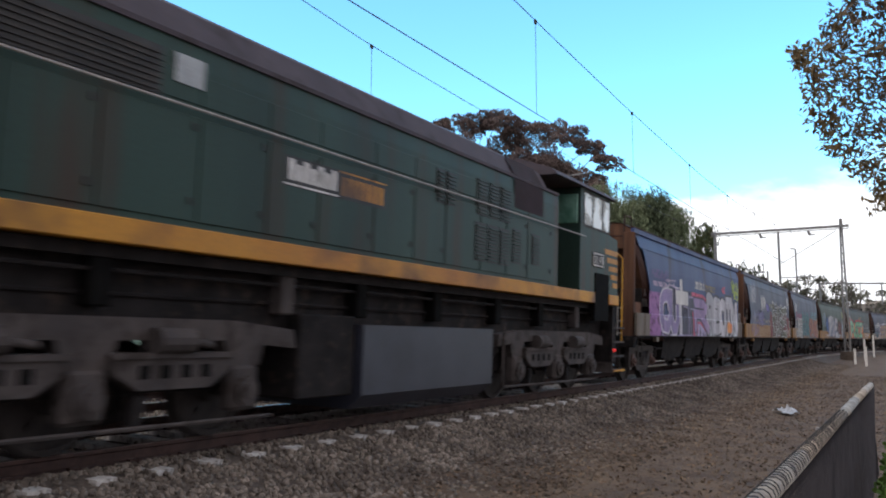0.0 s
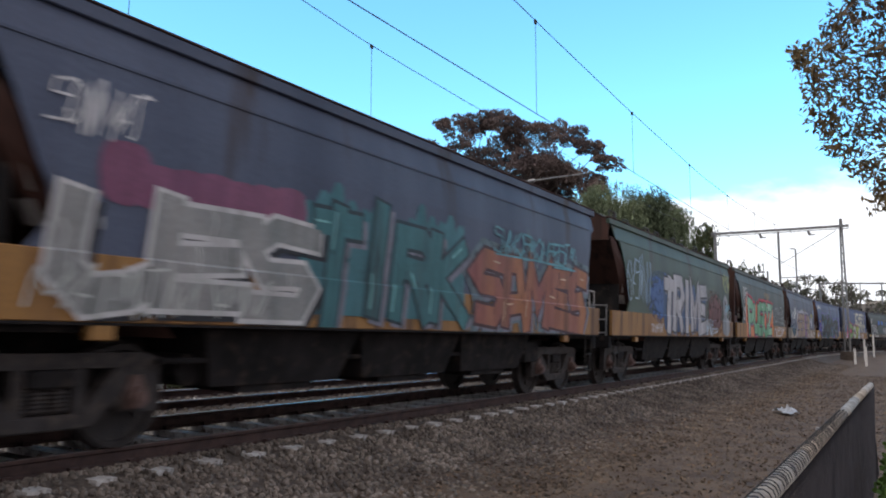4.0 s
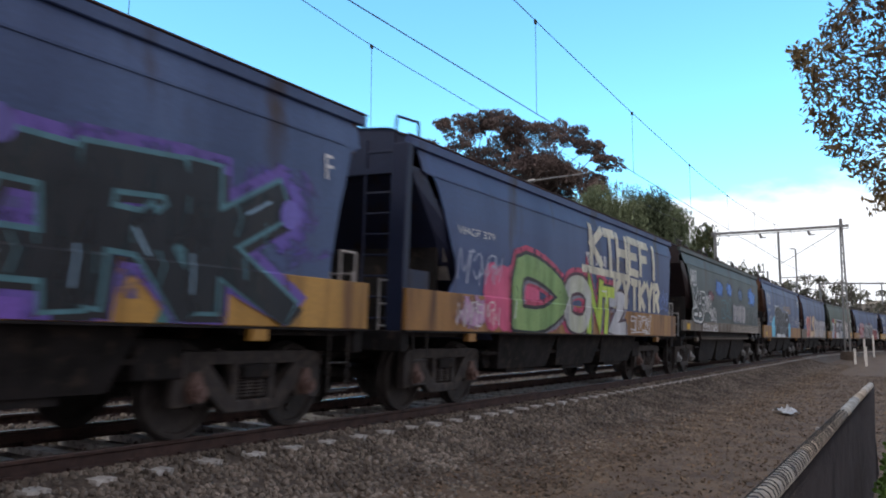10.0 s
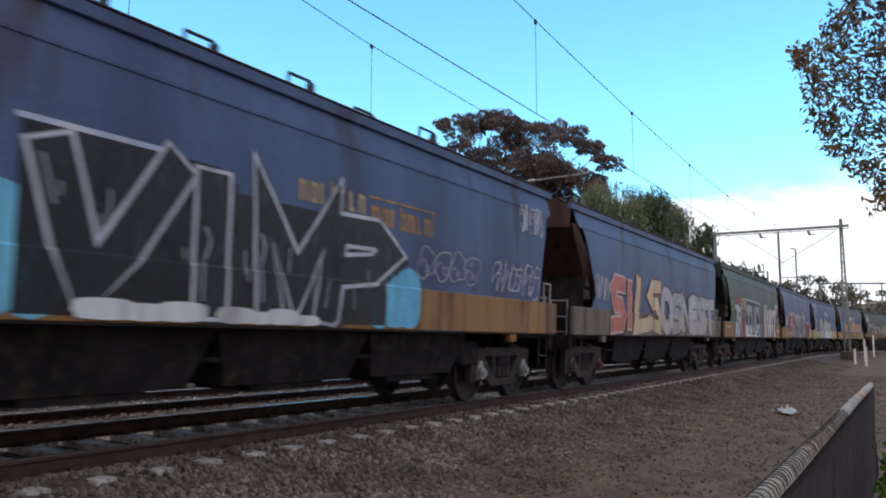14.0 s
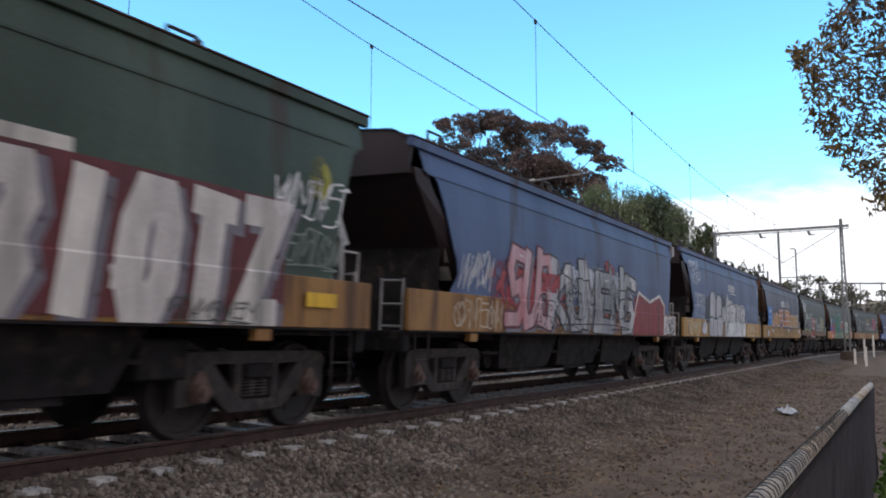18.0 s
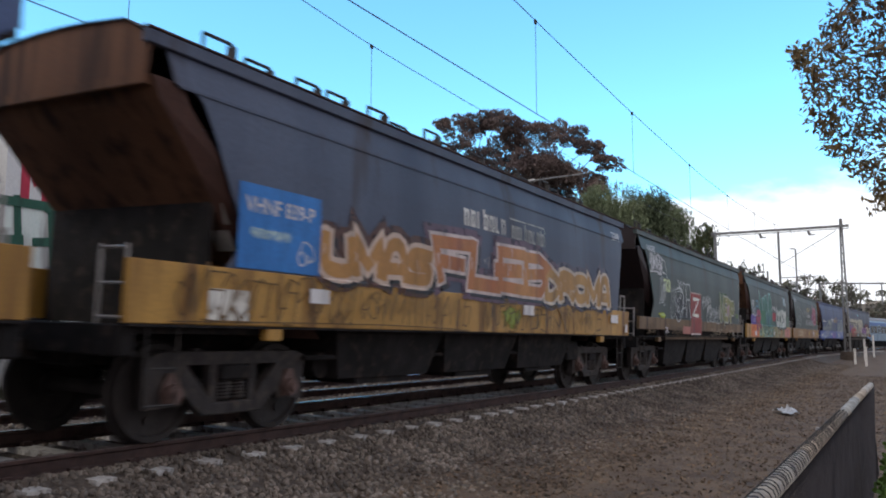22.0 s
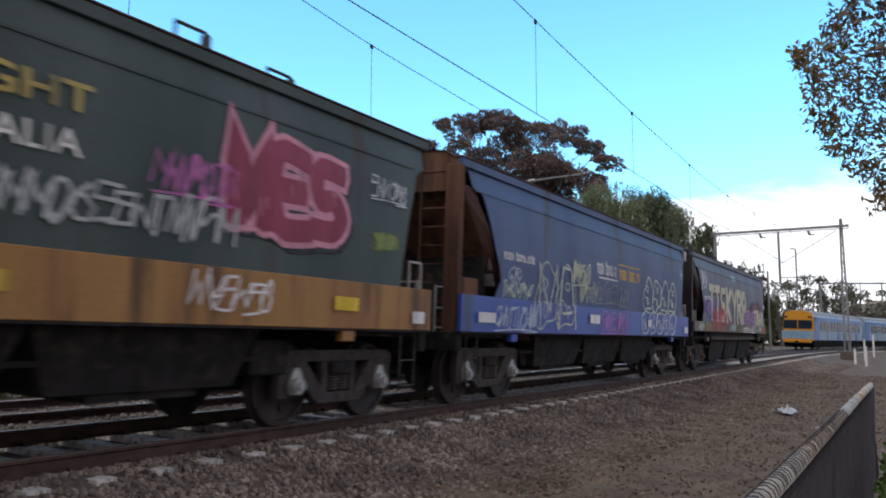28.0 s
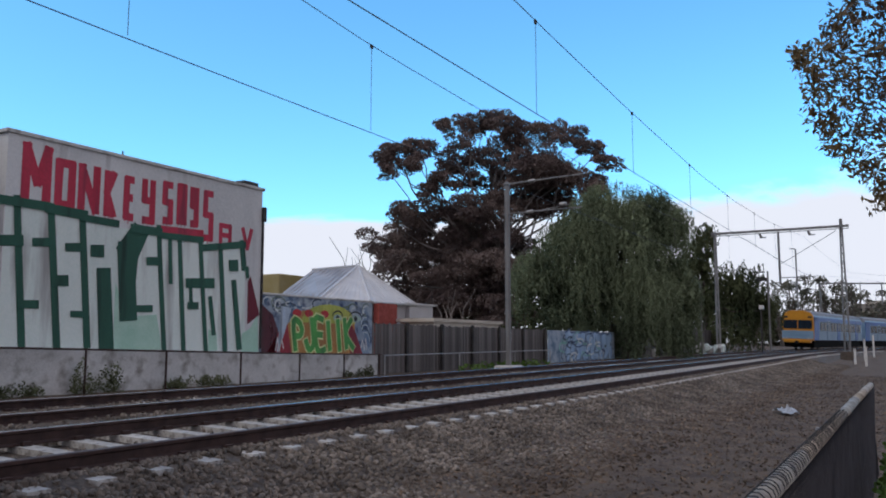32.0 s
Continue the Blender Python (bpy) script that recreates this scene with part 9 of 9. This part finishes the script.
for u, v0, v1, d, nm, label in ((0.3165, -0.125, -0.04, 58, "timber_pole", "thin grey pole beside the far track"), (0.390, -0.118, -0.072, 72, "signal_post", "dark signal post with pale lamp"), (0.400, -0.115, -0.026, 74, "steel_mast", "slim mast with short cross arm")):
    a, b = on_view(u, v0, d), on_view(u, v1, d)
    pt = thing(nm, pose(a.x, a.y, 0), label, "pole")
    part("shaft", Shape().rod((0, 0, -0.3), (0, 0, b.z), 0.08, 8), m_mast if nm != "signal_post" else m_darksteel, pt)
    if nm == "signal_post":
        part("lamp_head", Shape().box(-0.18, 0.18, -0.25, 0.15, b.z - 0.1, b.z + 0.25, 0.03), m_white, pt)
    if nm == "steel_mast":
        part("cross_arm", Shape().rod((0, 0.2, b.z - 0.1), (-0.1, 1.6, b.z - 0.05), 0.05, 6).box(-0.1, 0.1, 0.1, 1.0, b.z - 0.9, b.z - 0.6), m_darksteel, pt)

# white markers and rubbish by the line
for x, y, h in ((61.0, 3.3, 0.95), (57.5, 2.5, 1.15), (72.0, 3.2, 1.6), (84.0, 3.0, 1.9)):
    g = ground_height(x, y)
    mk = thing("white_post", pose(x, y, g), "short white painted marker post", "post", "white marker posts")
    part("shaft", Shape().box(-0.07, 0.07, -0.07, 0.07, -0.2, h, 0.012), m_white, mk)
    part("cap", Shape().box(-0.085, 0.085, -0.085, 0.085, h, h + 0.05, 0.01), m_white, mk)
bollard = thing("white_post", pose(54.9, 15.0, 0), "short white painted marker post", "post", "white marker posts")
part("shaft", Shape().rod((0, 0, -0.2), (0, 0, 0.55), 0.12, 8), m_white, bollard)
junk_rng = random.Random(4)
for k in range(14):
    p = on_view(0.29 + 0.004 * k, -0.124 + 0.004 * junk_rng.random(), 63 + 2 * junk_rng.random())
    b = blob(junk_rng, 0, 0, 0.35, 0.28, 9, 0.3)
    sh = Shape().prism(b, 1, -0.12, 0.12)
    solid("rubble_lump", sh, m_palepaint if k % 3 else m_concrete, "pale dumped rubble against the far fence", "rubble", "rubble by the fence", m=pose(p.x, p.y, max(0.05, p.z), 20 * junk_rng.random(), 30 * junk_rng.random(), 90 * junk_rng.random()))
solid("far_fence", Shape().box(48.2, 84, 15.75, 15.85, -0.1, 2.1), m_wood, "dark timber fence beyond the rubble", "fence")
bag = Shape()
rows = []
for i in range(9):
    rows.append([(i * 0.085 - 0.34, j * 0.06 - 0.18, 0.03 + 0.26 * abs(noise.noise((i * 0.7, j * 0.7, 2))) * (1 - ((i - 4) / 5) ** 2)) for j in range(7)])
solid("plastic_sheet", bag.sheet(rows), surface("grey_plastic", (0.34, 0.35, 0.37), (0.52, 0.54, 0.56), 6, 0.3), "crumpled pale plastic sheet on the dirt", "litter", m=pose(19.8, 2.5, ground_height(19.8, 2.5) + 0.01, 0, 0, 30), smooth=True)


# ---- chain-link fence and plants by the camera ----
m_pipe = surface("pale_dusty_pipe", (0.36, 0.32, 0.26), (0.52, 0.46, 0.38), 5, 0.85, 0, 0.1, 60, (0.2, 0.17, 0.15), 0.4)
FY, FZ, FX0, FX1 = 0.45, 0.457, -1.0, 11.0
chain = thing("chain_link_fence", Matrix.Identity(4), "chain-link fence whose top pipe is bound with wire", "fence")
part("top_pipe", Shape().pipe([(FX0, FY, FZ), (4, FY, FZ - 0.006), (8, FY, FZ + 0.004), (FX1, FY, FZ)], 0.036, 14), m_pipe, chain, "pale dusty top pipe", True)
coil = Shape()
crng = random.Random(6)
x = FX0
while x < FX1 - 0.1:
    step = (0.066 if x < 4.2 else 0.046 if x < 6.4 else 1.4) * crng.uniform(0.88, 1.12)
    tilt = crng.uniform(-0.02, 0.02)
    n = 10
    pts = [(x + tilt * math.cos(2 * math.pi * i / n) + min(step, 0.07) * 0.3 * i / n, FY + 0.0365 * math.cos(2 * math.pi * i / n), FZ + 0.0365 * math.sin(2 * math.pi * i / n)) for i in range(n + 1)]
    coil.pipe(pts, 0.0024, 5)
    x += step
part("binding_wire", coil, m_darksteel, chain, "binding wire wound round the pipe")
mesh_w = Shape()
bottom = -0.72
hgt = FZ - bottom
k = FX0
while k < FX1:
    mesh_w.rod((k, FY + 0.002, FZ - 0.01), (k + hgt * 0.9, FY + 0.002, bottom), 0.0024, 4)
    mesh_w.rod((k + hgt * 0.9, FY - 0.002, FZ - 0.01), (k, FY - 0.002, bottom), 0.0024, 4)
    k += 0.048
tagged(part("chain_mesh", mesh_w, surface("dark_purple_wire", (0.016, 0.014, 0.017), (0.030, 0.026, 0.030), 5, 0.9), chain, "dark diamond wire mesh"), kind="stuff")
for x in (-0.6, 2.4, 5.4, 8.4, 11.0):
    part("post", Shape().rod((x, FY + 0.05, -0.9), (x, FY + 0.05, FZ), 0.024, 10), m_ladder, chain)
hspots = [(3.4 + 0.35 * i, 0.16 - 0.02 * (i % 3), -0.55 + 0.02 * i, 0.28, 0.16, 0.42) for i in range(16)]
scrub("hedge", hspots, 2600, 0.05, m_hedge, "bright green low plants behind the wire fence", 51, "plants")


def near_tree():
    """Outer branches of a small-leafed tree that hang in from beside the camera."""
    rng = random.Random(21)
    nrng = np.random.default_rng(21)
    t = thing("street_tree", Matrix.Identity(4), "small-leafed tree with brown and purple-green leaves", "tree")
    root = Vector((7.6, -1.6, -0.7))
    crown = Vector((7.4, -1.3, 2.2))
    sh = Shape()
    limb_shape(sh, root, crown, 0.11, 0.08, rng, 4, 0.03)
    part("trunk", sh, m_bark, t)
    br = Shape()
    edge_v = [-0.03, 0.045, 0.058, 0.062, 0.082, 0.10, 0.125, 0.157, 0.175, 0.197, 0.218, 0.240, 0.26, 0.282, 0.31]
    edge_u = [0.60, 0.545, 0.512, 0.530, 0.520, 0.490, 0.468, 0.448, 0.447, 0.444, 0.436, 0.424, 0.462, 0.470, 0.500]
    vs = []
    for k in range(2800):
        v = rng.uniform(-0.03, 0.34) if k > 40 else rng.choice((0.24, 0.238, 0.222, 0.225, 0.19, 0.16, 0.06, 0.052))
        e = float(np.interp(v, edge_v, edge_u))
        u = e + (rng.random() ** 1.1 * 0.24 if k > 40 else rng.uniform(0.0, 0.02))
        d = rng.uniform(5.5, 6.7)
        p = on_view(u, v, d)
        if k % 40 == 0:
            limb_shape(br, on_view(max(u + 0.09, 0.60), v - rng.uniform(-0.03, 0.06), d), p, 0.008, 0.0025, rng, 5, 0.06)
            limb_shape(br, crown + Vector((0, 0, rng.uniform(-0.6, 0.8))), on_view(max(u + 0.09, 0.60), v, d), 0.016, 0.008, rng, 4, 0.06)
        # a sprig: a few narrow leaves fanned from one twig end
        n = rng.randrange(4, 8)
        way = nrng.normal(size=3) + (0, 0, -0.3)
        a = way / np.linalg.norm(way) + nrng.normal(size=(n, 3)) * 0.55
        a /= np.linalg.norm(a, axis=1)[:, None]
        b = np.cross(a, nrng.normal(size=(n, 3)))
        b /= np.linalg.norm(b, axis=1)[:, None]
        s = 0.052 * nrng.uniform(0.6, 1.35, n)[:, None]
        q = np.array(p) + nrng.normal(size=(n, 3)) * 0.022
        vs.append(np.stack([q, q + a * s * 0.5 + b * s * 0.19, q + a * s, q + a * s * 0.5 - b * s * 0.19], 1).reshape(-1, 3))
    part("branch", br, m_bark, t)
    v = np.concatenate(vs)
    me = bpy.data.meshes.new("leaves")
    me.from_pydata(v.tolist(), [], np.arange(len(v)).reshape(-1, 4).tolist())
    part("crown", me, m_autumn, t, "narrow brown and purplish leaves")


near_tree()


# ---- suburban train standing on the far track ----
def make_carriage(cab):
    m_blue = surface("train_blue", rgb("245ca4"), rgb("2c68b0"), 1, 0.4, 0, 0.0)
    m_steelside = surface("brushed_train_side", (0.17, 0.28, 0.40), (0.22, 0.34, 0.47), 1, 0.45, 0.1, 0.0)
    m_pane = surface("tinted_train_glass", (0.012, 0.018, 0.03), (0.02, 0.03, 0.045), 1, 0.25, 0.0, 0.0)
    m_pane.node_tree.nodes["Principled BSDF"].inputs["Specular IOR Level"].default_value = 0.2
    m_top = surface("dusty_train_roof", (0.20, 0.22, 0.25), (0.27, 0.29, 0.32), 1, 0.8, 0.0, 0.0)
    m_tyellow = surface("train_yellow", rgb("b87c1c"), rgb("c88c24"), 1, 0.4, 0, 0.0)
    t = thing("suburban_train_carriage", Matrix.Identity(4), "blue and silver suburban train carriage with yellow front" if cab else "blue and silver suburban train carriage", "train carriage", "carriages of the waiting train")
    L = 23.4
    part("body", Shape().prism([(-1.50, 1.0), (-1.52, 2.0), (-1.46, 3.35), (-1.25, 3.72), (-0.6, 3.95), (0.6, 3.95), (1.25, 3.72), (1.46, 3.35), (1.52, 2.0), (1.50, 1.0)], 0, 0.25, L), m_steelside, t)
    part("roof_band", Shape().prism([(-1.475, 3.28), (-1.27, 3.735), (-0.6, 3.97), (0.6, 3.97), (1.27, 3.735), (1.475, 3.28)], 0, 0.24, L), m_top, t, "dusty grey roof")
    part("blue_band", Shape().box(0.3, L, -1.535, 1.535, 2.90, 3.30).box(0.3, 2.2, -1.535, 1.535, 1.0, 3.3), m_blue, t, "blue upper band")
    # near-black colour stands in for the shade below the carriage
    part("underframe", Shape().box(0.5, L - 0.3, -1.40, 1.40, 0.25, 1.0), m_shade_black, t)
    x = 2.6
    k = 0
    while x < L - 2:
        if k % 3 == 2:
            part("door", Shape().box(x, x + 1.3, -1.545, -1.50, 1.05, 3.05, 0.01), m_blue if k % 2 else m_steelside, t)
            part("door_window", Shape().box(x + 0.12, x + 0.55, -1.555, -1.54, 1.95, 2.9, 0.01).box(x + 0.75, x + 1.18, -1.555, -1.54, 1.95, 2.9, 0.01), m_pane, t)
        else:
            part("window", Shape().box(x + 0.1, x + 1.35, -1.55, -1.50, 1.95, 2.85, 0.02), m_pane, t, "dark window")
        x += 1.55
        k += 1
    for bx in (3.6, L - 3.6):
        b = new("bogie")
        b.parent = t
        b.matrix_basis = pose(bx, 0, 0)
        part("side_frame", Shape().box(-1.5, 1.5, -1.2, -1.05, 0.35, 0.62, 0.03), m_under, b)
        for dx in (-1.2, 1.2):
            part("wheelset", BOGIE["wheelset"], m_wheel, b, at=pose(dx, 0, RADIUS))
    if cab:
        f = part("front", Shape().prism([(-1.50, 0.95), (-1.52, 2.0), (-1.46, 3.35), (-1.22, 3.72), (-0.6, 3.95), (0.6, 3.95), (1.22, 3.72), (1.46, 3.35), (1.52, 2.0), (1.50, 0.95)], 0, 0.0, 0.3), m_tyellow, t, "yellow front end")
        part("windscreen", Shape().box(-0.03, 0.1, -1.36, -0.04, 2.10, 2.98, 0.02), m_pane, f)
        part("windscreen", Shape().box(-0.03, 0.1, 0.04, 1.36, 2.10, 2.98, 0.02), m_pane, f)
        part("blue_panel", Shape().box(-0.02, 0.1, -1.50, 1.50, 1.10, 1.92, 0.02), m_steelside, f)
        part("bumper", Shape().box(-0.25, 0.2, -1.3, 1.3, 0.72, 1.02, 0.05), m_tyellow, f)
        for y in (-1.15, 1.15):
            part("head_lamp", Shape().box(-0.035, 0.1, y - 0.2, y + 0.2, 3.18, 3.38, 0.02), m_black, f)
            part("tail_lamp", Shape().box(-0.035, 0.1, y - 0.25, y + 0.25, 1.06, 1.20, 0.02), m_ladder, f)
        part("coupler", Shape().box(-0.6, 0.0, -0.15, 0.15, 0.6, 0.9, 0.03), m_under, t)
    return t


lead = make_carriage(True)
S_TRAIN = 88.5
lead.matrix_basis = ride(S_TRAIN + 3.6, S_TRAIN + 19.8, FAR) @ pose(-3.6, 0, 0)
trailer = make_carriage(False)
trailer.matrix_basis = ride(S_TRAIN + 24.2 + 3.6, S_TRAIN + 24.2 + 19.8, FAR) @ pose(-3.6, 0, 0)
for k in (2, 3):
    s = S_TRAIN + 24.2 * k
    copy_thing(trailer, ride(s + 3.6, s + 19.8, FAR) @ pose(-3.6, 0, 0))


# ---- sleepers, last ----
SLEEPER = Shape().prism([(-0.125, -0.36), (0.125, -0.36), (0.10, -0.155), (-0.10, -0.155)], 1, -1.34, 1.34)
SLEEPER = SLEEPER.mesh("sleeper")
CLIP = Shape()
for w in (-0.8, 0.8):
    for d in (-0.1, 0.1):
        CLIP.box(-0.05, 0.05, w + d - 0.03, w + d + 0.03, -0.155, -0.11)
CLIP = CLIP.mesh("rail_clip")
for tr, y, n in ((near_track, NEAR, 170), (far_track, FAR, 120)):
    for i in range(n):
        s = -2.07 + 0.618 * i
        m = ride(s, s + 0.6, y)
        sl = part("sleeper", SLEEPER, m_sleeper, tr, at=m)
        if i < 45:
            part("rail_clip", CLIP, m_rail_side, sl)


# ---- motion ----
TIMES = [0, 1, 2, 3, 6, 7, 8, 9, 10, 11, 12, 13, 14, 17, 18, 19, 20, 21, 22, 23, 24, 25, 28, 29, 30, 31, 31.5, 32]
PLACES = [19.85, 8.10, -3.75, -15.65, -51.40, -63.20, -74.80, -86.00, -96.85, -107.15, -117.0, -126.65, -136.20, -163.90, -172.65, -181.30, -190.0, -198.75, -207.50, -216.35, -225.30, -234.30, -262.20, -271.45, -280.70, -290.05, -294.75, -299.5]


def place(t):
    """Where the first wagon's leading headstock stands along the line, by a smooth curve through the known places."""
    i = max(0, min(len(TIMES) - 2, int(np.searchsorted(TIMES, t, side="right")) - 1))

    def slope(k):
        a, b = max(0, k - 1), min(len(TIMES) - 1, k + 1)
        return (PLACES[b] - PLACES[a]) / (TIMES[b] - TIMES[a])
    h = TIMES[i + 1] - TIMES[i]
    u = (t - TIMES[i]) / h
    a, b, c, d = 2 * u ** 3 - 3 * u ** 2 + 1, u ** 3 - 2 * u ** 2 + u, -2 * u ** 3 + 3 * u ** 2, u ** 3 - u ** 2
    return a * PLACES[i] + b * h * slope(i) + c * PLACES[i + 1] + d * h * slope(i + 1)


def motions():
    steps = [0.5 * i for i in range(65)]
    for i, (t, _, _) in enumerate(WAGONS):
        rows = []
        for u in steps:
            s = place(u) + PITCH * i
            m = ride(s + 1.82, s + BODY - 1.82, NEAR)
            rows.append((u, m @ pose(-1.82, 0, 0)))
        walk(t, rows)
    rows = []
    for u in steps:
        s = place(u) - 1.68 - LOCO
        rows.append((u, ride(s + 4.9, s + 15.3, NEAR) @ pose(-4.9, 0, 0)))
    walk(loco, rows)
    # wheels turn while their wagon passes close by
    for w, i, x in WHEELS:
        r = w.matrix_basis.translation.z
        rest = w.matrix_basis.copy()
        off = x + (PITCH * (i - 1) if i else -1.68 - LOCO)
        near_by = [k / 30 for k in range(961) if -6 < place(k / 30) + off < 16]
        if not near_by:
            continue
        s0 = place(near_by[0])
        rows = [(0.0, rest)] if near_by[0] > 0 else []
        for u in near_by:
            rows.append((u, rest @ Matrix.Rotation((place(u) - s0) / r, 4, "Y")))
        if near_by[-1] < 32:
            rows.append((32.0, rows[-1][1]))
        walk(w, rows)


motions()
